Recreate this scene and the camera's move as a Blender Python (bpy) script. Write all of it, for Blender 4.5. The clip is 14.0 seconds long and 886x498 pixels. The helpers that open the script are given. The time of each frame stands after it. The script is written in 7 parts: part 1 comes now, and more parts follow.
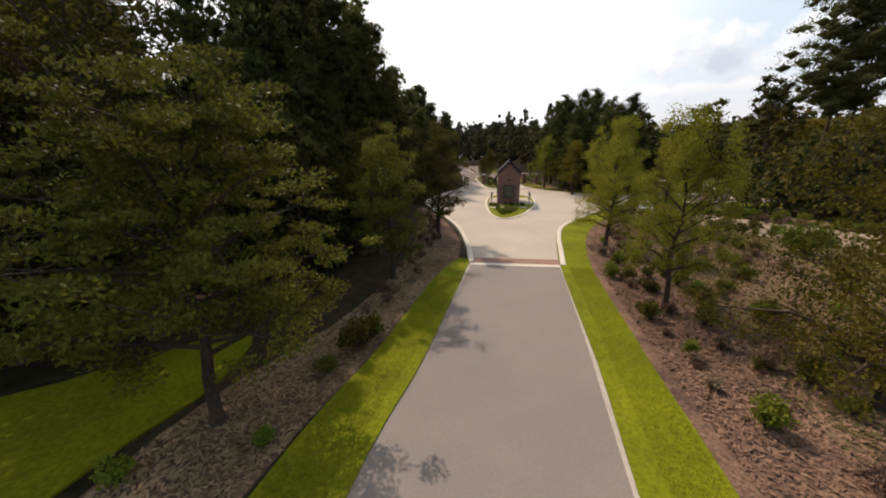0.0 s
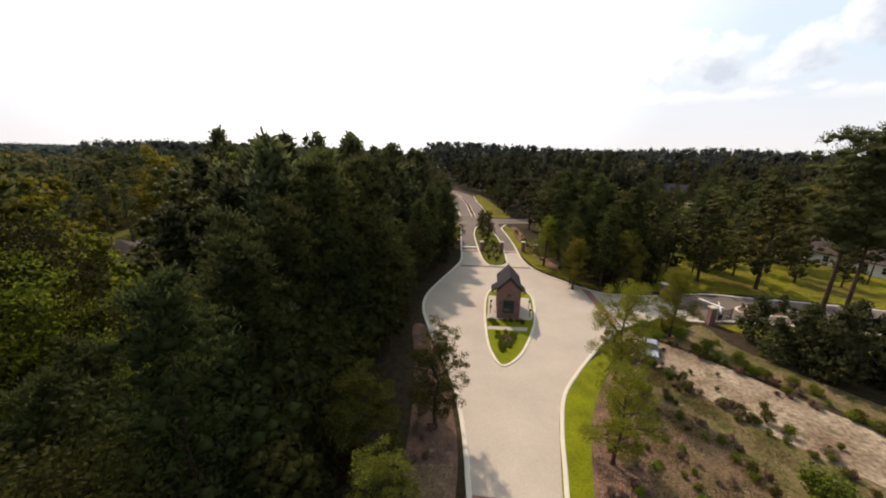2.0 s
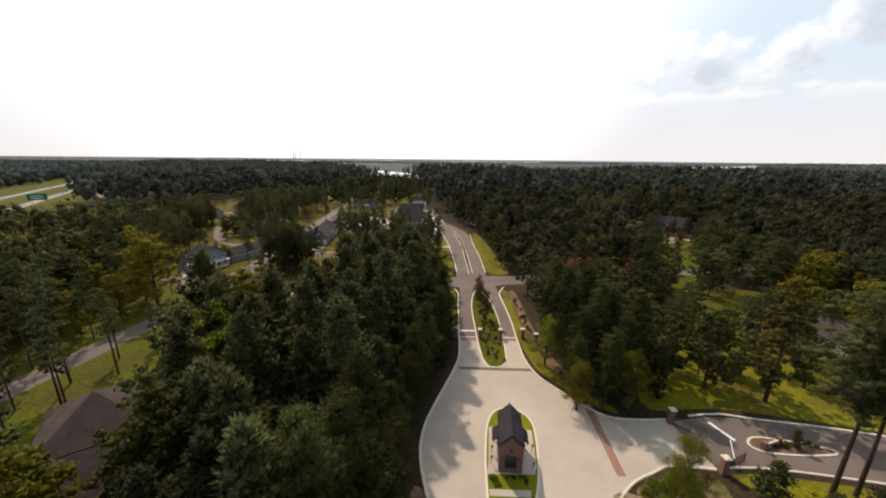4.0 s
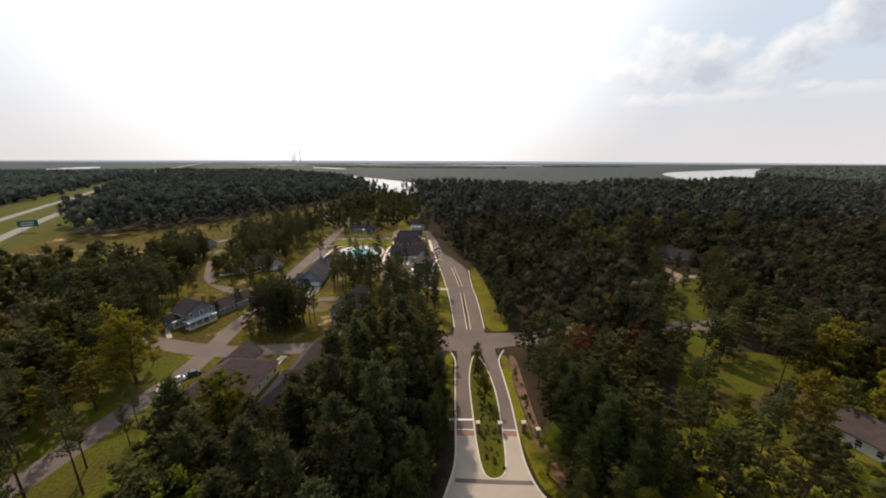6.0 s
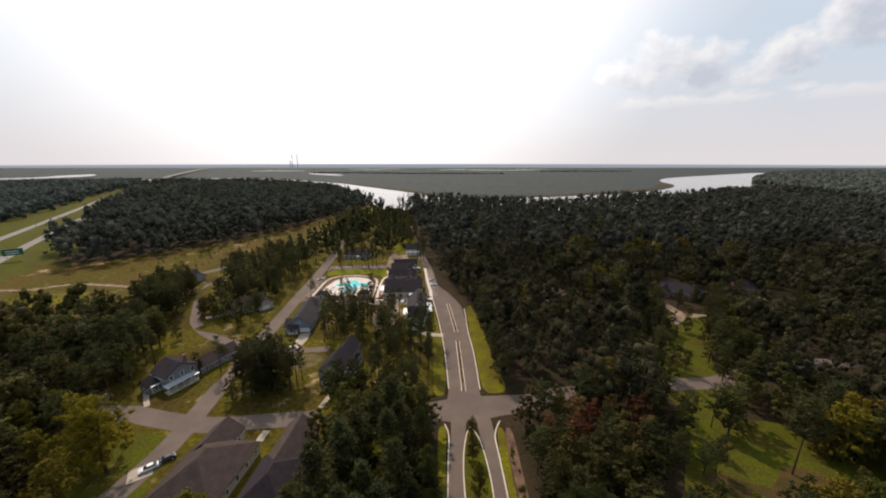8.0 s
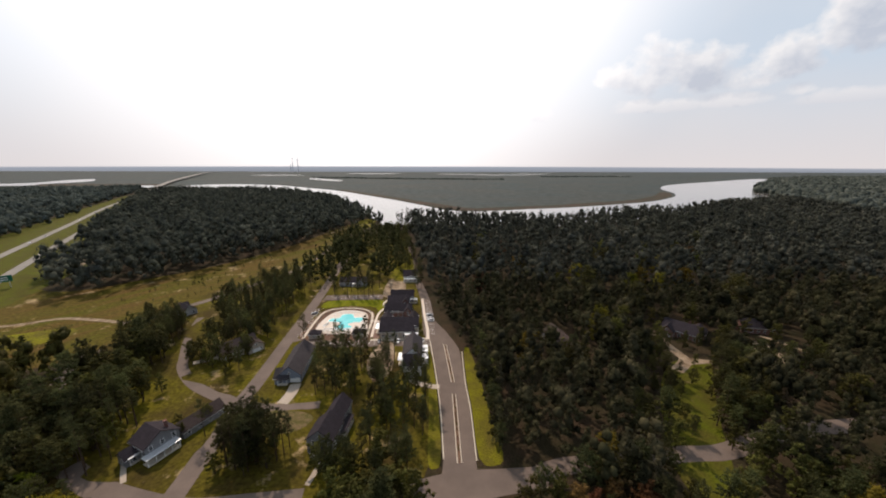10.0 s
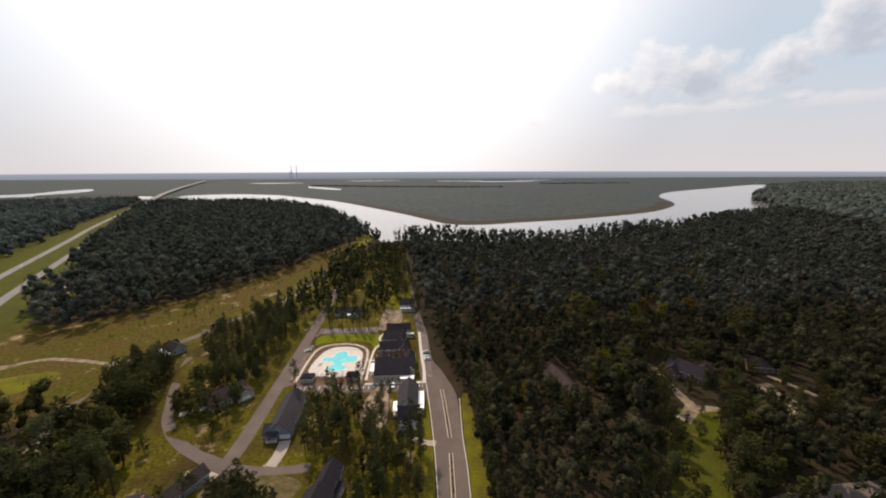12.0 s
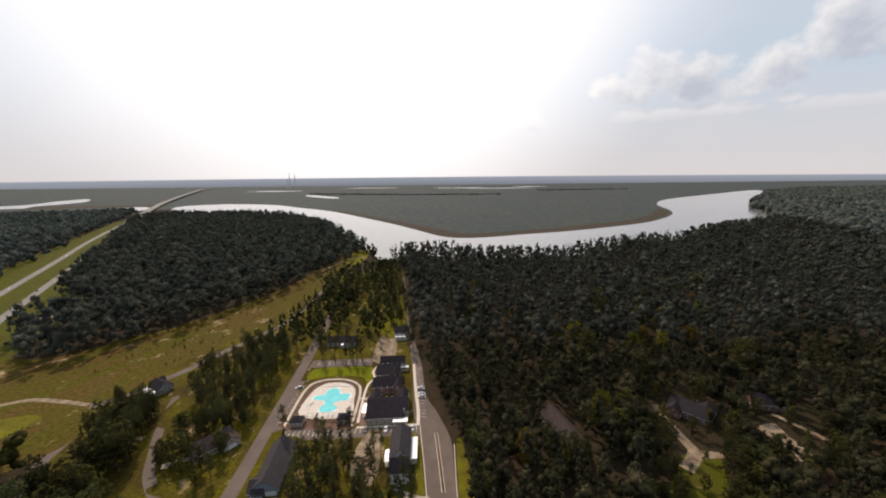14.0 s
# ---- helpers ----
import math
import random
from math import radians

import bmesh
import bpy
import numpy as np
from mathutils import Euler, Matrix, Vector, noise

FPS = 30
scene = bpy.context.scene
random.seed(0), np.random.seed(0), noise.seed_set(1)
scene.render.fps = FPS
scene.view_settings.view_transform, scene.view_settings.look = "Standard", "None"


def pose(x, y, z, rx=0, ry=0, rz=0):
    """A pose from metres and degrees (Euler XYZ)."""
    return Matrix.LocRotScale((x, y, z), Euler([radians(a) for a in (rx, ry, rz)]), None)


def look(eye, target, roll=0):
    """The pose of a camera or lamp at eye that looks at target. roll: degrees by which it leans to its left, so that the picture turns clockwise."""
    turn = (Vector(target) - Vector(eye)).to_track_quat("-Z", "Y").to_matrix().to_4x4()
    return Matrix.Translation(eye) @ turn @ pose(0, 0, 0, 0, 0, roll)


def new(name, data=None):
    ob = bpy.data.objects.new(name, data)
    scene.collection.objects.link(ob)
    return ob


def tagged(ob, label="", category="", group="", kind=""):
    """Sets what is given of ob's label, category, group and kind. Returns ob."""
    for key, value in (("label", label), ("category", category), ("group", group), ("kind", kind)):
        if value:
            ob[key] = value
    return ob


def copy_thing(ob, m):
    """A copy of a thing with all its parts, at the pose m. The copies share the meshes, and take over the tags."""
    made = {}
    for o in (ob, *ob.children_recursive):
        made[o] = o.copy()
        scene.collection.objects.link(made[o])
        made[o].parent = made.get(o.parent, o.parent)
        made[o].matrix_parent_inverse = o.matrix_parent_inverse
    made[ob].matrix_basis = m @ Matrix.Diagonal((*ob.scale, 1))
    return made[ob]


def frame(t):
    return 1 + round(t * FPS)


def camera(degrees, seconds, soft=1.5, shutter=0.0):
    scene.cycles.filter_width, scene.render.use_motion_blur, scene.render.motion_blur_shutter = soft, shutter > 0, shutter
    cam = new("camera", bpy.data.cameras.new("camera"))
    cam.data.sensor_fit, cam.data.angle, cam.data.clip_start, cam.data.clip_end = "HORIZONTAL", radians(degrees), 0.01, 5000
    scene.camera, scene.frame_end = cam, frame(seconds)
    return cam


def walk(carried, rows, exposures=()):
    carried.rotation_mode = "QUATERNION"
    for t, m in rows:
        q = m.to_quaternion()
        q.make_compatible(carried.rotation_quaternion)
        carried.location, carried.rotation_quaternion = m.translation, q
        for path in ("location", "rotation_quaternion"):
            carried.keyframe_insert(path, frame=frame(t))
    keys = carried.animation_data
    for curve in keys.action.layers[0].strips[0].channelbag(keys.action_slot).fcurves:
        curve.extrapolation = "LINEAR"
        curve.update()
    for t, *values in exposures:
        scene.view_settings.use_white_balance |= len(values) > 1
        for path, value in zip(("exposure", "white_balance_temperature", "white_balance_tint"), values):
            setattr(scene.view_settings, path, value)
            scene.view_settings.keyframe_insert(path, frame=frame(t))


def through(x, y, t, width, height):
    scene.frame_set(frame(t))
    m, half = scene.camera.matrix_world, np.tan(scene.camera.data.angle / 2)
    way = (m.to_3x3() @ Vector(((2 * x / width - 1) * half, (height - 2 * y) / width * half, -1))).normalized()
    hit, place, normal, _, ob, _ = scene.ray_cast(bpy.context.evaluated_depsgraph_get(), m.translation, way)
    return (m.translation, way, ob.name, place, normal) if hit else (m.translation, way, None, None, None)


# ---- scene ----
cam = camera(103.9, 14.0, soft=2.0)
PATH = [
    (0, (0.00, 0.00, 8.36), (-0.001, 9.638, 5.692), -0.63),
    (0.5, (-0.38, 1.70, 12.05), (-0.282, 11.312, 9.308), 0.04),
    (1, (-0.41, 3.78, 16.35), (-0.246, 13.374, 13.533), 0.71),
    (1.5, (-0.51, 5.37, 20.62), (-0.310, 14.963, 17.809), 1.24),
    (2, (-0.47, 6.94, 25.11), (-0.323, 16.574, 22.447), 1.39),
    (2.5, (-0.37, 8.72, 29.73), (-0.247, 18.388, 27.188), 1.15),
    (3, (-0.36, 10.70, 35.31), (-0.219, 20.365, 32.760), 0.79),
    (3.5, (-0.70, 13.08, 40.63), (-0.475, 22.737, 38.055), 0.71),
    (6, (0.89, 26.71, 64.01), (1.134, 36.379, 61.486), 0.26),
    (6.5, (1.35, 29.54, 68.73), (1.564, 39.220, 66.210), 0.17),
    (7, (1.97, 32.22, 73.28), (2.165, 41.903, 70.773), -0.07),
    (7.5, (2.59, 34.67, 77.55), (2.819, 44.359, 75.077), -0.08),
    (8, (3.05, 37.62, 82.02), (3.345, 47.315, 79.574), 0.01),
    (10.5, (5.65, 51.61, 105.99), (5.936, 61.327, 103.635), 0.15),
    (11, (6.06, 54.33, 110.78), (6.356, 64.053, 108.454), 0.06),
    (11.5, (6.68, 57.05, 115.18), (6.992, 66.782, 112.891), 0.01),
    (12, (7.30, 59.57, 119.22), (7.607, 69.316, 116.979), -0.19),
    (12.5, (7.95, 61.83, 123.06), (8.274, 71.579, 120.865), -0.23),
    (13, (8.60, 63.66, 126.66), (8.929, 73.425, 124.545), -0.33),
    (13.5, (9.54, 65.83, 130.80), (9.877, 75.603, 128.713), -0.48),
    (14, (10.73, 68.77, 135.70), (11.074, 78.540, 133.601), -0.55),
]
walk(cam, [(t, look(eye, target, roll)) for t, eye, target, roll in PATH], exposures=[(0, -0.03, 6500, 12), (2.0, 0.05, 6500, 11), (3.5, 0.03, 6500, 11), (6.0, -0.25, 6500, 12), (10.5, -0.34, 6500, 13.5), (14.0, -0.42, 6500, 13.5)])

# ---------- world, sun ----------
SUN_AZ, SUN_EL = radians(-26), radians(47)      # azimuth from +y towards +x
world = bpy.data.worlds.new("sky")
scene.world = world
world.use_nodes = True
wt = world.node_tree
wt.nodes.clear()


def wn(kind, **values):
    n = wt.nodes.new(kind)
    for k, v in values.items():
        n.inputs[k].default_value = v
    return n


def wmath(op, a, b=None, clamp=False):
    n = wt.nodes.new("ShaderNodeMath")
    n.operation, n.use_clamp = op, clamp
    for i, v in enumerate((a, b)):
        if v is None:
            continue
        if isinstance(v, (int, float)):
            n.inputs[i].default_value = v
        else:
            wt.links.new(v, n.inputs[i])
    return n.outputs[0]


def wmix(fac, a, b):
    n = wt.nodes.new("ShaderNodeMix")
    n.data_type = "RGBA"
    for i, v in ((0, fac), (6, a), (7, b)):
        if isinstance(v, (int, float)):
            n.inputs[i].default_value = v
        elif isinstance(v, tuple):
            n.inputs[i].default_value = (*v, 1)
        else:
            wt.links.new(v, n.inputs[i])
    return n.outputs[2]


sky = wt.nodes.new("ShaderNodeTexSky")
sky.sky_type, sky.sun_disc = "NISHITA", False
sky.sun_elevation, sky.sun_rotation = SUN_EL, SUN_AZ
sky.air_density, sky.dust_density, sky.ozone_density, sky.altitude = 1.0, 4.0, 1.0, 50
tc = wt.nodes.new("ShaderNodeTexCoord")
sep = wt.nodes.new("ShaderNodeSeparateXYZ")
wt.links.new(tc.outputs["Generated"], sep.inputs[0])
def toward(az, el):
    a, e = radians(az), radians(el)
    return (math.sin(a) * math.cos(e), math.cos(a) * math.cos(e), math.sin(e))


def nearness(direction, lo, hi):
    """1 within lo degrees of a direction, 0 beyond hi."""
    d = wt.nodes.new("ShaderNodeVectorMath")
    d.operation = "DOT_PRODUCT"
    wt.links.new(tc.outputs["Generated"], d.inputs[0])
    d.inputs[1].default_value = direction
    m = wt.nodes.new("ShaderNodeMapRange")
    m.interpolation_type = "SMOOTHSTEP"
    m.inputs[1].default_value, m.inputs[2].default_value = math.cos(radians(hi)), math.cos(radians(lo))
    wt.links.new(d.outputs["Value"], m.inputs[0])
    return m.outputs[0]


# bearing and height in degrees, for the cumulus bank over the river
bearing = wmath("DEGREES", wmath("ARCTAN2", sep.outputs[0], sep.outputs[1]))
height = wmath("DEGREES", wmath("ARCSINE", sep.outputs[2]))
HEAPS = ((26.5, 11.0, 3.6, 2.4), (31.0, 11.0, 4.2, 4.6), (36.0, 10.2, 4.6, 3.6), (40.5, 9.4, 4.0, 2.2), (44.0, 10.6, 2.7, 3.9), (49.0, 13.0, 3.6, 5.2), (53.5, 13.5, 5.0, 6.5), (62, 12, 6, 6.5), (70, 10, 6, 4.5), (84, 9, 8, 5),
         (31.5, 7.2, 5.5, 1.3), (39.0, 7.4, 4.0, 1.4), (45.2, 8.0, 1.5, 1.2), (49.5, 6.8, 4.5, 1.2), (15.6, 7.2, 2.6, 2.4), (-2.4, 4.6, 2.8, 1.7))


def billow(bear, high, scale, detail, shift=0.0):
    v = wt.nodes.new("ShaderNodeCombineXYZ")
    wt.links.new(bear, v.inputs[0])
    wt.links.new(wmath("MULTIPLY", high, 1.15), v.inputs[1])
    v.inputs[2].default_value = shift
    n = wn("ShaderNodeTexNoise", Scale=scale, Detail=detail, Roughness=0.5)
    wt.links.new(v.outputs[0], n.inputs["Vector"])
    return wmath("SUBTRACT", n.outputs["Fac"], 0.5)


def cloud(bear, high):
    """Above 0 inside a cloud: heaps, flat below and domed above, with billowing rims."""
    body = None
    for az, el, wide, tall in HEAPS:
        dx = wmath("DIVIDE", wmath("SUBTRACT", bear, az), wide)
        up = wmath("DIVIDE", wmath("SUBTRACT", high, el), tall)
        dy = wmath("ADD", wmath("MAXIMUM", up, 0.0), wmath("MULTIPLY", wmath("MINIMUM", up, 0.0), 2.4))
        f = wmath("SUBTRACT", 1.0, wmath("ADD", wmath("MULTIPLY", dx, dx), wmath("MULTIPLY", dy, dy)))
        f = wmath("MAXIMUM", f, -2.0)
        body = f if body is None else wmath("MAXIMUM", body, f)
    return wmath("ADD", body, wmath("ADD", wmath("MULTIPLY", billow(bear, high, 0.24, 6.0), 3.0), wmath("MULTIPLY", billow(bear, high, 0.8, 4.0, 5.0), 1.3)))


dense = cloud(bearing, height)
sunward = cloud(wmath("SUBTRACT", bearing, 1.0), wmath("ADD", height, 1.3))      # how much cloud lies towards the sun
thick = wmath("MULTIPLY", wmath("ADD", dense, 0.25), 1.1, True)
floor_of = wmath("MULTIPLY", wmath("SUBTRACT", 9.0, height), 0.25, True)           # low decks are grey throughout
shade = wmath("MAXIMUM", wmath("MULTIPLY", wmath("ADD", sunward, 0.35), 0.62, True), floor_of)
puff = wmix(shade, (12.0, 11.7, 11.3), (6.7, 7.15, 8.0))
veil = wmath("MULTIPLY", nearness(toward(-11, 33), 9, 50), 0.98)
low = wmath("SUBTRACT", 1.0, wmath("MULTIPLY", wmath("ABSOLUTE", height), 0.085), True)
upper = wmix(wmath("ADD", billow(bearing, height, 0.09, 3.0, 9.0), 0.45, True), (7.6, 9.2, 10.7), (9.4, 10.1, 10.7))
base = wmix(0.85, sky.outputs[0], upper)
base = wmix(wmath("MULTIPLY", low, 0.92), base, (9.5, 8.95, 8.75))
base = wmix(wmath("MULTIPLY", thick, 0.78), base, puff)
base = wmix(veil, base, (17.5, 17.0, 16.4))
base = wmix(wmath("MULTIPLY", nearness(toward(154, 35), 25, 96), 0.75), base, (4.6, 5.7, 7.2))
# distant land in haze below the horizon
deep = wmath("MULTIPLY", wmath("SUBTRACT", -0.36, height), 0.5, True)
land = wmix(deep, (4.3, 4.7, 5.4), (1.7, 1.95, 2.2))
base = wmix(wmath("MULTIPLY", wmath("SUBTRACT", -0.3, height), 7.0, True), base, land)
back = wt.nodes.new("ShaderNodeBackground")
back.inputs["Strength"].default_value = 0.1
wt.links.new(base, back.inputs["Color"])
wout = wt.nodes.new("ShaderNodeOutputWorld")
wt.links.new(back.outputs[0], wout.inputs["Surface"])

sun_data = bpy.data.lights.new("sun", "SUN")
sun_data.energy, sun_data.angle, sun_data.color = 4.5, radians(0.6), (1.0, 0.85, 0.71)
sun = new("sun", sun_data)
sun.matrix_basis = look((0, 0, 300), Vector((0, 0, 300)) - Vector(toward(math.degrees(SUN_AZ), math.degrees(SUN_EL))))


# ---------- materials ----------
def material(name, base, rough=0.9, metal=0.0, vary=0.25, scale=1.0, fine=12.0, bump=0.0, tint=None, spec=0.3, per_object=0.0, flecks=None, rows=None):
    """Principled surface with broad stains and fine grain, in world metres. tint: colour of the broad patches."""
    m = bpy.data.materials.new(name)
    m.use_nodes = True
    nt = m.node_tree
    bsdf = nt.nodes["Principled BSDF"]
    bsdf.inputs["Roughness"].default_value = rough
    bsdf.inputs["Metallic"].default_value = metal
    bsdf.inputs["Specular IOR Level"].default_value = spec
    geo = nt.nodes.new("ShaderNodeNewGeometry")
    n1, n2 = nt.nodes.new("ShaderNodeTexNoise"), nt.nodes.new("ShaderNodeTexNoise")
    for n, s, d in ((n1, scale, 5.0), (n2, fine, 3.0)):
        n.inputs["Scale"].default_value, n.inputs["Detail"].default_value = s, d
        n.inputs["Roughness"].default_value = 0.6
        nt.links.new(geo.outputs["Position"], n.inputs["Vector"])
    if rows:                                          # drawn-out patches: turn in degrees, stretch
        turn, long = nt.nodes.new("ShaderNodeMapping"), nt.nodes.new("ShaderNodeMapping")
        turn.inputs["Rotation"].default_value = (0, 0, radians(rows[0]))
        long.inputs["Scale"].default_value = (1 / rows[1], 1, 1)
        nt.links.new(geo.outputs["Position"], turn.inputs[0])
        nt.links.new(turn.outputs[0], long.inputs[0])
        nt.links.new(long.outputs[0], n1.inputs["Vector"])
    ramp = nt.nodes.new("ShaderNodeMapRange")
    ramp.inputs[1].default_value, ramp.inputs[2].default_value = 0.35, 0.65
    nt.links.new(n1.outputs["Fac"], ramp.inputs[0])
    mix = nt.nodes.new("ShaderNodeMix")
    mix.data_type = "RGBA"
    mix.inputs[6].default_value = (*base, 1)
    mix.inputs[7].default_value = (*(tint or [c * (1 - vary) for c in base]), 1)
    nt.links.new(ramp.outputs[0], mix.inputs[0])
    grain = nt.nodes.new("ShaderNodeMapRange")
    grain.inputs[1].default_value, grain.inputs[2].default_value = 0.3, 0.7
    grain.inputs[3].default_value, grain.inputs[4].default_value = 1 - vary, 1 + vary
    nt.links.new(n2.outputs["Fac"], grain.inputs[0])
    hsv = nt.nodes.new("ShaderNodeHueSaturation")
    colour = mix.outputs[2]
    if flecks:                                        # bare or worn patches: colour, size, share
        n3 = nt.nodes.new("ShaderNodeTexNoise")
        n3.inputs["Scale"].default_value, n3.inputs["Detail"].default_value, n3.inputs["Roughness"].default_value = flecks[1], 6.0, 0.68
        nt.links.new(geo.outputs["Position"], n3.inputs["Vector"])
        cut = nt.nodes.new("ShaderNodeMapRange")
        cut.inputs[1].default_value, cut.inputs[2].default_value = flecks[2], flecks[2] + 0.1
        nt.links.new(n3.outputs["Fac"], cut.inputs[0])
        over = nt.nodes.new("ShaderNodeMix")
        over.data_type = "RGBA"
        nt.links.new(cut.outputs[0], over.inputs[0])
        nt.links.new(colour, over.inputs[6])
        over.inputs[7].default_value = (*flecks[0], 1)
        colour = over.outputs[2]
    nt.links.new(colour, hsv.inputs["Color"])
    value = grain.outputs[0]
    if per_object:
        info = nt.nodes.new("ShaderNodeObjectInfo")
        spread = nt.nodes.new("ShaderNodeMapRange")
        spread.inputs[3].default_value, spread.inputs[4].default_value = 1 - per_object, 1 + per_object
        nt.links.new(info.outputs["Random"], spread.inputs[0])
        mul = nt.nodes.new("ShaderNodeMath")
        mul.operation = "MULTIPLY"
        nt.links.new(value, mul.inputs[0])
        nt.links.new(spread.outputs[0], mul.inputs[1])
        value = mul.outputs[0]
    nt.links.new(value, hsv.inputs["Value"])
    nt.links.new(hsv.outputs[0], bsdf.inputs["Base Color"])
    if bump:
        b = nt.nodes.new("ShaderNodeBump")
        b.inputs["Strength"].default_value, b.inputs["Distance"].default_value = 0.7, bump
        nt.links.new(n2.outputs["Fac"], b.inputs["Height"])
        nt.links.new(b.outputs[0], bsdf.inputs["Normal"])
    return m


def foliage(name, dark, light, through=0.3, hue=0.025, leafy=0.3, gloss=0.06):
    """Leaves: diffuse with light passing through, varied from leaf to leaf, from patch to patch and from tree to tree."""
    m = bpy.data.materials.new(name)
    m.use_nodes = True
    nt = m.node_tree
    nt.nodes.clear()
    out = nt.nodes.new("ShaderNodeOutputMaterial")
    geo, info = nt.nodes.new("ShaderNodeNewGeometry"), nt.nodes.new("ShaderNodeObjectInfo")
    n1 = nt.nodes.new("ShaderNodeTexNoise")
    n1.inputs["Scale"].default_value, n1.inputs["Detail"].default_value = 0.085, 3.0
    nt.links.new(geo.outputs["Position"], n1.inputs["Vector"])
    add = nt.nodes.new("ShaderNodeMath")
    add.operation = "MULTIPLY_ADD"
    add.inputs[1].default_value = leafy
    nt.links.new(geo.outputs["Random Per Island"], add.inputs[0])
    ramp = nt.nodes.new("ShaderNodeMapRange")
    ramp.inputs[1].default_value, ramp.inputs[2].default_value = 0.33, 0.67
    ramp.inputs[3].default_value, ramp.inputs[4].default_value = 0.0, 1.0 - leafy
    nt.links.new(n1.outputs["Fac"], ramp.inputs[0])
    nt.links.new(ramp.outputs[0], add.inputs[2])
    mix = nt.nodes.new("ShaderNodeMix")
    mix.data_type = "RGBA"
    mix.inputs[6].default_value, mix.inputs[7].default_value = (*dark, 1), (*light, 1)
    nt.links.new(add.outputs[0], mix.inputs[0])
    hsv = nt.nodes.new("ShaderNodeHueSaturation")
    nt.links.new(mix.outputs[2], hsv.inputs["Color"])
    own = nt.nodes.new("ShaderNodeAttribute")         # each tree's own tone, where many share one mesh
    own.attribute_name = "tone"
    for sock, lo, hi, k in (("Hue", 0.5 - hue, 0.5 + hue, -0.014), ("Value", 0.88, 1.4, 0.32)):
        r = nt.nodes.new("ShaderNodeMapRange")
        r.inputs[3].default_value, r.inputs[4].default_value = lo, hi
        nt.links.new(info.outputs["Random"], r.inputs[0])
        plus = nt.nodes.new("ShaderNodeMath")
        plus.operation = "MULTIPLY_ADD"
        plus.inputs[1].default_value = k
        nt.links.new(own.outputs["Fac"], plus.inputs[0])
        nt.links.new(r.outputs[0], plus.inputs[2])
        nt.links.new(plus.outputs[0], hsv.inputs[sock])
    d, t = nt.nodes.new("ShaderNodeBsdfPrincipled"), nt.nodes.new("ShaderNodeBsdfTranslucent")
    d.inputs["Roughness"].default_value = 0.6
    d.inputs["Specular IOR Level"].default_value = gloss
    nt.links.new(hsv.outputs[0], d.inputs["Base Color"])
    nt.links.new(hsv.outputs[0], t.inputs["Color"])
    sh = nt.nodes.new("ShaderNodeMixShader")
    sh.inputs[0].default_value = through
    nt.links.new(d.outputs[0], sh.inputs[1])
    nt.links.new(t.outputs[0], sh.inputs[2])
    nt.links.new(sh.outputs[0], out.inputs["Surface"])
    return m


def brickwork(name, brick, brick2, mortar, size=(0.2, 0.067)):
    m = material(name, brick, 0.9)
    nt = m.node_tree
    hsv = next(n for n in nt.nodes if n.type == "HUE_SAT")
    tex = nt.nodes.new("ShaderNodeTexBrick")
    tex.inputs["Color1"].default_value, tex.inputs["Color2"].default_value, tex.inputs["Mortar"].default_value = (*brick, 1), (*brick2, 1), (*mortar, 1)
    tex.inputs["Scale"].default_value = 1.0
    tex.inputs["Brick Width"].default_value, tex.inputs["Row Height"].default_value = size
    tex.inputs["Mortar Size"].default_value = 0.008
    co, sp, cb = nt.nodes.new("ShaderNodeTexCoord"), nt.nodes.new("ShaderNodeSeparateXYZ"), nt.nodes.new("ShaderNodeCombineXYZ")
    ad = nt.nodes.new("ShaderNodeMath")
    nt.links.new(co.outputs["Object"], sp.inputs[0])
    nt.links.new(sp.outputs[0], ad.inputs[0])
    nt.links.new(sp.outputs[1], ad.inputs[1])
    nt.links.new(ad.outputs[0], cb.inputs[0])
    nt.links.new(sp.outputs[2], cb.inputs[1])
    nt.links.new(cb.outputs[0], tex.inputs["Vector"])
    nt.links.new(tex.outputs["Color"], hsv.inputs["Color"])
    return m


M_EARTH = material("forest_floor", (0.045, 0.03, 0.018), tint=(0.026, 0.023, 0.011), scale=0.07, fine=1.3, vary=0.4, bump=0.05, spec=0.05, flecks=((0.17, 0.115, 0.07), 0.16, 0.66))
# marsh green shifted to blue: distance haze is put into the colour
M_HAZED_MARSH = material("marsh", (0.041, 0.053, 0.051), tint=(0.053, 0.056, 0.048), scale=0.004, fine=0.04, vary=0.3, rough=0.9, spec=0.1)
M_REED = material("red_brown_reeds", (0.066, 0.044, 0.03), tint=(0.046, 0.045, 0.03), scale=0.02, fine=0.2, vary=0.3, spec=0.05)
M_STRAW = material("pine_straw", (0.18, 0.108, 0.068), tint=(0.085, 0.052, 0.04), scale=0.4, fine=9, vary=0.5, bump=0.03, spec=0.05, flecks=((0.26, 0.19, 0.13), 0.5, 0.62))
M_SAND = material("sandy_soil", (0.31, 0.24, 0.165), tint=(0.14, 0.095, 0.06), scale=0.2, fine=2.5, vary=0.45, bump=0.05, spec=0.05, flecks=((0.09, 0.075, 0.03), 0.45, 0.57))
M_LAWN = material("lawn", (0.15, 0.155, 0.006), tint=(0.10, 0.108, 0.006), scale=0.35, fine=7, vary=0.28, bump=0.02, spec=0.05)
M_FIELD = material("rough_grass", (0.09, 0.077, 0.005), tint=(0.048, 0.034, 0.009), scale=0.045, fine=0.7, vary=0.45, bump=0.05, spec=0.05, flecks=((0.3, 0.215, 0.12), 0.085, 0.59))
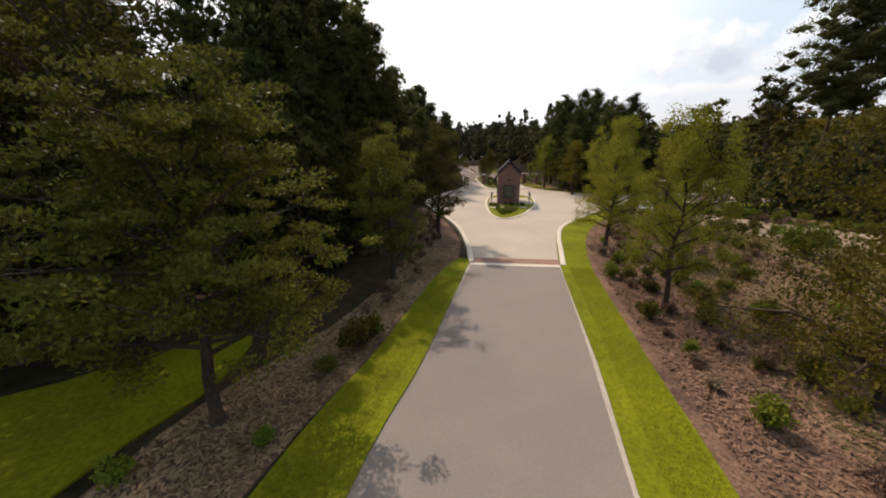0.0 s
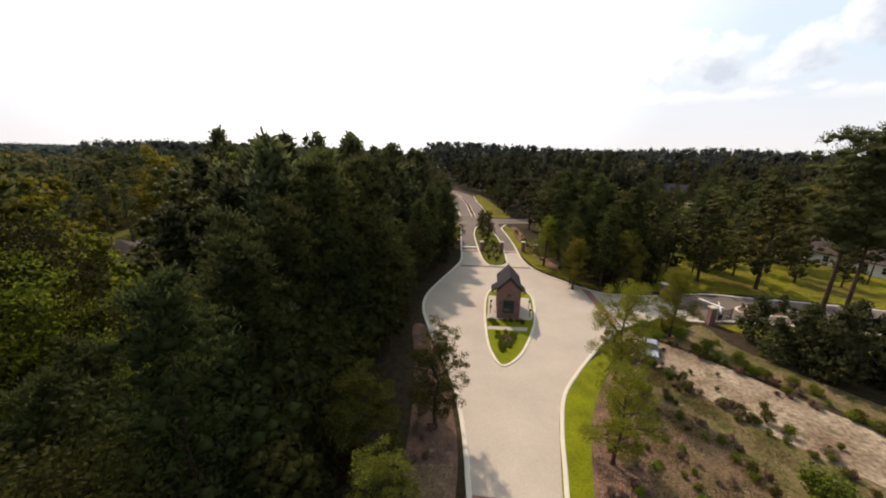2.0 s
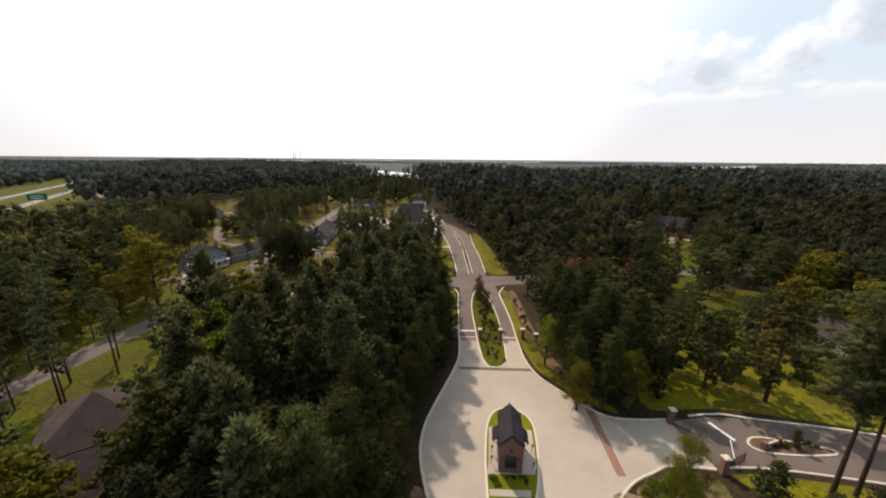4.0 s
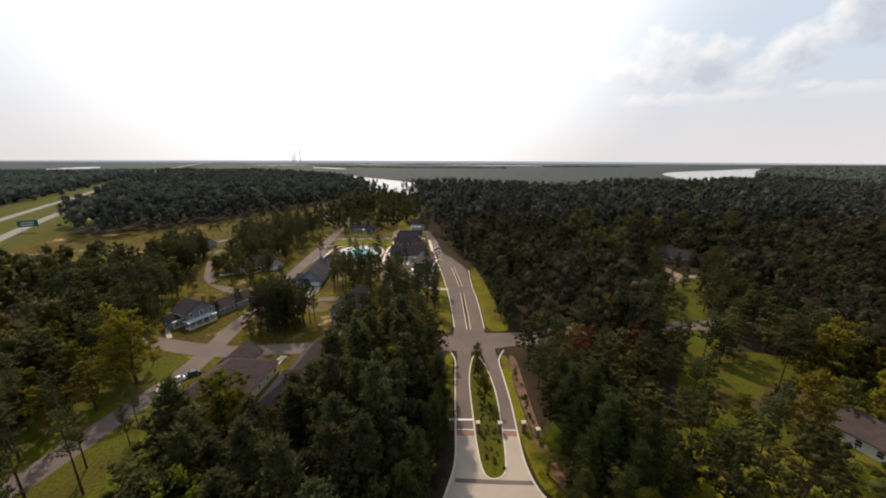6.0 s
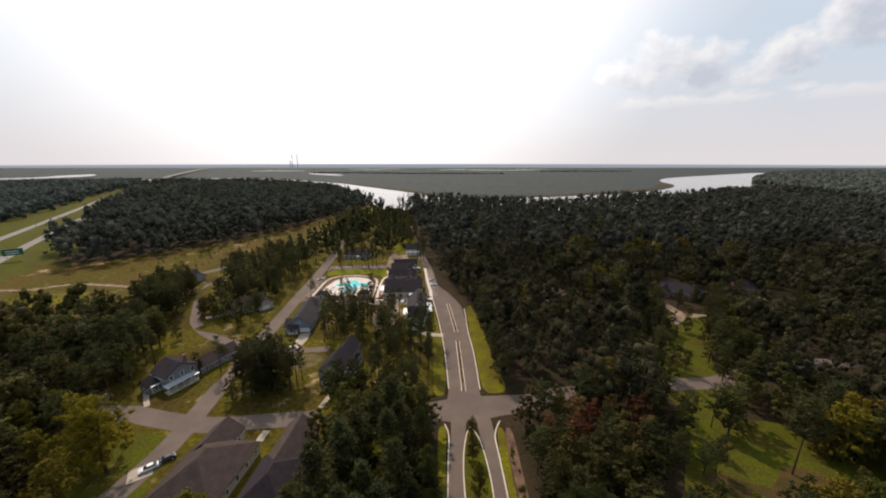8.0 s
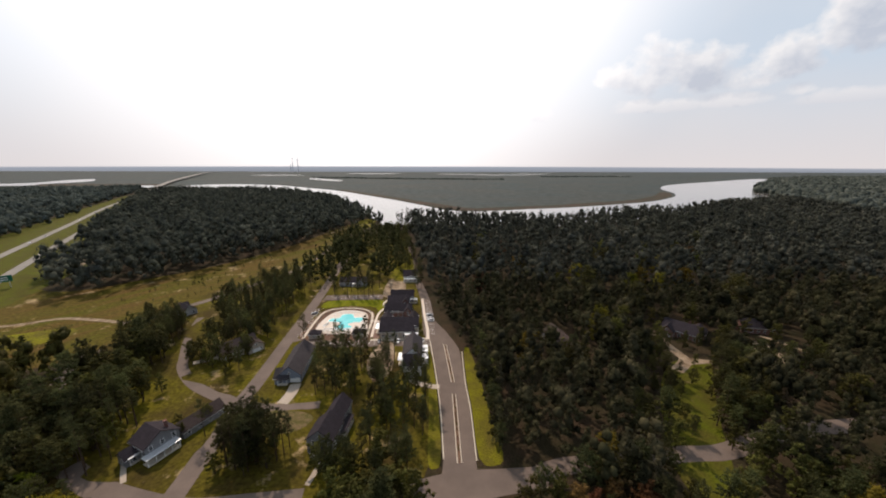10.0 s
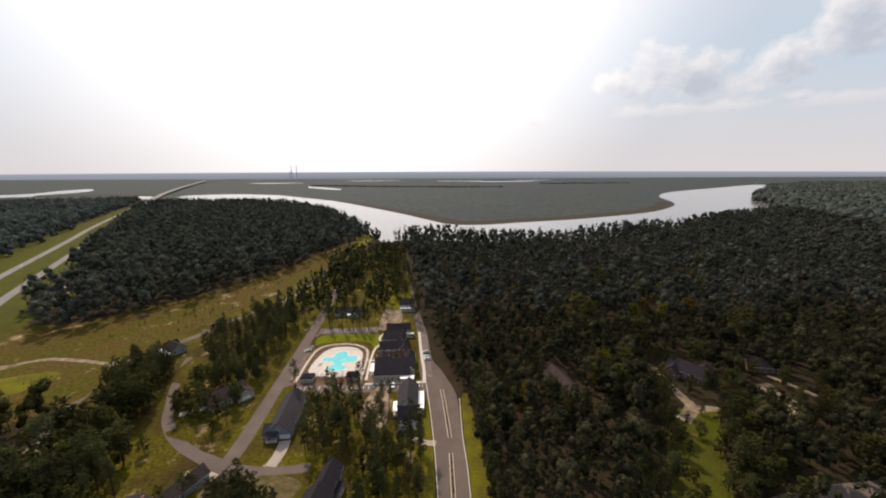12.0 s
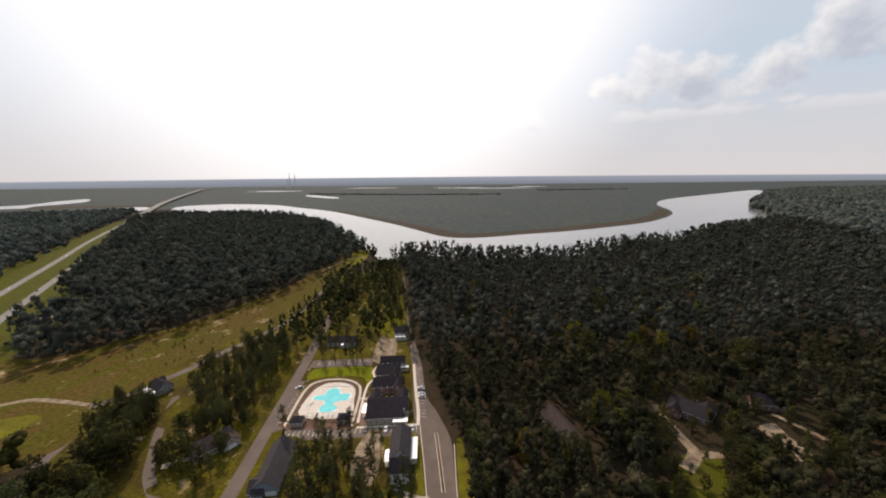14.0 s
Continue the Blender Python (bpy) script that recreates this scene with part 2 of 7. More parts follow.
M_MEADOW = material("meadow_grass", (0.064, 0.06, 0.005), tint=(0.092, 0.054, 0.015), scale=0.07, fine=0.5, vary=0.4, bump=0.05, spec=0.05, flecks=((0.33, 0.24, 0.13), 0.045, 0.59), rows=(-58, 5))
M_TURF = material("dull_turf", (0.145, 0.137, 0.006), tint=(0.088, 0.072, 0.013), scale=0.09, fine=1.5, vary=0.35, bump=0.03, spec=0.05, flecks=((0.2, 0.14, 0.07), 0.2, 0.64))
# darker copy of the turf: tree shade on the lawns is put into its colour
M_SHADED_TURF = material("shaded_olive_turf", (0.07, 0.079, 0.005), tint=(0.06, 0.05, 0.01), scale=0.09, fine=1.5, vary=0.38, bump=0.03, spec=0.05, flecks=((0.17, 0.12, 0.065), 0.2, 0.63))
M_LITTER = material("brown_leaf_litter", (0.085, 0.05, 0.02), tint=(0.05, 0.04, 0.012), scale=0.2, fine=2.5, vary=0.4, bump=0.03, spec=0.05)
M_WEEDS = material("weedy_ground", (0.15, 0.105, 0.055), tint=(0.07, 0.066, 0.018), scale=0.35, fine=4, vary=0.5, bump=0.05, spec=0.05, flecks=((0.26, 0.2, 0.13), 0.6, 0.62))
M_ASPHALT = material("asphalt", (0.2, 0.163, 0.136), tint=(0.168, 0.138, 0.116), scale=0.12, fine=25, vary=0.14, rough=0.85)
M_ROAD = material("street_asphalt", (0.15, 0.114, 0.092), tint=(0.112, 0.086, 0.071), scale=0.08, fine=6, vary=0.14, rough=0.85, spec=0.15)
M_CONCRETE = material("concrete", (0.39, 0.325, 0.255), tint=(0.33, 0.275, 0.218), scale=0.11, fine=7, vary=0.1, rough=0.85)
M_KERB = material("kerb_concrete", (0.55, 0.48, 0.38), scale=0.5, fine=9, vary=0.1, rough=0.85)
M_HIGHWAY = material("worn_highway_concrete", (0.22, 0.2, 0.175), tint=(0.18, 0.165, 0.145), scale=0.05, fine=0.8, vary=0.12)
M_GUTTER = material("gutter_concrete", (0.36, 0.31, 0.255), scale=0.5, fine=9, vary=0.14, rough=0.85)
M_PAVER = material("brick_pavers", (0.26, 0.14, 0.10), tint=(0.2, 0.11, 0.08), scale=2.5, fine=14, vary=0.25)
M_PAINT = material("road_paint", (0.72, 0.7, 0.66), scale=1.5, fine=9, vary=0.12)
M_BRICK = brickwork("red_brick", (0.21, 0.085, 0.065), (0.15, 0.062, 0.05), (0.24, 0.19, 0.16))
M_ROOF_DARK = material("charcoal_shingles", (0.036, 0.03, 0.034), scale=0.6, fine=7, vary=0.25, per_object=0.12, spec=0.06)
M_ROOF_BROWN = material("brown_shingles", (0.072, 0.053, 0.047), scale=0.5, fine=7, vary=0.28, per_object=0.12, spec=0.08)
M_ROOF_GREY = material("grey_shingles", (0.058, 0.051, 0.053), scale=0.5, fine=7, vary=0.24, spec=0.08)
M_METAL = material("pale_metal_roof", (0.72, 0.73, 0.74), rough=0.35, metal=0.55, scale=0.8, fine=4, vary=0.06, spec=0.5)
M_WHITE = material("white_paint", (0.74, 0.73, 0.70), rough=0.6, scale=0.8, fine=6, vary=0.06)
M_SIDING = material("grey_siding", (0.33, 0.33, 0.33), rough=0.7, scale=0.7, fine=5, vary=0.08)
M_TAN = material("tan_siding", (0.42, 0.36, 0.29), rough=0.7, scale=0.7, fine=5, vary=0.08)
M_BLUE = material("blue_grey_siding", (0.2, 0.23, 0.28), rough=0.7, scale=0.7, fine=5, vary=0.08)
M_BLACK = material("black_metal", (0.02, 0.02, 0.022), rough=0.45, spec=0.5)
M_GLASS = material("dark_window_glass", (0.03, 0.035, 0.04), rough=0.08, spec=0.6, vary=0.05)
M_BARK = material("grey_bark", (0.07, 0.05, 0.037), scale=1.2, fine=9, vary=0.4, bump=0.03, spec=0.1)
M_PINEBARK = material("pine_bark", (0.085, 0.055, 0.038), scale=1.0, fine=7, vary=0.45, bump=0.04, spec=0.1)
M_WATER = material("river_water", (0.2, 0.19, 0.18), rough=0.13, spec=1.0, scale=0.01, fine=0.1, vary=0.08)
M_POOL = material("pool_water", (0.10, 0.52, 0.55), rough=0.12, spec=0.5, tint=(0.14, 0.6, 0.6), scale=0.25, fine=1.5, vary=0.06)
M_DECK = material("pool_deck_concrete", (0.62, 0.54, 0.45), scale=0.3, fine=3, vary=0.08)
M_TERRACE = material("reddish_terrace_pavers", (0.2, 0.12, 0.09), scale=0.5, fine=5, vary=0.2)
M_TYRE = material("rubber", (0.02, 0.02, 0.02), rough=0.8)

L_OAK = foliage("oak_leaves", (0.036, 0.037, 0.009), (0.13, 0.116, 0.018), 0.36, leafy=0.45)
L_OLIVE = foliage("olive_leaves", (0.05, 0.052, 0.008), (0.14, 0.13, 0.015), 0.36, leafy=0.5)
L_YOUNG = foliage("young_tree_leaves", (0.085, 0.094, 0.011), (0.21, 0.2, 0.02), 0.45)
L_PINE = foliage("pine_needles", (0.03, 0.033, 0.018), (0.104, 0.104, 0.038), 0.52, leafy=0.25, gloss=0.0)
# darker copy of the pine needles: shade inside near crowns put into the colour
L_PINE_SHADED = foliage("shaded_pine_needles", (0.013, 0.0155, 0.008), (0.082, 0.087, 0.026), 0.55, leafy=0.25, gloss=0.0)
L_BROAD = foliage("broadleaf", (0.032, 0.032, 0.012), (0.11, 0.102, 0.024), 0.46, 0.02, leafy=0.25)
L_GOLD = foliage("yellowing_leaves", (0.085, 0.072, 0.01), (0.18, 0.135, 0.014), 0.4)
L_RUST = foliage("rusty_leaves", (0.10, 0.05, 0.02), (0.16, 0.08, 0.03), 0.3)
L_FOREST = foliage("mixed_canopy", (0.025, 0.0262, 0.017), (0.08, 0.08, 0.036), 0.36, leafy=0.12, gloss=0.0)
# middle distance: some haze is put into the leaf colour, paler and bluer
L_MID = foliage("hazed_river_canopy", (0.034, 0.038, 0.034), (0.093, 0.095, 0.068), 0.3, leafy=0.12, gloss=0.0)
# near-black broadleaf for the near wood: its deep shade is painted in
L_SHADE = foliage("shaded_green_leaves", (0.009, 0.0095, 0.004), (0.05, 0.047, 0.01), 0.52, 0.03, leafy=0.25)
# far woods: distance haze painted into the colour as a blue grey lift
L_FAR = foliage("hazed_far_canopy", (0.045, 0.054, 0.05), (0.09, 0.097, 0.076), 0.15, leafy=0.12, gloss=0.0)
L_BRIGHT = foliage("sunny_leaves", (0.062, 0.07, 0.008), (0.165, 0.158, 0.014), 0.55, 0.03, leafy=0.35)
L_LIME = foliage("yellow_green_leaves", (0.13, 0.125, 0.01), (0.27, 0.235, 0.018), 0.55, 0.02, leafy=0.4)
L_SHRUB = foliage("shrub_leaves", (0.06, 0.08, 0.012), (0.17, 0.18, 0.02), 0.35)
L_WEED = foliage("dry_grass_blades", (0.1, 0.085, 0.025), (0.26, 0.2, 0.08), 0.3)
L_DRY = foliage("dry_shrub_twigs", (0.12, 0.075, 0.045), (0.22, 0.15, 0.10), 0.2)


# ---------- mesh tools ----------
def link_mesh(name, verts, faces, mat, parent=None, label=""):
    me = bpy.data.meshes.new(name)
    me.from_pydata([tuple(v) for v in verts], [], [tuple(f) for f in faces])
    me.materials.append(mat)
    ob = new(name, me)
    if parent:
        ob.parent = parent
    if label:
        ob["label"] = label
    return ob


def part(name, bm, mat, parent, label=""):
    """Links a bmesh as one mesh object under a thing or a part."""
    me = bpy.data.meshes.new(name)
    bmesh.ops.recalc_face_normals(bm, faces=bm.faces)
    bm.to_mesh(me)
    bm.free()
    me.materials.append(mat)
    ob = new(name, me)
    ob.parent = parent
    if label:
        ob["label"] = label
    return ob


def thing(name, x, y, turn=0.0, z=0.0, label="", category="", group=""):
    ob = new(name)
    ob.matrix_basis = pose(x, y, z, 0, 0, turn)
    return tagged(ob, label, category, group)


def box(bm, x0, y0, z0, x1, y1, z1, bevel=0.0):
    made = bmesh.ops.create_cube(bm, size=1.0, matrix=Matrix.Translation(((x0 + x1) / 2, (y0 + y1) / 2, (z0 + z1) / 2)) @ Matrix.Diagonal((x1 - x0, y1 - y0, z1 - z0, 1)))
    if bevel:
        edges = {e for v in made["verts"] for e in v.link_edges}
        bmesh.ops.bevel(bm, geom=list(edges), offset=bevel, segments=1, affect="EDGES")
    return bm


def boxes(*sizes, bevel=0.0):
    bm = bmesh.new()
    for s in sizes:
        box(bm, *s, bevel=bevel)
    return bm


def rod(bm, a, b, r0, r1, n=6):
    a, b = Vector(a), Vector(b)
    q = (b - a).to_track_quat("Z", "Y").to_matrix().to_4x4()
    bmesh.ops.create_cone(bm, cap_ends=True, segments=n, radius1=r0, radius2=r1, depth=(b - a).length, matrix=Matrix.Translation((a + b) / 2) @ q)


def smooth(pts, closed=False, step=6):
    """Catmull-Rom through the points."""
    p = np.array(pts, float)
    n = len(p)
    out = []
    for i in range(n if closed else n - 1):
        if closed:
            a, b, c, d = p[i - 1], p[i], p[(i + 1) % n], p[(i + 2) % n]
        else:
            a, b, c, d = p[max(i - 1, 0)], p[i], p[i + 1], p[min(i + 2, n - 1)]
        for k in range(step):
            t = k / step
            out.append(0.5 * (2 * b + (c - a) * t + (2 * a - 5 * b + 4 * c - d) * t * t + (3 * b - a - 3 * c + d) * t ** 3))
    if not closed:
        out.append(p[-1])
    return np.array(out)


def normals_of(path, closed=False):
    d = np.roll(path, -1, 0) - np.roll(path, 1, 0) if closed else np.gradient(path, axis=0)
    d /= np.maximum(np.linalg.norm(d, axis=1, keepdims=True), 1e-9)
    return np.stack([d[:, 1], -d[:, 0]], 1)


def ribbon(name, pts, width, z, mat, label="", thick=0.3, step=6, z_of=None):
    """A slab along a centre line; width is one number or one per point. Its underside lies in the ground."""
    c = smooth(pts, step=step)
    w = np.interp(np.linspace(0, 1, len(c)), np.linspace(0, 1, len(np.atleast_1d(width))), np.atleast_1d(width)) / 2
    nrm = normals_of(c)
    zz = np.full(len(c), z) if z_of is None else np.array([z_of(i / (len(c) - 1)) for i in range(len(c))])
    rows = [np.c_[c - nrm * w[:, None], zz], np.c_[c + nrm * w[:, None], zz], np.c_[c + nrm * w[:, None], zz - thick], np.c_[c - nrm * w[:, None], zz - thick]]
    n = len(c)
    verts = np.concatenate(rows)
    faces = [(k * n + i, k * n + i + 1, ((k + 1) % 4) * n + i + 1, ((k + 1) % 4) * n + i) for k in range(4) for i in range(n - 1)]
    faces += [(0, n, 2 * n, 3 * n), (n - 1, 4 * n - 1, 3 * n - 1, 2 * n - 1)]
    ob = link_mesh(name, verts, faces, mat)
    return tagged(ob, label, kind="structure")


def sheet(name, pts, z, mat, label="", thick=0.25, step=5, rounded=True):
    """A flat area with a rounded outline and an edge that goes down into the ground."""
    p = smooth(pts, True, step) if rounded else np.array(pts, float)
    n = len(p)
    bm = bmesh.new()
    top = [bm.verts.new((x, y, z)) for x, y in p]
    low = [bm.verts.new((x, y, z - thick)) for x, y in p]
    edges = [bm.edges.new((top[i], top[(i + 1) % n])) for i in range(n)]
    bmesh.ops.triangle_fill(bm, use_beauty=True, use_dissolve=False, edges=edges)
    for i in range(n):
        bm.faces.new((top[i], top[(i + 1) % n], low[(i + 1) % n], low[i]))
    me = bpy.data.meshes.new(name)
    bmesh.ops.recalc_face_normals(bm, faces=bm.faces)
    for f in bm.faces:
        if abs(f.normal.z) > 0.9 and f.normal.z < 0:
            f.normal_flip()
    bm.to_mesh(me)
    bm.free()
    me.materials.append(mat)
    return tagged(new(name, me), label, kind="structure")


def kerb(pts, closed=False, width=0.45, top=0.14, step=5, name="kerb", mat=None, label="pale concrete kerb with gutter along the roadway"):
    """A raised kerb of rounded section along a line."""
    c = smooth(pts, closed, step)
    nrm = normals_of(c, closed)
    prof = [(-width / 2, -0.1), (-width / 2, top - 0.03), (-width / 2 + 0.03, top), (width / 2 - 0.1, top), (width / 2, top - 0.08), (width / 2, -0.1)]
    n, k = len(c), len(prof)
    verts = [(c[i, 0] + nrm[i, 0] * a, c[i, 1] + nrm[i, 1] * a, b) for i in range(n) for a, b in prof]
    faces = [(i * k + j, ((i + 1) % n) * k + j, ((i + 1) % n) * k + j + 1, i * k + j + 1) for i in range(n if closed else n - 1) for j in range(k - 1)]
    return tagged(link_mesh(name, verts, faces, mat or M_KERB), label, kind="structure")


def inside(x, y, poly):
    """Which of the points lie in a polygon."""
    poly = np.asarray(poly, float)
    res = np.zeros(np.shape(x), bool)
    for (x0, y0), (x1, y1) in zip(poly, np.roll(poly, -1, 0)):
        cut = (y0 > y) != (y1 > y)
        res ^= cut & (x < (x1 - x0) * (y - y0) / (y1 - y0 + 1e-12) + x0)
    return res


# ---------- foliage ----------
def quads_mesh(name, centre, along, across, mat):
    """Many small lens-shaped leaves (four corners each) as one mesh."""
    n = len(centre)
    co = np.empty((n, 4, 3), np.float32)
    co[:, 0], co[:, 1] = centre - along, centre + across
    co[:, 2], co[:, 3] = centre + along, centre - across
    me = bpy.data.meshes.new(name)
    me.vertices.add(4 * n)
    me.vertices.foreach_set("co", co.ravel())
    me.loops.add(4 * n)
    me.loops.foreach_set("vertex_index", np.arange(4 * n, dtype=np.int32))
    me.polygons.add(n)
    me.polygons.foreach_set("loop_start", np.arange(0, 4 * n, 4, dtype=np.int32))
    me.update(calc_edges=True)
    me.materials.append(mat)
    return me


def random_dirs(rng, n):
    v = rng.normal(size=(n, 3))
    return v / np.linalg.norm(v, axis=1, keepdims=True)


def leaves(name, clumps, radii, per, length, width, mat, rng, flat=0.6, droop=0.0):
    """Leaves round clump centres. per: leaves a clump."""
    c = np.repeat(np.asarray(clumps, float), per, 0)
    r = np.repeat(np.broadcast_to(radii, len(clumps)), per)[:, None]
    off = random_dirs(rng, len(c)) * rng.random((len(c), 1)) ** 0.45 * r
    off[:, 2] *= flat
    pos = c + off
    a = random_dirs(rng, len(c)) + off / np.maximum(r, 1e-6) * 0.8
    a[:, 2] -= droop
    a /= np.linalg.norm(a, axis=1, keepdims=True)
    b = np.cross(a, random_dirs(rng, len(c)))
    b /= np.maximum(np.linalg.norm(b, axis=1, keepdims=True), 1e-6)
    s = rng.uniform(0.7, 1.35, (len(c), 1))
    return quads_mesh(name, pos, a * length / 2 * s, b * width / 2 * s, mat)


def branches(name, segs, mat, least=3):
    """Tapered limbs, one tube a segment (from, to, radius, radius)."""
    verts, faces = [], []
    for p0, p1, r0, r1 in segs:
        sides = 6 if r0 > 0.12 else 4 if r0 > 0.05 else least
        p0, p1 = np.asarray(p0, float), np.asarray(p1, float)
        d = p1 - p0
        d /= max(np.linalg.norm(d), 1e-6)
        u = np.cross(d, (0.3, 0.9, 0.1))
        u /= max(np.linalg.norm(u), 1e-6)
        v = np.cross(d, u)
        base = len(verts)
        for p, r in ((p0, r0), (p1, r1)):
            for k in range(sides):
                w = 2 * math.pi * k / sides
                verts.append(p + r * (math.cos(w) * u + math.sin(w) * v))
        faces += [(base + k, base + (k + 1) % sides, base + sides + (k + 1) % sides, base + sides + k) for k in range(sides)]
    me = bpy.data.meshes.new(name)
    me.from_pydata([tuple(v) for v in verts], [], faces)
    me.materials.append(mat)
    for p in me.polygons:
        p.use_smooth = True
    return me


def make_tree(name, trunk, crown, label, category="tree"):
    top = new(name)
    for nm, me in (("trunk", trunk), ("crown", crown)):
        o = new(nm, me)
        o.parent = top
    return tagged(top, label, category)


def broadleaf(seed, h, spread, bare, limbs, twigs, per, leaf, mat, bark=M_BARK, sparse=1.0, core=0.0, flat=0.75):
    """A round-headed tree: leaning trunk, limbs, twigs and leaves at their ends."""
    rng = np.random.default_rng(seed)
    segs, clumps, radii = [], [], []
    r = 0.018 * h + 0.05
    pts = [np.zeros(3)]
    for k in range(1, 6):
        pts.append(np.array([rng.normal(0, 0.03 * h * k / 5), rng.normal(0, 0.03 * h * k / 5), h * 0.86 * k / 5]))
    pts[0][2] = -0.3
    for k in range(5):
        segs.append((pts[k], pts[k + 1], r * (1 - 0.17 * k), r * (1 - 0.17 * (k + 1))))
    segs.append((np.array([0, 0, -0.3]), np.array([0, 0, 0.5]), r * 1.7, r * 0.98))
    for i in range(limbs):
        f = bare + (1 - bare) * (i + 0.5 * rng.random()) / limbs
        z0 = f * h * 0.86
        k = min(int(f * 5), 4)
        p0 = pts[k] + (pts[k + 1] - pts[k]) * (f * 5 - k)
        az = i * 2.4 + rng.normal(0, 0.4)
        g = (f - bare) / (1 - bare)
        reach = spread * (0.62 + 0.5 * math.sin(math.pi * min(0.12 + 0.88 * g, 1) ** 0.8)) * (1 - 0.5 * g ** 2) * rng.uniform(0.75, 1.15)
        p1 = p0 + np.array([math.cos(az) * reach * 0.55, math.sin(az) * reach * 0.55, h * (0.06 + 0.1 * g)])
        p2 = p0 + np.array([math.cos(az) * reach, math.sin(az) * reach, h * (0.07 + 0.17 * g) + rng.normal(0, 0.03 * h)])
        rr = r * 0.45 * (1 - 0.6 * g)
        segs += [(p0, p1, rr, rr * 0.6), (p1, p2, rr * 0.6, rr * 0.2)]
        for j in range(twigs):
            q0 = p1 + (p2 - p1) * rng.random() if j % 3 else p0 + (p1 - p0) * rng.uniform(0.3, 1)
            q1 = q0 + random_dirs(rng, 1)[0] * np.array([1, 1, 0.75]) * spread * rng.uniform(0.16, 0.42) + np.array([0, 0, 0.03 * h])
            segs.append((q0, q1, rr * 0.28, rr * 0.08))
            clumps.append(q1)
            radii.append(spread * rng.uniform(0.13, 0.26) * sparse)
        clumps.append(p2)
        radii.append(spread * 0.2 * sparse)
    trunk = branches("trunk", [q for q in segs if not core or q[2] > 0.05], bark)
    if core:
        crown = lumps_and_leaves("crown", np.array(clumps), np.array(radii), per, leaf, mat, rng, 0.8, core)
    else:
        crown = leaves("crown", clumps, np.array(radii), per, leaf, leaf * 0.55, mat, rng, flat)
    return trunk, crown


def pine(seed, h, spread, bare, whorls, per_whorl, per, leaf, mat, flat=0.5, pointed=0.75, arms=2, core=0.0):
    """A pine: straight bare stem, whorled limbs with tufts of needles."""
    rng = np.random.default_rng(seed)
    segs, clumps, radii = [], [], []
    r = 0.009 * h + 0.07
    lean = rng.normal(0, 0.012 * h, 2)
    at_z = lambda z: np.array([lean[0] * (z / h) ** 2, lean[1] * (z / h) ** 2, z])
    for k in range(6):
        segs.append((at_z(h * k / 6) if k else np.array([0, 0, -0.3]), at_z(h * (k + 1) / 6), r * (1 - k / 6.4), r * (1 - (k + 1) / 6.4)))
    for i in range(whorls * per_whorl):
        g = (i + rng.random()) / (whorls * per_whorl)
        z = h * (bare + (0.97 - bare) * g) + rng.normal(0, 0.012 * h)
        p0 = at_z(min(z, h))
        az = rng.uniform(0, 2 * math.pi)
        reach = spread * (1 - pointed * g ** 1.7) * min(1, 0.55 + 1.9 * g) * rng.uniform(0.5, 1.12)
        p1 = p0 + np.array([math.cos(az) * reach, math.sin(az) * reach, reach * rng.uniform(0.05, 0.7)])
        segs.append((p0, p1, r * 0.22 * (1.1 - g), 0.02))
        for k in range(arms):
            f = 1 - 0.45 * k * rng.uniform(0.8, 1.2)
            clumps.append(p0 + (p1 - p0) * f + rng.normal(0, 0.1 * reach, 3))
            radii.append(spread * rng.uniform(0.17, 0.31) * (1 - 0.35 * g))
    clumps += [at_z(h), at_z(h * 0.985)]
    radii += [spread * 0.13, spread * 0.16]
    trunk = branches("trunk", [q for q in segs if not core or q[2] > 0.035], M_PINEBARK)
    if core:
        crown = lumps_and_leaves("crown", np.array(clumps), np.array(radii), per, leaf, mat, rng, flat, core, 0.55, True)
    else:
        crown = leaves("crown", clumps, np.array(radii), per, leaf, leaf * 0.4, mat, rng, flat, -0.3)
    return trunk, crown


G = (1 + 5 ** 0.5) / 2
ICO_V = np.array([(-1, G, 0), (1, G, 0), (-1, -G, 0), (1, -G, 0), (0, -1, G), (0, 1, G), (0, -1, -G), (0, 1, -G), (G, 0, -1), (G, 0, 1), (-G, 0, -1), (-G, 0, 1)], float) / math.sqrt(1 + G * G)
ICO_F = np.array([(0, 11, 5), (0, 5, 1), (0, 1, 7), (0, 7, 10), (0, 10, 11), (1, 5, 9), (5, 11, 4), (11, 10, 2), (10, 7, 6), (7, 1, 8), (3, 9, 4), (3, 4, 2), (3, 2, 6), (3, 6, 8), (3, 8, 9), (4, 9, 5), (2, 4, 11), (6, 2, 10), (8, 6, 7), (9, 8, 1)])
OCTA_V = np.array([(1, 0, 0), (0, 1, 0), (-1, 0, 0), (0, -1, 0), (0, 0, 1), (0, 0, -1)], float)
OCTA_F = np.array([(0, 1, 4), (1, 2, 4), (2, 3, 4), (3, 0, 4), (1, 0, 5), (2, 1, 5), (3, 2, 5), (0, 3, 5)])


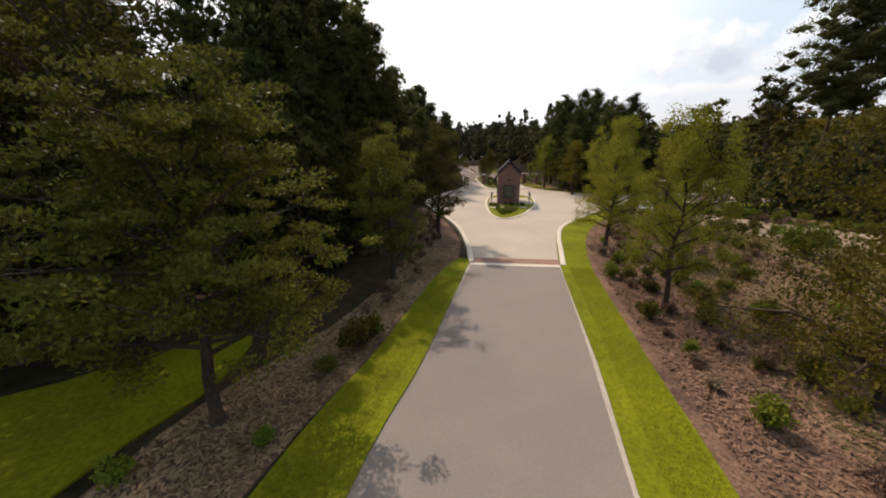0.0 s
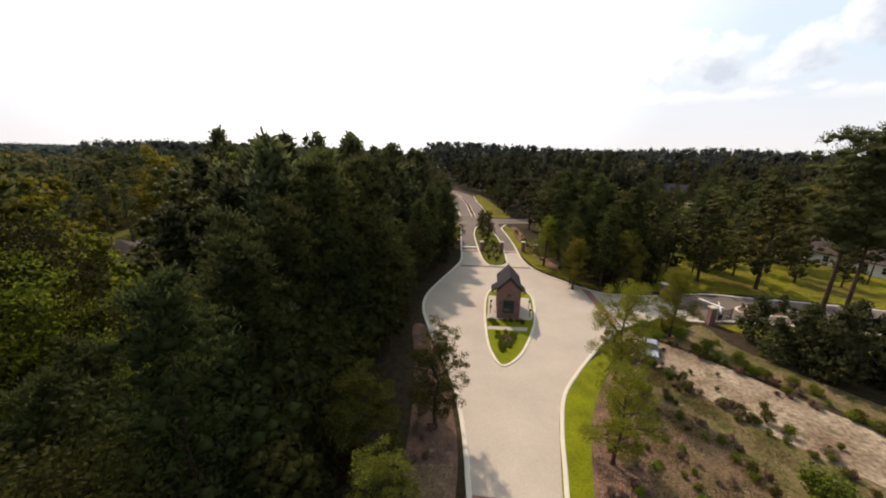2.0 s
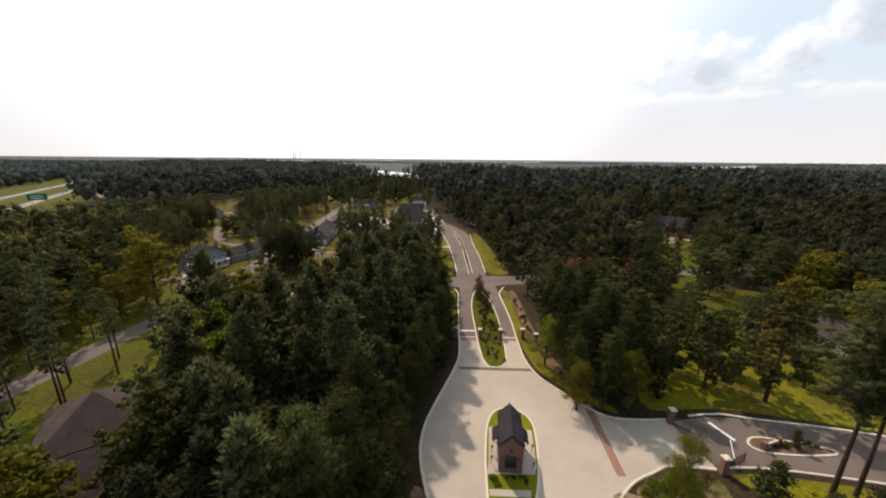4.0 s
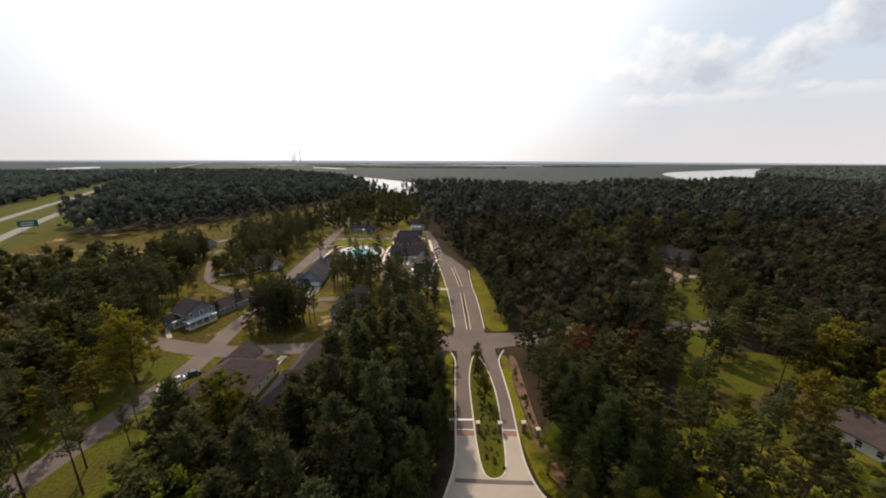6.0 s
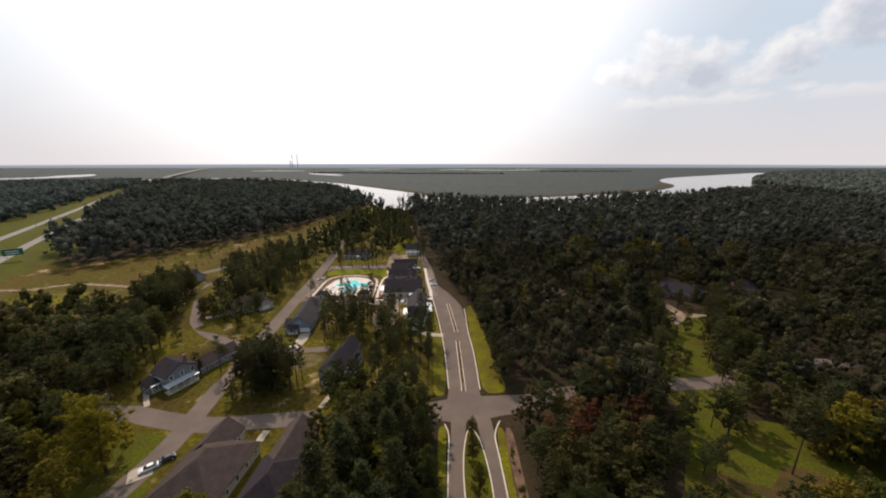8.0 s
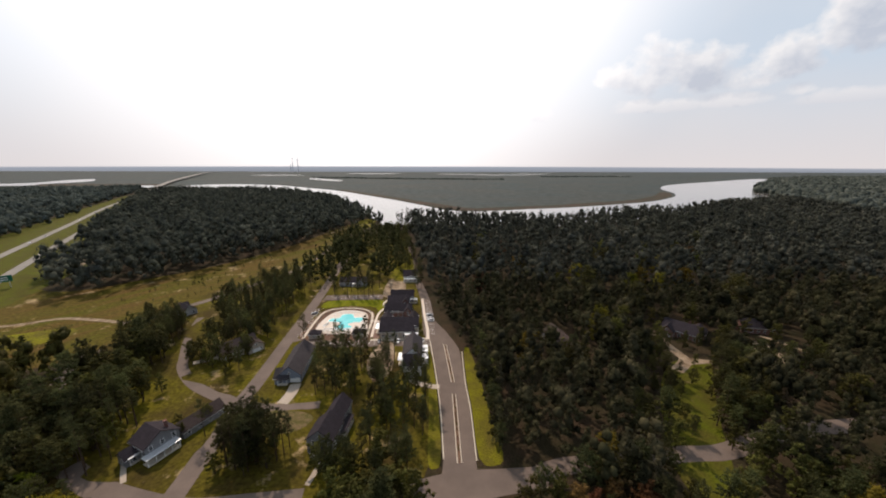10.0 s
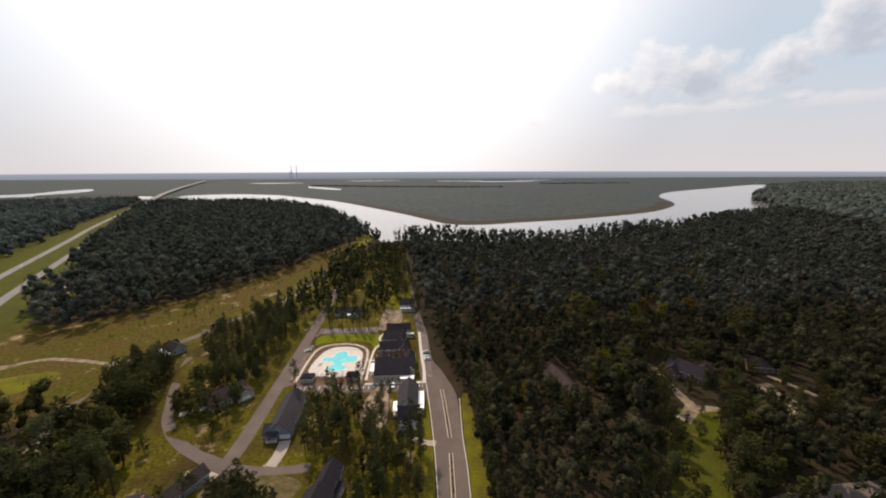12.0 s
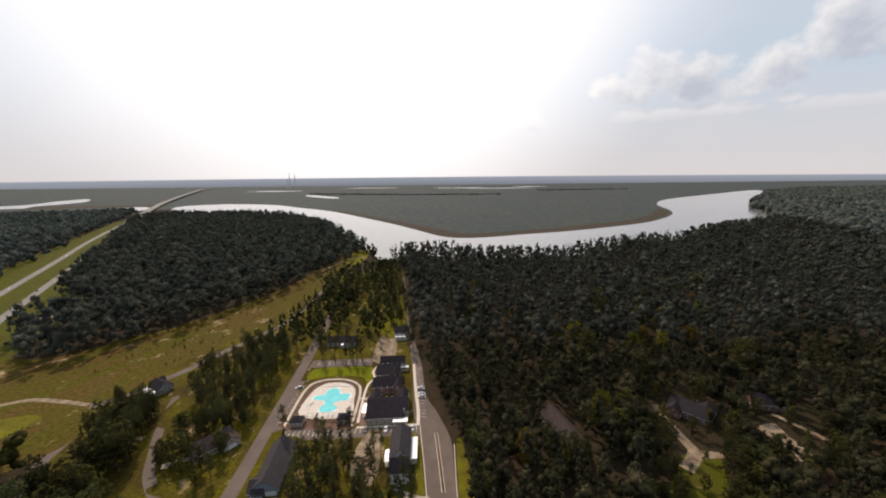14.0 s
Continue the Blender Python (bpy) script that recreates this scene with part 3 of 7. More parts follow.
def lumps_and_leaves(name, lc, lr, per, leaf, mat, rng, tall=0.85, core=0.86, wild=0.55, tuft=False, tone=None, reach=(0.66, 1.2)):
    """Leaf masses: an uneven dense core for each lobe, with ragged leaves standing out all over it. tone: a number a lobe."""
    n = len(lc)
    cv, cf = (ICO_V, ICO_F) if tone is not None else (OCTA_V, OCTA_F)
    m = len(cv)
    spin = rng.uniform(0, 2 * np.pi, n)
    cs, sn = np.cos(spin)[:, None], np.sin(spin)[:, None]
    v = cv[None] * (lr[:, None, None] * core * rng.uniform(0.75, 1.2, (n, m, 1)))
    v = np.stack([v[..., 0] * cs - v[..., 1] * sn, v[..., 0] * sn + v[..., 1] * cs, v[..., 2] * tall], -1) + lc[:, None]
    k = np.repeat(np.arange(n), per)
    d = random_dirs(rng, len(k))
    d[:, 2] = np.where(rng.random(len(k)) < 0.55, np.abs(d[:, 2]), d[:, 2])
    pos = lc[k] + d * lr[k][:, None] * rng.uniform(*reach, (len(k), 1)) * (1, 1, tall)
    al = np.cross(d + wild * random_dirs(rng, len(k)), random_dirs(rng, len(k)))
    al /= np.maximum(np.linalg.norm(al, axis=1, keepdims=True), 1e-6)
    ac = np.cross(al, d + wild * random_dirs(rng, len(k)))
    ac /= np.maximum(np.linalg.norm(ac, axis=1, keepdims=True), 1e-6)
    thin = 0.75
    if tuft:                                          # needle tufts stand outwards and up
        al = d + wild * random_dirs(rng, len(k)) + (0, 0, 0.45)
        al /= np.maximum(np.linalg.norm(al, axis=1, keepdims=True), 1e-6)
        ac = np.cross(al, random_dirs(rng, len(k)))
        ac /= np.maximum(np.linalg.norm(ac, axis=1, keepdims=True), 1e-6)
        thin = 0.24 if leaf < 0.4 else 0.32
    s = rng.uniform(0.6, 1.3, (len(k), 1)) * leaf / 2
    q = np.stack([pos - al * s, pos + ac * s * thin, pos + al * s, pos - ac * s * thin], 1)
    co = np.concatenate([v.reshape(-1, 3), q.reshape(-1, 3)]).astype(np.float32)
    tri = (cf[None] + m * np.arange(n)[:, None, None]).reshape(-1, 3)
    loops = np.concatenate([tri.ravel(), m * n + np.arange(4 * len(k))]).astype(np.int32)
    starts = np.concatenate([np.arange(0, 3 * len(tri), 3), 3 * len(tri) + np.arange(0, 4 * len(k), 4)]).astype(np.int32)
    me = bpy.data.meshes.new(name)
    me.vertices.add(len(co))
    me.vertices.foreach_set("co", co.ravel())
    me.loops.add(len(loops))
    me.loops.foreach_set("vertex_index", loops)
    me.polygons.add(len(starts))
    me.polygons.foreach_set("loop_start", starts)
    me.polygons.foreach_set("use_smooth", np.ones(len(starts), bool))
    me.update(calc_edges=True)
    if tone is not None:
        at = me.attributes.new("tone", "FLOAT", "POINT")
        at.data.foreach_set("value", np.concatenate([np.repeat(tone, m), np.repeat(tone[k], 4)]).astype(np.float32))
    me.materials.append(mat)
    return me


def canopy(name, area, spacing, per, leaf, mat, label, seed, height=(17, 27), pines=0.4, holes=(), lobes=7, fat=1.0, core=0.7):
    """A wood whose trees nobody could count, as one mesh: each crown is made of lobes, each lobe of ragged leaves."""
    rng = np.random.default_rng(seed)
    a = np.array(area, float)
    gx, gy = np.meshgrid(np.arange(a[:, 0].min(), a[:, 0].max(), spacing), np.arange(a[:, 1].min(), a[:, 1].max(), spacing * 0.9))
    x = gx.ravel() + rng.uniform(-0.48, 0.48, gx.size) * spacing
    y = gy.ravel() + rng.uniform(-0.48, 0.48, gx.size) * spacing
    keep = inside(x, y, a)
    for hole in holes:
        keep &= ~inside(x, y, hole)
    x, y = x[keep], y[keep]
    n = len(x)
    h = (height[0] + (height[1] - height[0]) * rng.random(n) ** 0.8) * (0.94 + 0.07 * np.sin(x * 0.021 + 1) + 0.06 * np.sin(y * 0.017))
    is_pine = rng.random(n) < pines
    rad = np.where(is_pine, rng.uniform(0.34, 0.46, n), rng.uniform(0.5, 0.78, n)) * spacing * 1.1 * fat
    deep = np.where(is_pine, h * 0.74, h * 0.64)
    t = np.repeat(np.arange(n), lobes)
    u = rng.random(len(t)) ** 0.75
    u[::lobes] = 0.97
    az = rng.uniform(0, 2 * np.pi, len(t))
    prof = np.where(is_pine[t], (1 - u) ** 0.75 + 0.05, np.sqrt(np.maximum(1 - u ** 2.4, 0.03)))
    rr = rad[t] * prof * rng.uniform(0.25, 0.8, len(t))
    lr = rad[t] * np.where(is_pine[t], 0.58 - 0.36 * u, 0.52) * rng.uniform(0.75, 1.15, len(t))
    lc = np.stack([x[t] + np.cos(az) * rr, y[t] + np.sin(az) * rr, h[t] - deep[t] * (1 - u) - lr * 0.5], 1)
    tone = np.clip(rng.normal(0, 0.75, n), -1.6, 2.2)[t] + rng.normal(0, 0.06, len(t))
    ob = new(name, lumps_and_leaves(name, lc, lr, per, leaf, mat, rng, 1.25, core, 0.55, False, tone, (0.6, 1.2)))
    return tagged(ob, label, "woods", kind="stuff")

# ---------- ground ----------
def ground_sheet():
    xs = np.concatenate([np.linspace(-7000, -600, 20), np.linspace(-560, 560, 29), np.linspace(600, 7000, 20)])
    ys = np.concatenate([np.linspace(-900, -100, 9), np.linspace(-60, 700, 20), np.linspace(760, 4850, 36)])
    verts = [(x, y, 0) for y in ys for x in xs]
    w = len(xs)
    faces = [(j * w + i, j * w + i + 1, (j + 1) * w + i + 1, (j + 1) * w + i) for j in range(len(ys) - 1) for i in range(w - 1)]
    tagged(link_mesh("ground", verts, faces, M_EARTH), "brown and green woodland floor reaching the horizon", "ground", kind="structure")


ground_sheet()

sheet("estate_grass", [(-78, 92), (-26, 90), (-8, 132), (4, 150), (6, 236), (-6, 320), (-22, 460), (-34, 560), (-92, 556), (-136, 510), (-144, 420), (-160, 352), (-182, 300), (-192, 262), (-176, 210), (-150, 160), (-120, 130), (-96, 122)], 0.015, M_FIELD, "patchy yellow green grass between houses and pines", step=3)
# marsh beyond the river, and the river
sheet("marsh_ground", [(-7000, 1500), (-2500, 1300), (-1200, 1600), (-700, 1740), (-300, 1290), (-140, 1040), (0, 800), (300, 800), (600, 940), (830, 1100), (1100, 1500), (2600, 2300), (7000, 2600), (7000, 4840), (0, 4845), (-7000, 4840)], 0.05, M_HAZED_MARSH, "flat green marsh beyond the river, toned blue for haze", rounded=False)
sheet("river_water", [(-1010, 1500), (-660, 1380), (-548, 1370), (-440, 1230), (-277, 1040), (-126, 745), (-65, 615), (-30, 655), (92, 625), (235, 625), (403, 695), (522, 755), (747, 890), (950, 1010), (1145, 1165), (1430, 1545), (1680, 1794), (2294, 2363), (2402, 2598), (1696, 2147), (1232, 1830), (1003, 1560), (892, 1317), (792, 1165), (627, 1017), (472, 935), (331, 876), (228, 846), (119, 811), (45, 825), (-21, 927), (-87, 1034), (-217, 1220), (-362, 1417), (-560, 1608), (-758, 1782), (-1012, 1853), (-1161, 1748)], 0.12, M_WATER, "wide bright river winding through the marsh", step=4)
sheet("west_water", [(-2700, 1150), (-1610, 1433), (-1367, 1748), (-1200, 1590), (-1328, 1418), (-1539, 1372), (-2700, 1050)], 0.14, M_WATER, "bright water west of the highway", step=4)
sheet("west_channel_water", [(-2900, 1750), (-2136, 1887), (-2218, 2236), (-2220, 2431), (-1978, 2154), (-1944, 1859), (-1938, 1716), (-2900, 1560)], 0.14, M_WATER, "narrow bright channel in the marsh", step=4)
sheet("marsh_pond_water", [(-830, 2480), (-700, 2330), (-575, 2215), (-560, 2290), (-720, 2480), (-880, 2690)], 0.14, M_WATER, "small bright pond in the marsh", step=3)
for px, py, pw in ((-640, 3900, 300), (300, 3700, 260), (700, 3500, 330), (1100, 3850, 200), (-1400, 3300, 240)):
    sheet("far_pond_water", [(px - pw, py), (px - pw * 0.2, py - 45), (px + pw, py - 10), (px + pw * 0.7, py + 60), (px - pw * 0.4, py + 70)], 0.14, M_WATER, "distant pale water glinting in haze", step=3)

sheet("reed_bank", [(-362, 1424), (-217, 1227), (-87, 1041), (-21, 934), (45, 832), (119, 818), (228, 853), (331, 883), (472, 942), (627, 1024), (785, 1172), (880, 1320), (850, 1330), (740, 1190), (600, 1065), (450, 990), (320, 930), (225, 905), (125, 870), (80, 880), (20, 960), (-60, 1070), (-190, 1250), (-330, 1440)], 0.1, M_REED, "reddish brown reeds along the far bank", step=4)
sheet("reed_bank", [(-2600, 1520), (-1900, 1690), (-1400, 1750), (-1250, 1780), (-1400, 1860), (-2000, 1850), (-2700, 1700)], 0.1, M_REED, "reddish brown reeds along the far bank", step=4)

# ---------- entrance road and court ----------
ENTRY = [(-22, -85), (-8, -34), (-2.2, -8), (1.15, 6.7), (3.0, 14.4), (5.6, 25.1)]
ribbon("entrance_road", ENTRY, 7.2, 0.03, M_ASPHALT, "smooth brown grey asphalt entrance road")
PLAZA = [(2.0, 25.6), (2.2, 30), (2.3, 33), (1.8, 39.5), (0.6, 45.5), (-1.4, 53), (-2.7, 60), (-2.3, 66), (-0.2, 72.5), (3.6, 82.4), (5.4, 89), (6.0, 95.5), (20.6, 95.4), (20.3, 88.5), (21.0, 83), (22.6, 78.7), (25.7, 74), (28.2, 70.6), (31.5, 68), (36, 67.3), (41.5, 67.3), (42.6, 56.9), (36, 57.7), (32.5, 56.6), (27.9, 54.6), (23.2, 50.5), (20, 46.9), (17, 43.4), (13.7, 39), (11.7, 34), (10.5, 29.8), (9.1, 24.9)]
sheet("court_pavement", PLAZA, 0.036, M_CONCRETE, "pale sunlit concrete entrance court", rounded=False)
ribbon("brick_band_pavement", [(2.3, 26.8), (5.7, 26.3), (9.2, 25.8)], 1.3, 0.042, M_PAVER, "reddish brick paver band across the road", step=2)
ribbon("concrete_band_pavement", [(2.1, 25.75), (5.6, 25.25), (9.0, 24.75)], 0.5, 0.044, M_KERB, "pale concrete edge band across the road", step=2)
ribbon("brick_band_pavement", [(28.7, 71.5), (28.0, 64), (27.3, 56)], 1.3, 0.042, M_PAVER, "reddish brick paver band across the side drive", step=2)
ribbon("brick_band_pavement", [(5.0, 83.6), (13, 83.0), (21.3, 82.6)], 1.0, 0.042, M_ROAD, "grey paver band across the court", step=2)
ribbon("brick_band_pavement", [(6.2, 96.2), (10.5, 96.1)], 1.6, 0.042, M_PAVER, "reddish paver band across the gated lane", step=2)
ribbon("brick_band_pavement", [(17.1, 95.9), (20.7, 95.7)], 1.6, 0.042, M_PAVER, "reddish paver band across the gated lane", step=2)

# lanes past the gates, crossing, and the street to the north
ribbon("north_lane_road", [(8.3, 95.3), (8.6, 105), (9.2, 116), (10.4, 126), (11, 134)], [4.4, 4.6, 4.4, 4.4, 5], 0.032, M_ROAD, "grey asphalt lane beside the planted median")
ribbon("south_lane_road", [(18.8, 95.3), (19.6, 105), (19.8, 116), (19.6, 126), (19.2, 134)], [3.9, 4.0, 4.2, 4.6, 5], 0.032, M_ROAD, "grey asphalt lane beside the planted median")
ribbon("crossing_road", [(-12, 136), (2, 138), (14, 139), (26, 140.5), (42, 142)], [8, 9, 13, 10, 8], 0.03, M_ROAD, "grey asphalt crossing of the estate streets")
ribbon("north_road", [(13.5, 139), (14.2, 150), (14.3, 175), (13.2, 200), (11.5, 224), (6, 245), (2.0, 263), (-1, 298), (-8, 340), (-14, 378), (-21, 450), (-28, 520)], [13, 11.4, 12.4, 13.6, 16, 14, 8, 7, 6, 5.5, 5, 4.5], 0.034, M_ROAD, "grey asphalt estate street running to the river")
kerb([(2.25, 26), (2.3, 33), (1.8, 39.5), (0.6, 45.5), (-1.4, 53), (-2.7, 60), (-2.3, 66), (-0.2, 72.5), (3.6, 82.4), (5.4, 89), (6.1, 101), (7.0, 118), (7.6, 127), (6.5, 132)])
kerb([(9.1, 24.9), (10.5, 29.8), (11.7, 34), (13.7, 39), (17, 43.4), (20, 46.9), (23.2, 50.5), (27.9, 54.6), (32.5, 56.6), (36, 57.7), (42.6, 56.9)], step=4)
kerb([(41.5, 67.4), (36, 67.4), (31.5, 68.1), (28.2, 70.7), (25.8, 74.1), (22.7, 78.8), (21.1, 83), (20.5, 88.5), (20.8, 95.4), (21.5, 106), (21.7, 118), (21.9, 127), (24.5, 133)])
kerb([(-5.3, -8), (-2.55, 6.9), (-0.65, 14.6), (2.1, 25.6)], top=0.05, width=0.34, mat=M_GUTTER)
kerb([(1.6, -8), (4.85, 6.6), (6.65, 14.2), (8.95, 24.9)], top=0.05, width=0.34, mat=M_GUTTER)
kerb([(8.6, 150), (8.0, 176), (6.0, 205), (3.0, 236)])
kerb([(20.2, 149), (20.8, 175), (20.3, 196), (21.0, 222)])

# planted islands
ISLAND = [(7.9, 44.2), (6.9, 46.8), (6.75, 50), (7.0, 54), (7.5, 59.2), (8.7, 66), (10.4, 69.5), (13, 70.6), (15.6, 69.3), (16.8, 65.8), (15.4, 58), (13.6, 52.8), (10.7, 46.9)]
sheet("island_planting", ISLAND, 0.13, M_LAWN, "grassy island round the gatehouse")
kerb(ISLAND, True, step=4)
sheet("island_pavement", [(7.35, 56.6), (14.4, 56.4), (15.1, 57.8), (16.2, 65), (9.0, 66), (7.9, 59)], 0.15, M_CONCRETE, "concrete apron under the gatehouse", rounded=False)
sheet("island_walk", [(7.2, 53.2), (12.9, 52.8), (13.2, 53.9), (7.3, 54.2)], 0.15, M_CONCRETE, "narrow concrete walk across the island", rounded=False)
MEDIAN = [(13.2, 83.7), (11.2, 85.3), (10.6, 92), (10.75, 103), (11.1, 115), (12.3, 124), (14.4, 130.2), (16.6, 126), (17.7, 118), (18.0, 109), (17.3, 98), (16.8, 91.5), (15.7, 85.3)]
sheet("median_bed", MEDIAN, 0.13, M_SHADED_TURF, "grassy median with shrubs and small trees")
kerb(MEDIAN, True, step=4)
for a, b in ((148.2, 185.3), (194.2, 230)):
    cx = lambda y: 14.1 + 0.3 * math.sin((y - 148) / 30) - max(0, y - 195) * 0.07
    line = [(cx(a + (b - a) * i / 4), a + (b - a) * i / 4) for i in range(5)]
    ribbon("thin_median_bed", line, [0.6, 1.2, 1.2, 1.1, 0.5], 0.1, M_STRAW, "narrow mulched median with low plants")
    kerb([(x - 0.75, y) for x, y in line], width=0.35)
    kerb([(x + 0.75, y) for x, y in line], width=0.3)

# road markings
for x0, y0, x1, y1, w in ((48.6, 66.6, 49.9, 62.4, 0.5), (6.4, 100.7, 10.5, 100.6, 0.6), (6.3, 97.4, 10.5, 97.2, 0.25), (17.2, 97.0, 20.7, 96.8, 0.25)):
    ribbon("road_marking", [(x0, y0), (x1, y1)], w, 0.062, M_PAINT, "white painted stop line", thick=0.02, step=1)

# grass verges and pine straw beds by the entrance road
ribbon("west_verge_grass", [(-7.2, -12), (-3.75, 6.6), (-1.95, 13), (0.35, 22.5), (1.75, 27)], [2.4, 2.4, 2.2, 1.9, 0.9], 0.09, M_LAWN, "bright mown grass verge along the road")
ribbon("east_verge_grass", [(2.2, -10), (5.95, 6.2), (7.3, 12.3), (9.85, 24.3), (11.6, 30.2), (13.7, 35.8), (16.9, 40.8), (20.0, 44.6), (23.8, 48.6)], [2.4, 2.4, 2.1, 2.2, 2.5, 3.0, 2.8, 2.4, 0.6], 0.09, M_LAWN, "bright mown grass verge along the road")
sheet("west_bed", [(-13, -12), (-9.8, 4), (-8.9, 8.5), (-7.8, 11.6), (-5.5, 16), (-3.8, 22), (-3.0, 30), (-2.8, 38), (-3.2, 46), (-4.0, 54), (-2.0, 54), (-0.2, 46), (1.0, 39), (1.6, 33), (1.2, 27), (-0.6, 22), (-3.3, 12.5), (-5.2, 6.5), (-9.2, -12)], 0.07, M_STRAW, "brown pine straw bed under roadside trees", step=3)
sheet("east_bed", [(2.8, -10), (6.3, 6.2), (7.6, 12.3), (10.2, 24.3), (12.2, 31), (14.8, 36), (17.9, 40), (22, 44.5), (26, 46), (28, 41), (29, 33), (27.5, 24), (24, 14), (21, 6), (16, -10)], 0.065, M_STRAW, "brown pine straw bed under roadside trees", step=3)
sheet("west_lawn", [(-30, -8), (-14, -4), (-10.8, 4.2), (-9.6, 8.4), (-8.6, 11.4), (-9.2, 15), (-12, 14), (-17, 10), (-30, 6)], 0.08, M_LAWN, "mown lawn beside the woods", step=3)
sheet("weedy_ground", [(14, 4), (13.4, 14), (15.4, 24), (18.6, 33), (23, 41), (25.6, 47), (27.3, 43), (31.4, 34), (38.6, 25), (46.5, 15), (52, 4)], 0.085, M_WEEDS, "rough weedy ground with dry grass", step=3)
sheet("sandy_track", [(24.5, 53), (28.5, 52.8), (33, 48.5), (37, 43), (41, 36.5), (47, 30), (52, 20), (46, 15), (38, 25), (31, 34), (27, 43), (25, 48)], 0.05, M_SAND, "pale sandy cleared ground beside the drive", step=3)
sheet("rough_verge_grass", [(28, 53.4), (33, 55.4), (41, 55.6), (41, 50), (45, 42), (53, 30), (60, 20), (54, 18), (46, 31), (38, 43), (33, 49.5)], 0.06, M_WEEDS, "rough dry grass bank beside the drive", step=3)
sheet("north_verge_grass", [(22.0, 84), (23.5, 80), (27, 75), (29.5, 71.8), (33, 69), (33, 71), (28.5, 76.5), (25.5, 84), (24.2, 96), (24, 112), (25, 128), (23, 129), (21.9, 118), (21.9, 106), (21.2, 95)], 0.1, M_TURF, "sunlit grass verge along the lane", step=3)
sheet("north_verge_bed", [(24.3, 83), (27.5, 77), (31.5, 72.5), (33, 75), (28.5, 82), (26.6, 94), (27, 112), (27.5, 128), (25.3, 128), (24.3, 112), (24.5, 96)], 0.08, M_STRAW, "pine straw strip along the verge", step=3)
sheet("north_verge_grass", [(21.3, 150), (21.4, 175), (21, 196), (22, 222), (25, 226), (27.5, 200), (28.5, 175), (30, 152), (27, 147)], 0.08, M_TURF, "sunlit grass verge along the street", step=3)
sheet("north_verge_grass", [(7.6, 150), (7.2, 176), (5.2, 205), (1.6, 230), (-1.5, 226), (1.5, 205), (3.2, 176), (3.0, 150), (5, 146)], 0.08, M_TURF, "sunlit grass verge along the street", step=3)
sheet("north_verge_grass", [(5.4, 99), (6.3, 118), (6.8, 130), (4.6, 130), (4.0, 118), (4.0, 100)], 0.08, M_TURF, "grass strip beside the lane", step=3)

# side drive beyond the gate
ribbon("side_drive_road", [(42, 62.2), (50, 62.6), (58, 61.4), (68, 59.5), (80, 56.5), (100, 50), (130, 38)], [9, 10.6, 11, 11, 10, 9, 9], 0.03, M_ROAD, "asphalt side drive beyond the gate")
DRIVE_BED = [(51.5, 61.5), (53.5, 63), (58, 62.3), (63.5, 60.6), (63.8, 59.4), (58, 59.3), (53, 60)]
sheet("drive_island_bed", DRIVE_BED, 0.13, M_STRAW, "mulched island in the side drive", step=3)
kerb(DRIVE_BED, True, step=3)
kerb([(43, 57.3), (50, 57.0), (58, 55.7), (68, 53.6), (80, 51), (100, 45)], width=0.4)
kerb([(46, 68.2), (52, 68.6), (58, 67.2), (68, 65.2), (80, 62), (100, 55)], width=0.4)
sheet("drive_lawn", [(44, 56), (58, 54.3), (80, 49), (100, 43), (100, 38), (75, 42), (60, 47), (50, 50)], 0.07, M_TURF, "mown grass beside the side drive", step=3)
sheet("east_lawn", [(40, 70), (52, 70), (68, 66.5), (100, 57), (125, 50), (130, 70), (121, 86), (100, 88), (60, 91), (48, 84), (42, 78)], 0.06, M_TURF, "wide mown lawn with scattered trees", step=3)
sheet("east_glade", [(58, 89), (100, 86), (134, 84), (136, 112), (118, 128), (98, 131), (84, 130), (74, 116), (64, 102)], 0.052, M_SHADED_TURF, "olive lawn with tree shade in its colour, under scattered trees", step=3)
sheet("east_glade", [(88, 128), (99, 127), (106, 140), (113, 152), (121, 165), (134, 184), (151, 208), (136, 211), (120, 199), (106, 180), (97, 164), (88, 146)], 0.06, M_SHADED_TURF, "mown glade between the woods", step=3)
sheet("brown_litter_bed", [(75, 110), (82, 103), (94, 97), (107, 101), (109, 108), (101, 113.5), (90, 107), (80, 112)], 0.075, M_LITTER, "brown pine litter under the glade trees", step=3)
ribbon("east_road", [(38, 141.6), (50, 146), (66, 147), (80, 148.5), (95, 150), (110, 150.5), (126, 155), (148, 160), (190, 163), (260, 165)], 7, 0.075, M_ROAD, "grey asphalt lane in the woods")
ribbon("sandy_drive", [(128, 201), (139, 210), (140, 219), (141, 234), (142.5, 247)], [6, 6, 5, 4, 4], 0.07, M_SAND, "pale sandy driveway in a clearing")
ribbon("sandy_drive", [(136, 207), (144, 209), (154, 208)], [4, 5, 3], 0.072, M_SAND, "pale sandy driveway in a clearing")
ribbon("sandy_drive", [(204, 236), (206, 232), (210, 224), (213, 215)], [2.5, 3, 3, 3], 0.074, M_SAND, "pale sandy driveway in a clearing")
sheet("sandy_yard", [(178, 219), (188, 227), (198, 228), (196, 218), (197, 207), (186, 203), (177, 205), (181, 212)], 0.06, M_SAND, "pale sandy clearing in the woods", step=3)

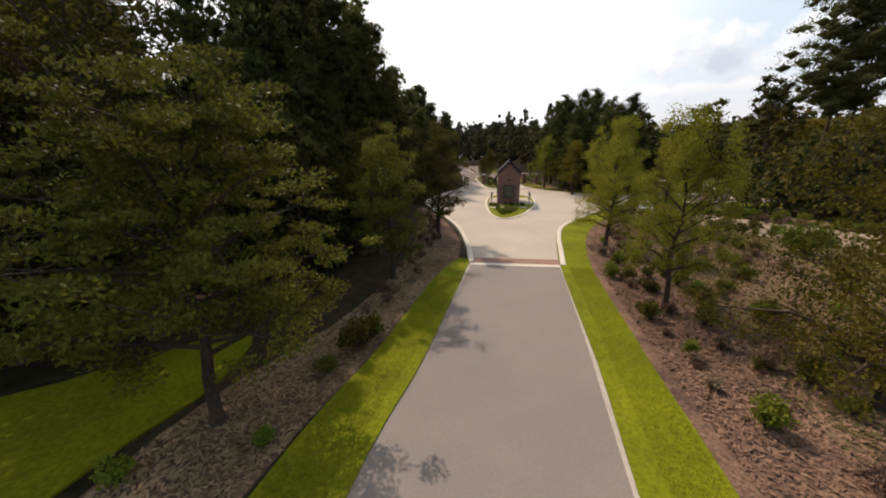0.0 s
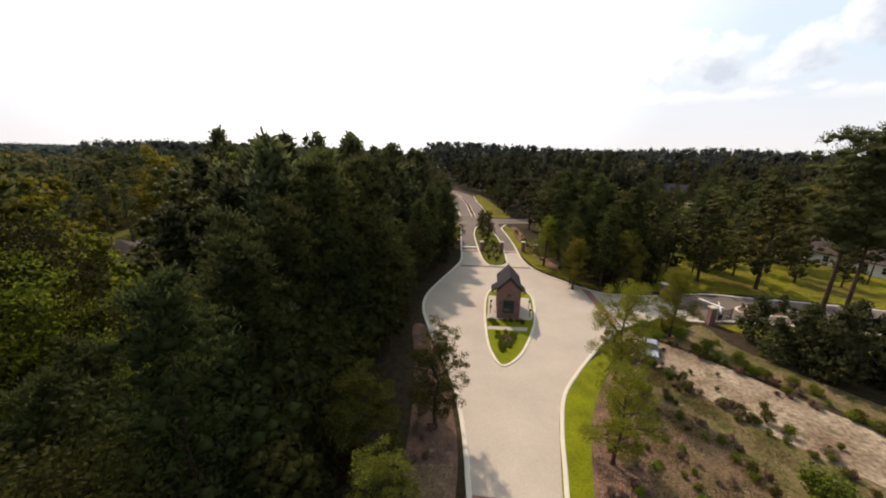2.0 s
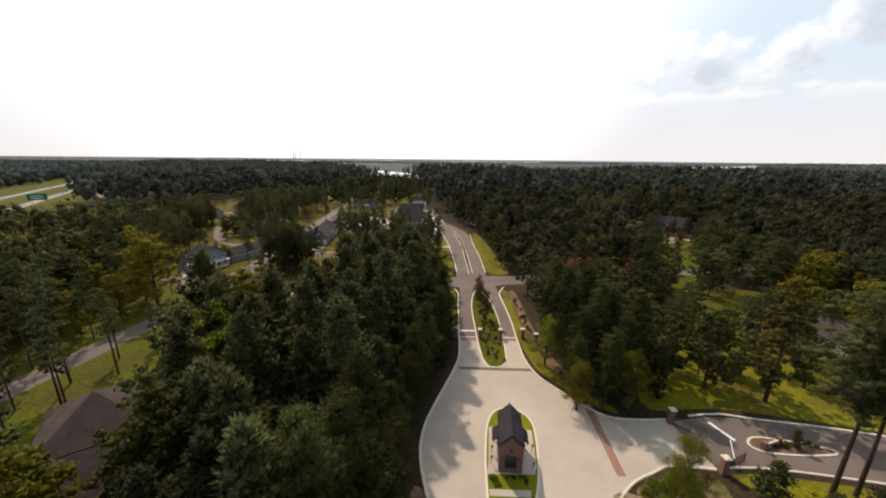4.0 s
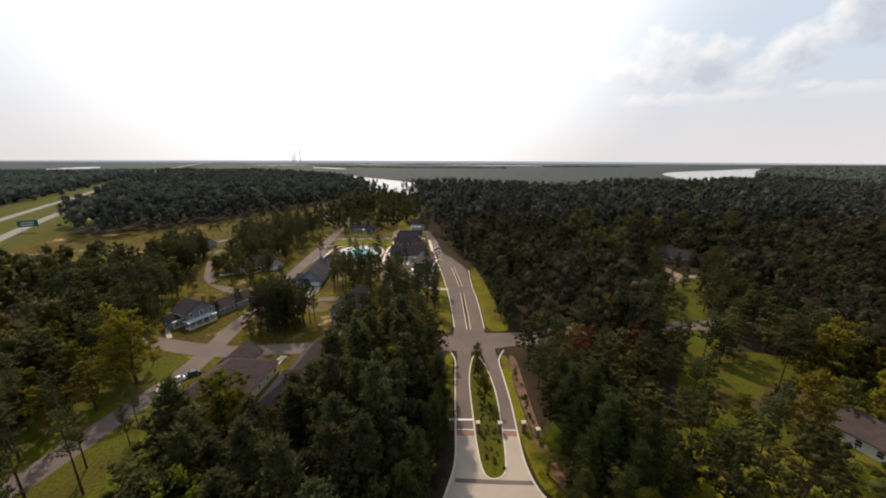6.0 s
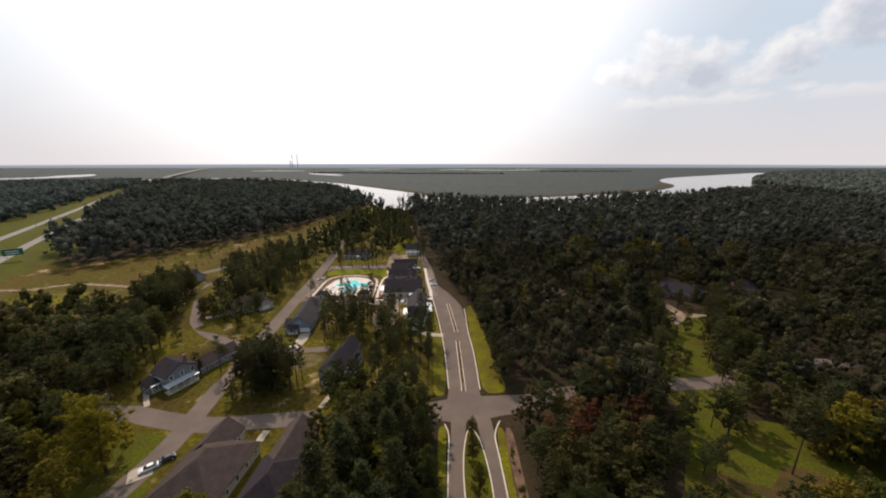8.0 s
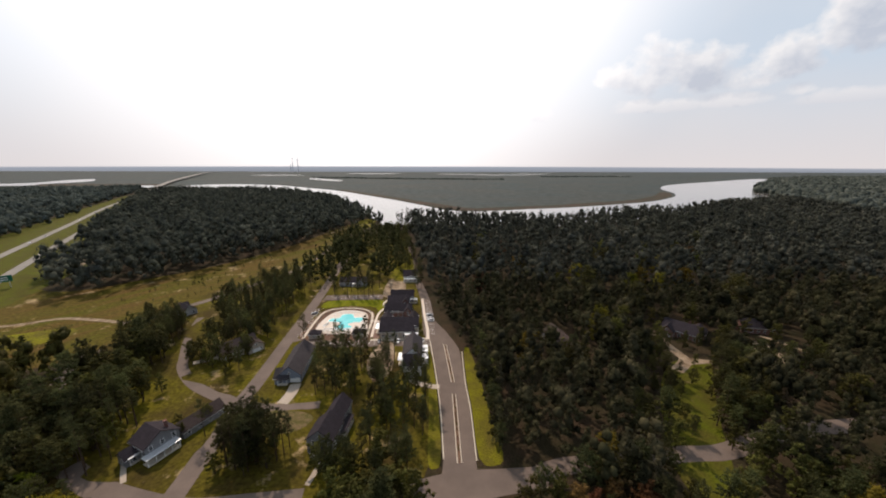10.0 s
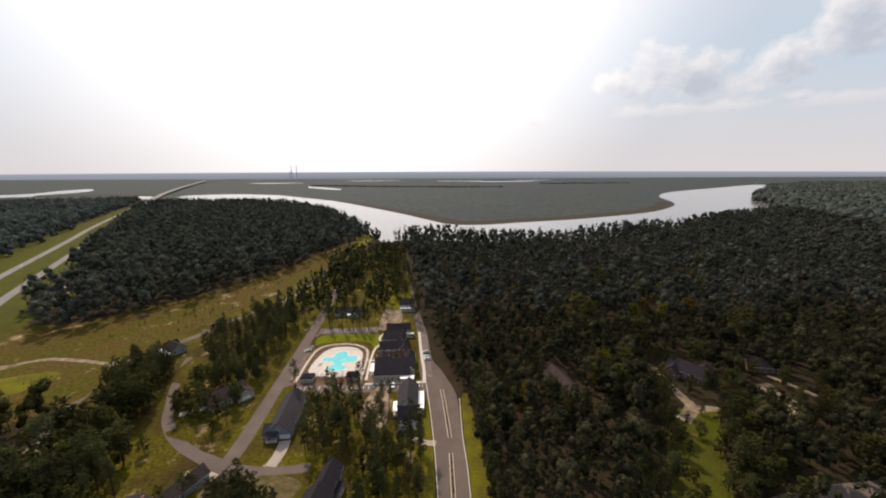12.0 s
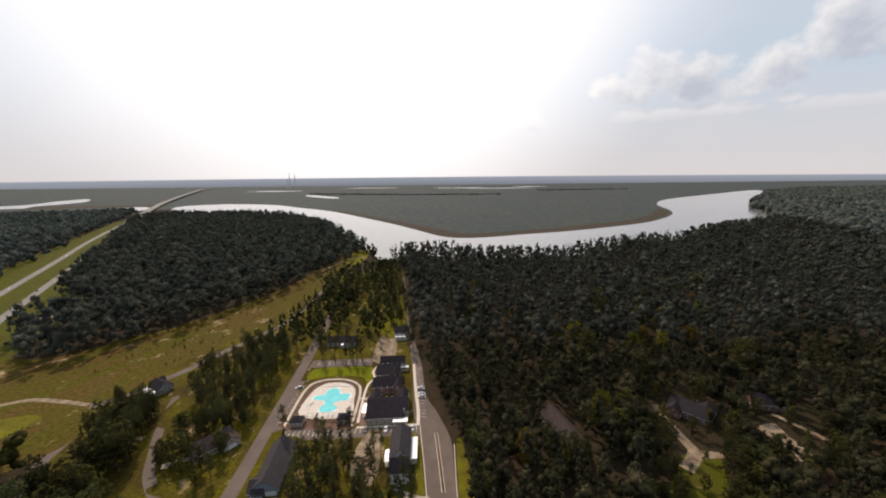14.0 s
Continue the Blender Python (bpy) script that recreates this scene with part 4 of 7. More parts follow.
# western streets
ribbon("west_street_road", [(-91, 56), (-85.5, 74), (-82.5, 88), (-80, 101), (-77, 115), (-75.6, 126), (-76.3, 140), (-77.4, 158), (-78.8, 180), (-78.8, 200), (-80.3, 231), (-81.8, 270), (-84, 310), (-88, 370), (-92, 440)], 7.0, 0.04, M_ROAD, "grey asphalt residential street")
sheet("street_lawn", [(-99, 56), (-66, 60), (-63, 80), (-61, 96), (-72, 112), (-71, 124), (-82, 130), (-99, 126)], 0.022, M_SHADED_TURF, "patchy grass under pines beside the street", step=3)
ribbon("cross_street_road", [(-120, 150), (-106, 143), (-94, 139), (-80, 135.5), (-68, 134), (-54, 135), (-36, 136.5)], 7.0, 0.046, M_ROAD, "grey asphalt residential street")
ribbon("curving_street_road", [(-76, 180), (-91, 186.5), (-108, 196), (-122, 209), (-130, 222), (-138, 236), (-147, 256), (-152, 270)], [6, 5.5, 5, 4.8, 4.5, 4.5, 4, 4], 0.05, M_ROAD, "narrow curving asphalt street")
ribbon("back_lane_road", [(-76, 180.5), (-60, 178.5), (-44, 180)], 4.6, 0.052, M_ROAD, "narrow asphalt lane")
ribbon("far_west_road", [(-138, 130), (-150, 164), (-167, 189), (-180, 216), (-186, 243), (-204, 263)], [7, 7, 7, 6, 5, 4], 0.04, M_ROAD, "asphalt lane past the meadow")
ribbon("meadow_road", [(-198, 262), (-182, 273), (-173, 290), (-163, 306), (-154, 327), (-140, 352), (-128, 380), (-122, 420), (-120, 480)], [5, 6, 6, 6, 6, 6, 5, 5, 4], 0.078, M_ROAD, "lane along the meadow edge")
ribbon("meadow_path", [(-300, 262), (-268, 260), (-245, 270), (-225, 269), (-200, 264)], [3, 3.5, 3.5, 3.5, 3], 0.09, M_SAND, "pale path across the meadow")
sheet("meadow_grass", [(-480, 420), (-340, 300), (-298, 250), (-265, 215), (-205, 208), (-182, 228), (-180, 250), (-184, 272), (-176, 312), (-154, 358), (-141, 420), (-136, 507), (-112, 575), (-97, 668), (-90, 700), (-112, 716), (-152, 580), (-172, 487), (-214, 396), (-254, 352), (-290, 322), (-345, 345), (-420, 440), (-470, 500)], 0.05, M_MEADOW, "wide dry meadow with bare patches", step=3)
sheet("far_lawn", [(-97, 640), (-104, 600), (-118, 590), (-130, 640), (-126, 690), (-105, 700)], 0.07, M_TURF, "bright lawn at the end of the meadow", step=3)
ribbon("lawn_path", [(-150, 560), (-125, 632), (-112, 640), (-98, 642)], 3.5, 0.09, M_SAND, "pale path on the lawn")
for gi, (nm, outline) in enumerate((("pond_meadow_grass", [(-262, 240), (-240, 252), (-222, 256), (-214, 248), (-226, 232), (-250, 226)]),
                    ("house_lawn", [(-112, 146), (-96, 144), (-86, 148), (-80, 158), (-83, 172), (-92, 166), (-108, 158)]),
                    ("house_lawn", [(-126, 196), (-112, 190), (-96, 178), (-108, 168), (-126, 172), (-134, 186)]),
                    ("house_lawn", [(-118, 202), (-104, 196), (-88, 188), (-84, 196), (-86, 222), (-100, 214)]),
                    ("house_lawn", [(-73, 186), (-57, 183), (-52, 192), (-54, 222), (-66, 232), (-75, 222), (-74, 200)]),
                    ("house_lawn", [(-68, 141), (-38, 142), (-28, 148), (-26, 172), (-44, 177), (-66, 174), (-69, 156)]),
                    ("house_lawn", [(-20, 150), (2, 150), (1, 196), (-16, 196), (-24, 170)]),
                    ("house_lawn", [(-108, 118), (-96, 122), (-92, 134), (-106, 138), (-118, 142)]),
                    ("house_lawn", [(-150, 250), (-130, 240), (-118, 250), (-124, 290), (-140, 300)]),
                    ("house_lawn", [(-90, 200), (-86, 200), (-88, 300), (-96, 350), (-104, 340), (-96, 280)]),
                    ("street_lawn", [(-34, 352), (-14, 352), (-20, 440), (-32, 440)]),
                    ("pool_lawn", [(-75, 284), (-64, 287), (-50, 288), (-36, 284), (-33, 272), (-31, 296), (-50, 299), (-74, 297)]))):
    sheet(nm, outline, 0.054 + 0.0035 * gi, M_LAWN if nm == "pool_lawn" else (M_TURF if nm != "house_lawn" else M_FIELD), "grass plot between houses and trees", step=3)
sheet("sandy_plot", [(-160, 254), (-146, 254), (-143, 249), (-152, 250)], 0.075, M_WEEDS, "bare sandy patch beside the street", step=3)
sheet("sandy_plot", [(-70, 166), (-60, 163), (-48, 165), (-44, 172), (-52, 176), (-66, 176)], 0.075, M_WEEDS, "bare sandy plot", step=3)
sheet("sandy_plot", [(-34, 306), (-20, 308), (-18, 330), (-24, 348), (-34, 345)], 0.075, M_SAND, "bare sandy plot", step=3)
sheet("sandy_plot", [(-16, 205), (-24, 196), (-30, 215), (-24, 235), (-18, 232)], 0.075, M_SAND, "bare sandy plot", step=3)

# highway
ribbon("highway_verge_grass", [(-360, 250), (-420, 380), (-500, 500), (-600, 640), (-730, 840), (-950, 1210)], [130, 150, 130, 110, 90, 60], 0.055, M_SHADED_TURF, "wide grass verges and median of the highway")
ribbon("highway_west_road", [(-380, 280), (-495, 464), (-615, 655), (-722, 820), (-830, 1000), (-985, 1270)], 9, 0.09, M_HIGHWAY, "pale concrete highway carriageway")
ribbon("highway_east_road", [(-330, 280), (-405, 390), (-492, 525), (-610, 710), (-735, 900), (-940, 1220)], 9, 0.09, M_HIGHWAY, "pale concrete highway carriageway")
ribbon("bridge_road", [(-935, 1185), (-1069, 1414), (-1444, 2073), (-2065, 3287), (-2330, 3900), (-2290, 4500)], [24, 24, 24, 26, 26, 26], 0, M_HIGHWAY, "long pale concrete bridge rising over the river", thick=2.0, z_of=lambda f: float(np.interp(f * 5, range(6), (0.3, 4, 10, 16, 14, 4))))
sheet("sandy_pit", [(-392, 430), (-372, 438), (-345, 420), (-362, 396), (-386, 405)], 0.08, M_SAND, "pale sandy bare ground by the woods", step=3)

# ---------- trees ----------
class Kind:
    """A kind of tree: built once, placed at its first spot, copied to the others."""

    def __init__(self, name, label, meshes, group):
        self.protos = [make_tree(name, *m, label) for m in meshes]
        for p in self.protos:
            tagged(p, group=group)
        self.used, self.label = set(), label

    def place(self, x, y, scale=1.0, turn=None, which=None, label="", z=0.0):
        i = random.randrange(len(self.protos)) if which is None else which
        m = pose(x, y, z, 0, 0, random.uniform(0, 360) if turn is None else turn)
        ob = self.protos[i]
        if i in self.used:
            ob = copy_thing(ob, m)
            ob["label"] = self.label
        else:
            self.used.add(i)
            ob.matrix_basis = m
        ob.scale = (scale, scale, scale * random.uniform(0.94, 1.06))
        if label:
            ob["label"] = label
        return ob


def scatter(kinds, area, spacing, seed, scale=(0.85, 1.15), holes=(), limit=400):
    rng = random.Random(seed)
    a = np.array(area, float)
    spots = []
    y = a[:, 1].min()
    while y < a[:, 1].max():
        x = a[:, 0].min()
        while x < a[:, 0].max():
            px, py = x + rng.uniform(-0.42, 0.42) * spacing, y + rng.uniform(-0.42, 0.42) * spacing
            if inside(px, py, a) and not any(inside(px, py, h) for h in holes):
                spots.append((px, py))
            x += spacing
        y += spacing * 0.92
    rng.shuffle(spots)
    for px, py in sorted(spots[:limit]):
        rng.choice(kinds).place(px, py, rng.uniform(*scale))


def rect(x0, y0, x1, y1):
    return [(x0, y0), (x1, y0), (x1, y1), (x0, y1)]


roadside_oak = Kind("oak_tree", "broad olive green oak tree by the road", [broadleaf(11, 9.2, 3.9, 0.3, 27, 11, 128, 0.135, L_OAK, sparse=0.8, flat=0.36)], "roadside trees")
leafy_tree = Kind("leafy_tree", "leafy olive green tree in the straw bed", [broadleaf(24, 9.8, 4.4, 0.16, 26, 10, 92, 0.15, L_OLIVE, sparse=1.0, flat=0.6)], "roadside trees")
street_tree = Kind("young_tree", "slender young green tree with thin airy crown", [broadleaf(s, 10.0, 3.0, 0.2, 24, 9, 95, 0.13, L_YOUNG, sparse=1.05) for s in (21, 22, 23)], "roadside trees")
dusk_tree = Kind("young_oak_tree", "slender grey green tree in a straw bed", [broadleaf(s, 9.5, 2.4, 0.2, 22, 9, 85, 0.14, L_OAK) for s in (31, 32)], "roadside trees")
tall_pine = Kind("pine_tree", "tall dark green pine with bare lower stem", [pine(41, 25, 4.8, 0.14, 20, 6, 11, 0.85, L_PINE, 0.9, 0.8, 2, 0.62), pine(42, 23, 4.5, 0.18, 18, 6, 11, 0.85, L_PINE, 0.9, 0.72, 2, 0.62), pine(43, 26, 4.7, 0.22, 19, 6, 11, 0.85, L_PINE, 0.9, 0.8, 2, 0.62)], "pines")
slim_pine = Kind("slim_pine_tree", "slim pine with long bare trunk and small crown", [pine(51, 21, 2.9, 0.42, 12, 4, 10, 0.6, L_PINE, 0.8, 0.62, 2, 0.6), pine(52, 23, 3.1, 0.48, 11, 4, 10, 0.6, L_PINE, 0.8, 0.55, 2, 0.6), pine(53, 19, 2.8, 0.38, 12, 4, 10, 0.6, L_PINE, 0.8, 0.65, 2, 0.6)], "pines")
far_pine = Kind("dense_pine_tree", "dense dark green pine among houses", [pine(44, 23, 4.7, 0.36, 12, 5, 12, 0.75, L_PINE, 0.8, 0.42, 2, 0.68), pine(45, 21, 4.6, 0.32, 12, 5, 12, 0.75, L_PINE, 0.8, 0.5, 2, 0.68)], "pines")
# near_pine and near_wood wear the leaf colours with shade painted in
near_pine = Kind("pine_tree", "tall dark green pine with dense needles", [pine(46, 21, 4.3, 0.12, 22, 6, 52, 0.34, L_PINE_SHADED, 0.9, 0.8, 2, 0.5), pine(47, 20, 4.2, 0.15, 20, 6, 52, 0.34, L_PINE_SHADED, 0.9, 0.75, 2, 0.5)], "pines")
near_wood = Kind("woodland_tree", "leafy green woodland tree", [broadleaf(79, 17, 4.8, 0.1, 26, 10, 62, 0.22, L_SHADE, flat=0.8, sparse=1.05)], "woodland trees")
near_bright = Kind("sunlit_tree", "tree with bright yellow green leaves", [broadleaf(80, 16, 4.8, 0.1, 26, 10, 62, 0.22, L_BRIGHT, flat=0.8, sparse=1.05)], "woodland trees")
old_pine = Kind("old_pine_tree", "old pine with forked limbs and flat cloudy crown", [pine(61, 30, 6.6, 0.45, 13, 5, 60, 0.4, L_PINE, 0.62, 0.45, 3, 0.62), pine(62, 28, 6.2, 0.5, 12, 5, 60, 0.4, L_PINE, 0.62, 0.45, 3, 0.62)], "pines")
wood_tree = Kind("woodland_tree", "leafy green woodland tree", [broadleaf(71, 19, 5.2, 0.12, 22, 6, 12, 0.58, L_BROAD, core=0.72), broadleaf(72, 16, 4.6, 0.1, 20, 6, 12, 0.56, L_BROAD, core=0.72), broadleaf(73, 21, 5.4, 0.16, 22, 6, 12, 0.58, L_BROAD, core=0.72)], "woodland trees")
far_wood = Kind("garden_tree", "leafy green tree among houses", [broadleaf(77, 18, 5.0, 0.12, 15, 4, 11, 0.75, L_BROAD, core=0.82), broadleaf(78, 16, 4.8, 0.12, 15, 4, 11, 0.75, L_BROAD, core=0.82)], "woodland trees")
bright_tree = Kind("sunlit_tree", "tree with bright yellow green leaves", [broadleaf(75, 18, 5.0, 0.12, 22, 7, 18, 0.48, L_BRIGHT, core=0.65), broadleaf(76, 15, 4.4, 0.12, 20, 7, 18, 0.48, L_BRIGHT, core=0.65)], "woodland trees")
gold_tree = Kind("yellowing_tree", "tree with yellowing autumn leaves", [broadleaf(81, 16, 4.6, 0.15, 20, 7, 16, 0.5, L_GOLD, core=0.65)], "woodland trees")
lime_tree = Kind("yellow_green_tree", "tree with vivid yellow green leaves by the street", [broadleaf(82, 19, 5.4, 0.12, 22, 7, 26, 0.42, L_LIME, core=0.6)], "woodland trees")
rust_tree = Kind("rusty_tree", "tree with rust brown leaves", [broadleaf(85, 15, 4.2, 0.2, 18, 6, 16, 0.5, L_RUST, core=0.65)], "woodland trees")
young_pine = Kind("young_pine_tree", "bushy young pine in a thicket", [pine(91, 9, 3.0, 0.04, 14, 5, 12, 0.5, L_PINE, 0.9, 0.85, 2, 0.6), pine(92, 7.5, 2.8, 0.03, 13, 5, 12, 0.5, L_PINE, 0.9, 0.85, 2, 0.6)], "young pines")

seedling_pine = Kind("seedling_pine", "small self-sown pine on the meadow", [pine(93, 3.0, 1.1, 0.05, 5, 4, 5, 0.5, L_PINE, 0.9, 0.85, 1, 0.7)], "young pines")

# beside the entrance road
roadside_oak.place(-7.3, 9.3, 1.0, 40)
dusk_tree.place(-3.4, 22.4, 0.86)
dusk_tree.place(-0.4, 34.1, 0.98)
dusk_tree.place(-5.5, 28.5, 1.0)
street_tree.place(12.1, 17.4, 0.92, 20, 0).scale = (0.74, 0.74, 0.92)
leafy_tree.place(14.4, 9.6, 0.95, 100)
street_tree.place(14.7, 30.3, 0.86, 10, 2)
street_tree.place(20.4, 41.6, 1.05, 200, 0)
street_tree.place(33.6, 52.2, 0.92, 50, 1)
street_tree.place(24.5, 84.5, 1.1, 0, 2)
street_tree.place(26, 70, 0.9, 0, 1)
street_tree.place(36.2, 70.5, 1.0, 90, 2)
dusk_tree.place(14.2, 106.5, 0.85, label="small dark tree planted in the median")
dusk_tree.place(13.9, 118, 0.7, label="small dark tree planted in the median")
dusk_tree.place(14.6, 127, 0.62, label="small brownish tree planted in the median")
old_pine.place(55.6, 52.8, 1.03, 30, 0)
old_pine.place(58.6, 52.4, 0.98, 200, 1)
old_pine.place(70, 49, 0.85, 120, 1)
wood_tree.place(64, 72, 0.9)
wood_tree.place(55, 76, 0.8)
gold_tree.place(86, 92, 1.05)
gold_tree.place(110, 96, 0.9)

HOUSE_J = [(-64, 72), (-52, 74), (-38, 60), (-33, 44), (-38, 41), (-58, 52)]
VILLAGE = rect(-72, 98, -26, 140)
STREET_SIDE = [(-99, 40), (-60, 42), (-55, 58), (-53, 76), (-56, 96), (-72, 112), (-71, 124), (-82, 130), (-99, 126)]
LEFT_WOOD = [(-16, 33), (-14.5, 44), (-13.5, 54), (-13, 62), (-11.5, 70), (-8.5, 80), (-5.5, 90), (-4, 100), (-4.5, 112), (-8, 126), (-22, 112), (-26, 90), (-36, 78), (-48, 80), (-54, 66), (-52, 46), (-62, 34), (-55, 30), (-34, 30), (-20, 34)]
scatter([tall_pine, tall_pine, wood_tree, tall_pine, bright_tree], LEFT_WOOD, 6.0, 5, (0.9, 1.12), [HOUSE_J, [(-44, 50), (-33, 46), (-18, 36), (-14, 26), (-22, 24), (-36, 38)]], 175)
EDGE = [(-15, 30), (-8.5, 34), (-7, 44), (-7.5, 54), (-8, 62), (-6.5, 70), (-3.5, 80), (-0.5, 88), (1.0, 98), (1, 112), (-2, 124), (-6, 124), (-3, 112), (-3.5, 100), (-5, 90), (-8, 80), (-11, 70), (-12.5, 62), (-13, 54), (-14, 44)]
scatter([wood_tree, tall_pine], EDGE, 4.6, 15, (0.42, 0.66), [], 60)
scatter([wood_tree, bright_tree, wood_tree, tall_pine], [(-46, 40), (-20, 44), (-13, 34), (-10, 26), (-24, 30), (-32, 22), (-40, 16), (-56, 24), (-58, 40)], 5.6, 16, (0.58, 0.82), [[(-50, 50), (-36, 48), (-33, 40), (-40, 36), (-50, 42)]], 60)
scatter([wood_tree, tall_pine], [(-26, 88), (-22, 110), (-30, 104), (-44, 99), (-62, 97), (-76, 96), (-80, 76), (-60, 80), (-38, 80)], 6, 17, (0.36, 0.5), [STREET_SIDE], 50)
scatter([tall_pine, wood_tree, tall_pine], [(-30, 10), (-34, 6), (-62, 12), (-62, 30), (-38, 30), (-32, 22)], 6, 18, (0.8, 1.0), [], 30)
for x, y, s in ((-35.5, 37, 1.1), (-39, 33, 1.0), (-30, 36, 0.95), (-27, 31, 0.95), (-33, 24, 0.95), (-24, 24, 0.8), (-48, 34, 0.95)):
    bright_tree.place(x, y, s)
for x, y, s in ((-46, 92, 1.15), (-50, 86, 1.05), (-41, 88, 1.0)):
    bright_tree.place(x, y, s)
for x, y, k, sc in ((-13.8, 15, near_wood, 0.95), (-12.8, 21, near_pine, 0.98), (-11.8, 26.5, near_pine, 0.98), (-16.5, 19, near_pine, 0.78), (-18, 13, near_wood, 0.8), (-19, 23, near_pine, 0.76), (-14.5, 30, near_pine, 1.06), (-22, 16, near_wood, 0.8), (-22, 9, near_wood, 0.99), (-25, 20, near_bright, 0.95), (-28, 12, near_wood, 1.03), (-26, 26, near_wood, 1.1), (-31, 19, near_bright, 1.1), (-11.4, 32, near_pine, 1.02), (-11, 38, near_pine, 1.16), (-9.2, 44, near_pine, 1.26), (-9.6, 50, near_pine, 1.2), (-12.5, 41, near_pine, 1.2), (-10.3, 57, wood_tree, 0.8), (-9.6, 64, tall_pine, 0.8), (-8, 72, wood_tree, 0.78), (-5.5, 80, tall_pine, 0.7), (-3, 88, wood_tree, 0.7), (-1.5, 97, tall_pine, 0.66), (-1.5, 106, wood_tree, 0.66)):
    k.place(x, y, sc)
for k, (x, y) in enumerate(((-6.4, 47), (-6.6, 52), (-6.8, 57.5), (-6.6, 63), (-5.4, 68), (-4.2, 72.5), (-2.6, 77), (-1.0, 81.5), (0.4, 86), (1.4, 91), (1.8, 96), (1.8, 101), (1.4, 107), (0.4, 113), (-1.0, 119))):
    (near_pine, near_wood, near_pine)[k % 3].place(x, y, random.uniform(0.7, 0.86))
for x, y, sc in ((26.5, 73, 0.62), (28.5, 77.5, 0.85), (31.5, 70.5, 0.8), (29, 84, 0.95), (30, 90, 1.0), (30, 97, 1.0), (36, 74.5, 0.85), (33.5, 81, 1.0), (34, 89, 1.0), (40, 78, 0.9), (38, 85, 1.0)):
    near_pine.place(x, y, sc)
for k in range(46):                                    # low growth up to the plaza's edge
    f = k / 45
    young_pine.place(float(np.interp(f, (0, 0.25, 0.5, 0.75, 1), (-7.4, -7.2, -7.6, -4.6, -0.4))) + random.uniform(-1.6, 0.6), 20 + 78 * f, random.uniform(0.32, 0.62)) if k % 2 else wood_tree.place(float(np.interp(f, (0, 0.25, 0.5, 0.75, 1), (-8.6, -8.4, -8.8, -5.8, -1.6))) + random.uniform(-1.6, 0.4), 22 + 76 * f, random.uniform(0.26, 0.42))
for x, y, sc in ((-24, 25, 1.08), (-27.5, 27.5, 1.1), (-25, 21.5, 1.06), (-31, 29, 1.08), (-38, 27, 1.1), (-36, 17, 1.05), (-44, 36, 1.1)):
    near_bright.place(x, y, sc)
for x, y, sc in ((-86, 117, 1.12), (-92, 120, 0.95)):
    lime_tree.place(x, y, sc)
for x, y, sc in ((-87.5, 106, 0.85), (-92, 99, 0.7)):
    gold_tree.place(x, y, sc)
for x, y, sc in ((-73, 66, 0.95), (-77, 71, 0.85), (-70, 73, 0.9), (-75, 79, 0.95), (-68, 82, 0.8), (-73, 88, 0.75), (-91, 68, 0.9), (-95, 74, 0.95), (-90, 78, 0.85), (-94, 84, 0.9), (-89, 90, 0.9), (-96, 94, 0.85), (-69, 94, 0.6), (-98, 66, 0.9), (-80, 60, 0.95), (-66, 69, 0.9), (-88, 84, 0.8), (-93, 92, 0.9), (-97, 99, 0.9), (-71, 99, 0.5), (-87, 97, 0.8)):
    slim_pine.place(x, y, sc)
for x, y, sc in ((-97, 80, 0.85), (-101, 88, 0.9), (-103, 98, 0.9), (-99, 108, 0.8), (-104, 74, 0.9), (-100, 62, 0.9), (-94, 60, 0.8), (-105, 110, 0.85)):
    (far_pine if sc > 0.85 else far_wood).place(x, y, sc)
THICKET = [(43, 52.5), (50, 49.5), (62, 45), (78, 38), (84, 20), (66, 12), (56, 24), (48, 38), (43, 46)]
scatter([young_pine], THICKET, 3.6, 6, (0.7, 1.15), [], 120)
OPEN_LAWN = [(48, 68), (52, 88), (60, 100), (70, 122), (84, 146), (112, 140), (134, 110), (130, 60), (96, 56)]
for x, y, k, sc in ((112, 90, far_wood, 0.8), (120, 84, far_wood, 0.8), (127, 102, far_wood, 0.8), (92, 80, far_wood, 0.5), (99.8, 110.8, old_pine, 0.8), (79.7, 112.2, far_pine, 0.55), (75.8, 111.4, far_pine, 0.5), (80.3, 125.4, far_pine, 0.62), (93.4, 124.5, far_wood, 0.8), (97.5, 128, far_pine, 0.75), (91, 128, far_pine, 0.7), (101, 132, far_wood, 0.8), (136, 153.5, far_wood, 0.85), (113.4, 178, slim_pine, 0.55), (114, 117, gold_tree, 0.75), (121, 114, gold_tree, 0.85), (126, 109, gold_tree, 0.8), (110, 104, wood_tree, 0.5), (132, 117, wood_tree, 0.9), (116, 132, far_wood, 0.9), (124, 138, far_pine, 0.9), (120, 146, wood_tree, 0.85), (70, 90, far_wood, 0.5), (62, 84, far_wood, 0.55), (78, 84, far_pine, 0.5), (84, 74, far_wood, 0.6), (98, 70, far_pine, 0.6)):
    k.place(x, y, sc)
scatter([slim_pine, far_wood], [(44, 76), (60, 95), (76, 118), (90, 130), (110, 126), (118, 96), (124, 66), (100, 62), (70, 70)], 10, 7, (0.75, 1.05), [OPEN_LAWN], 44)
scatter([far_pine, far_wood], [(30, 79), (33, 74), (42, 73), (46, 84), (58, 96), (70, 110), (60, 112), (40, 104), (29, 96)], 6.0, 8, (0.6, 0.9), [OPEN_LAWN], 60)
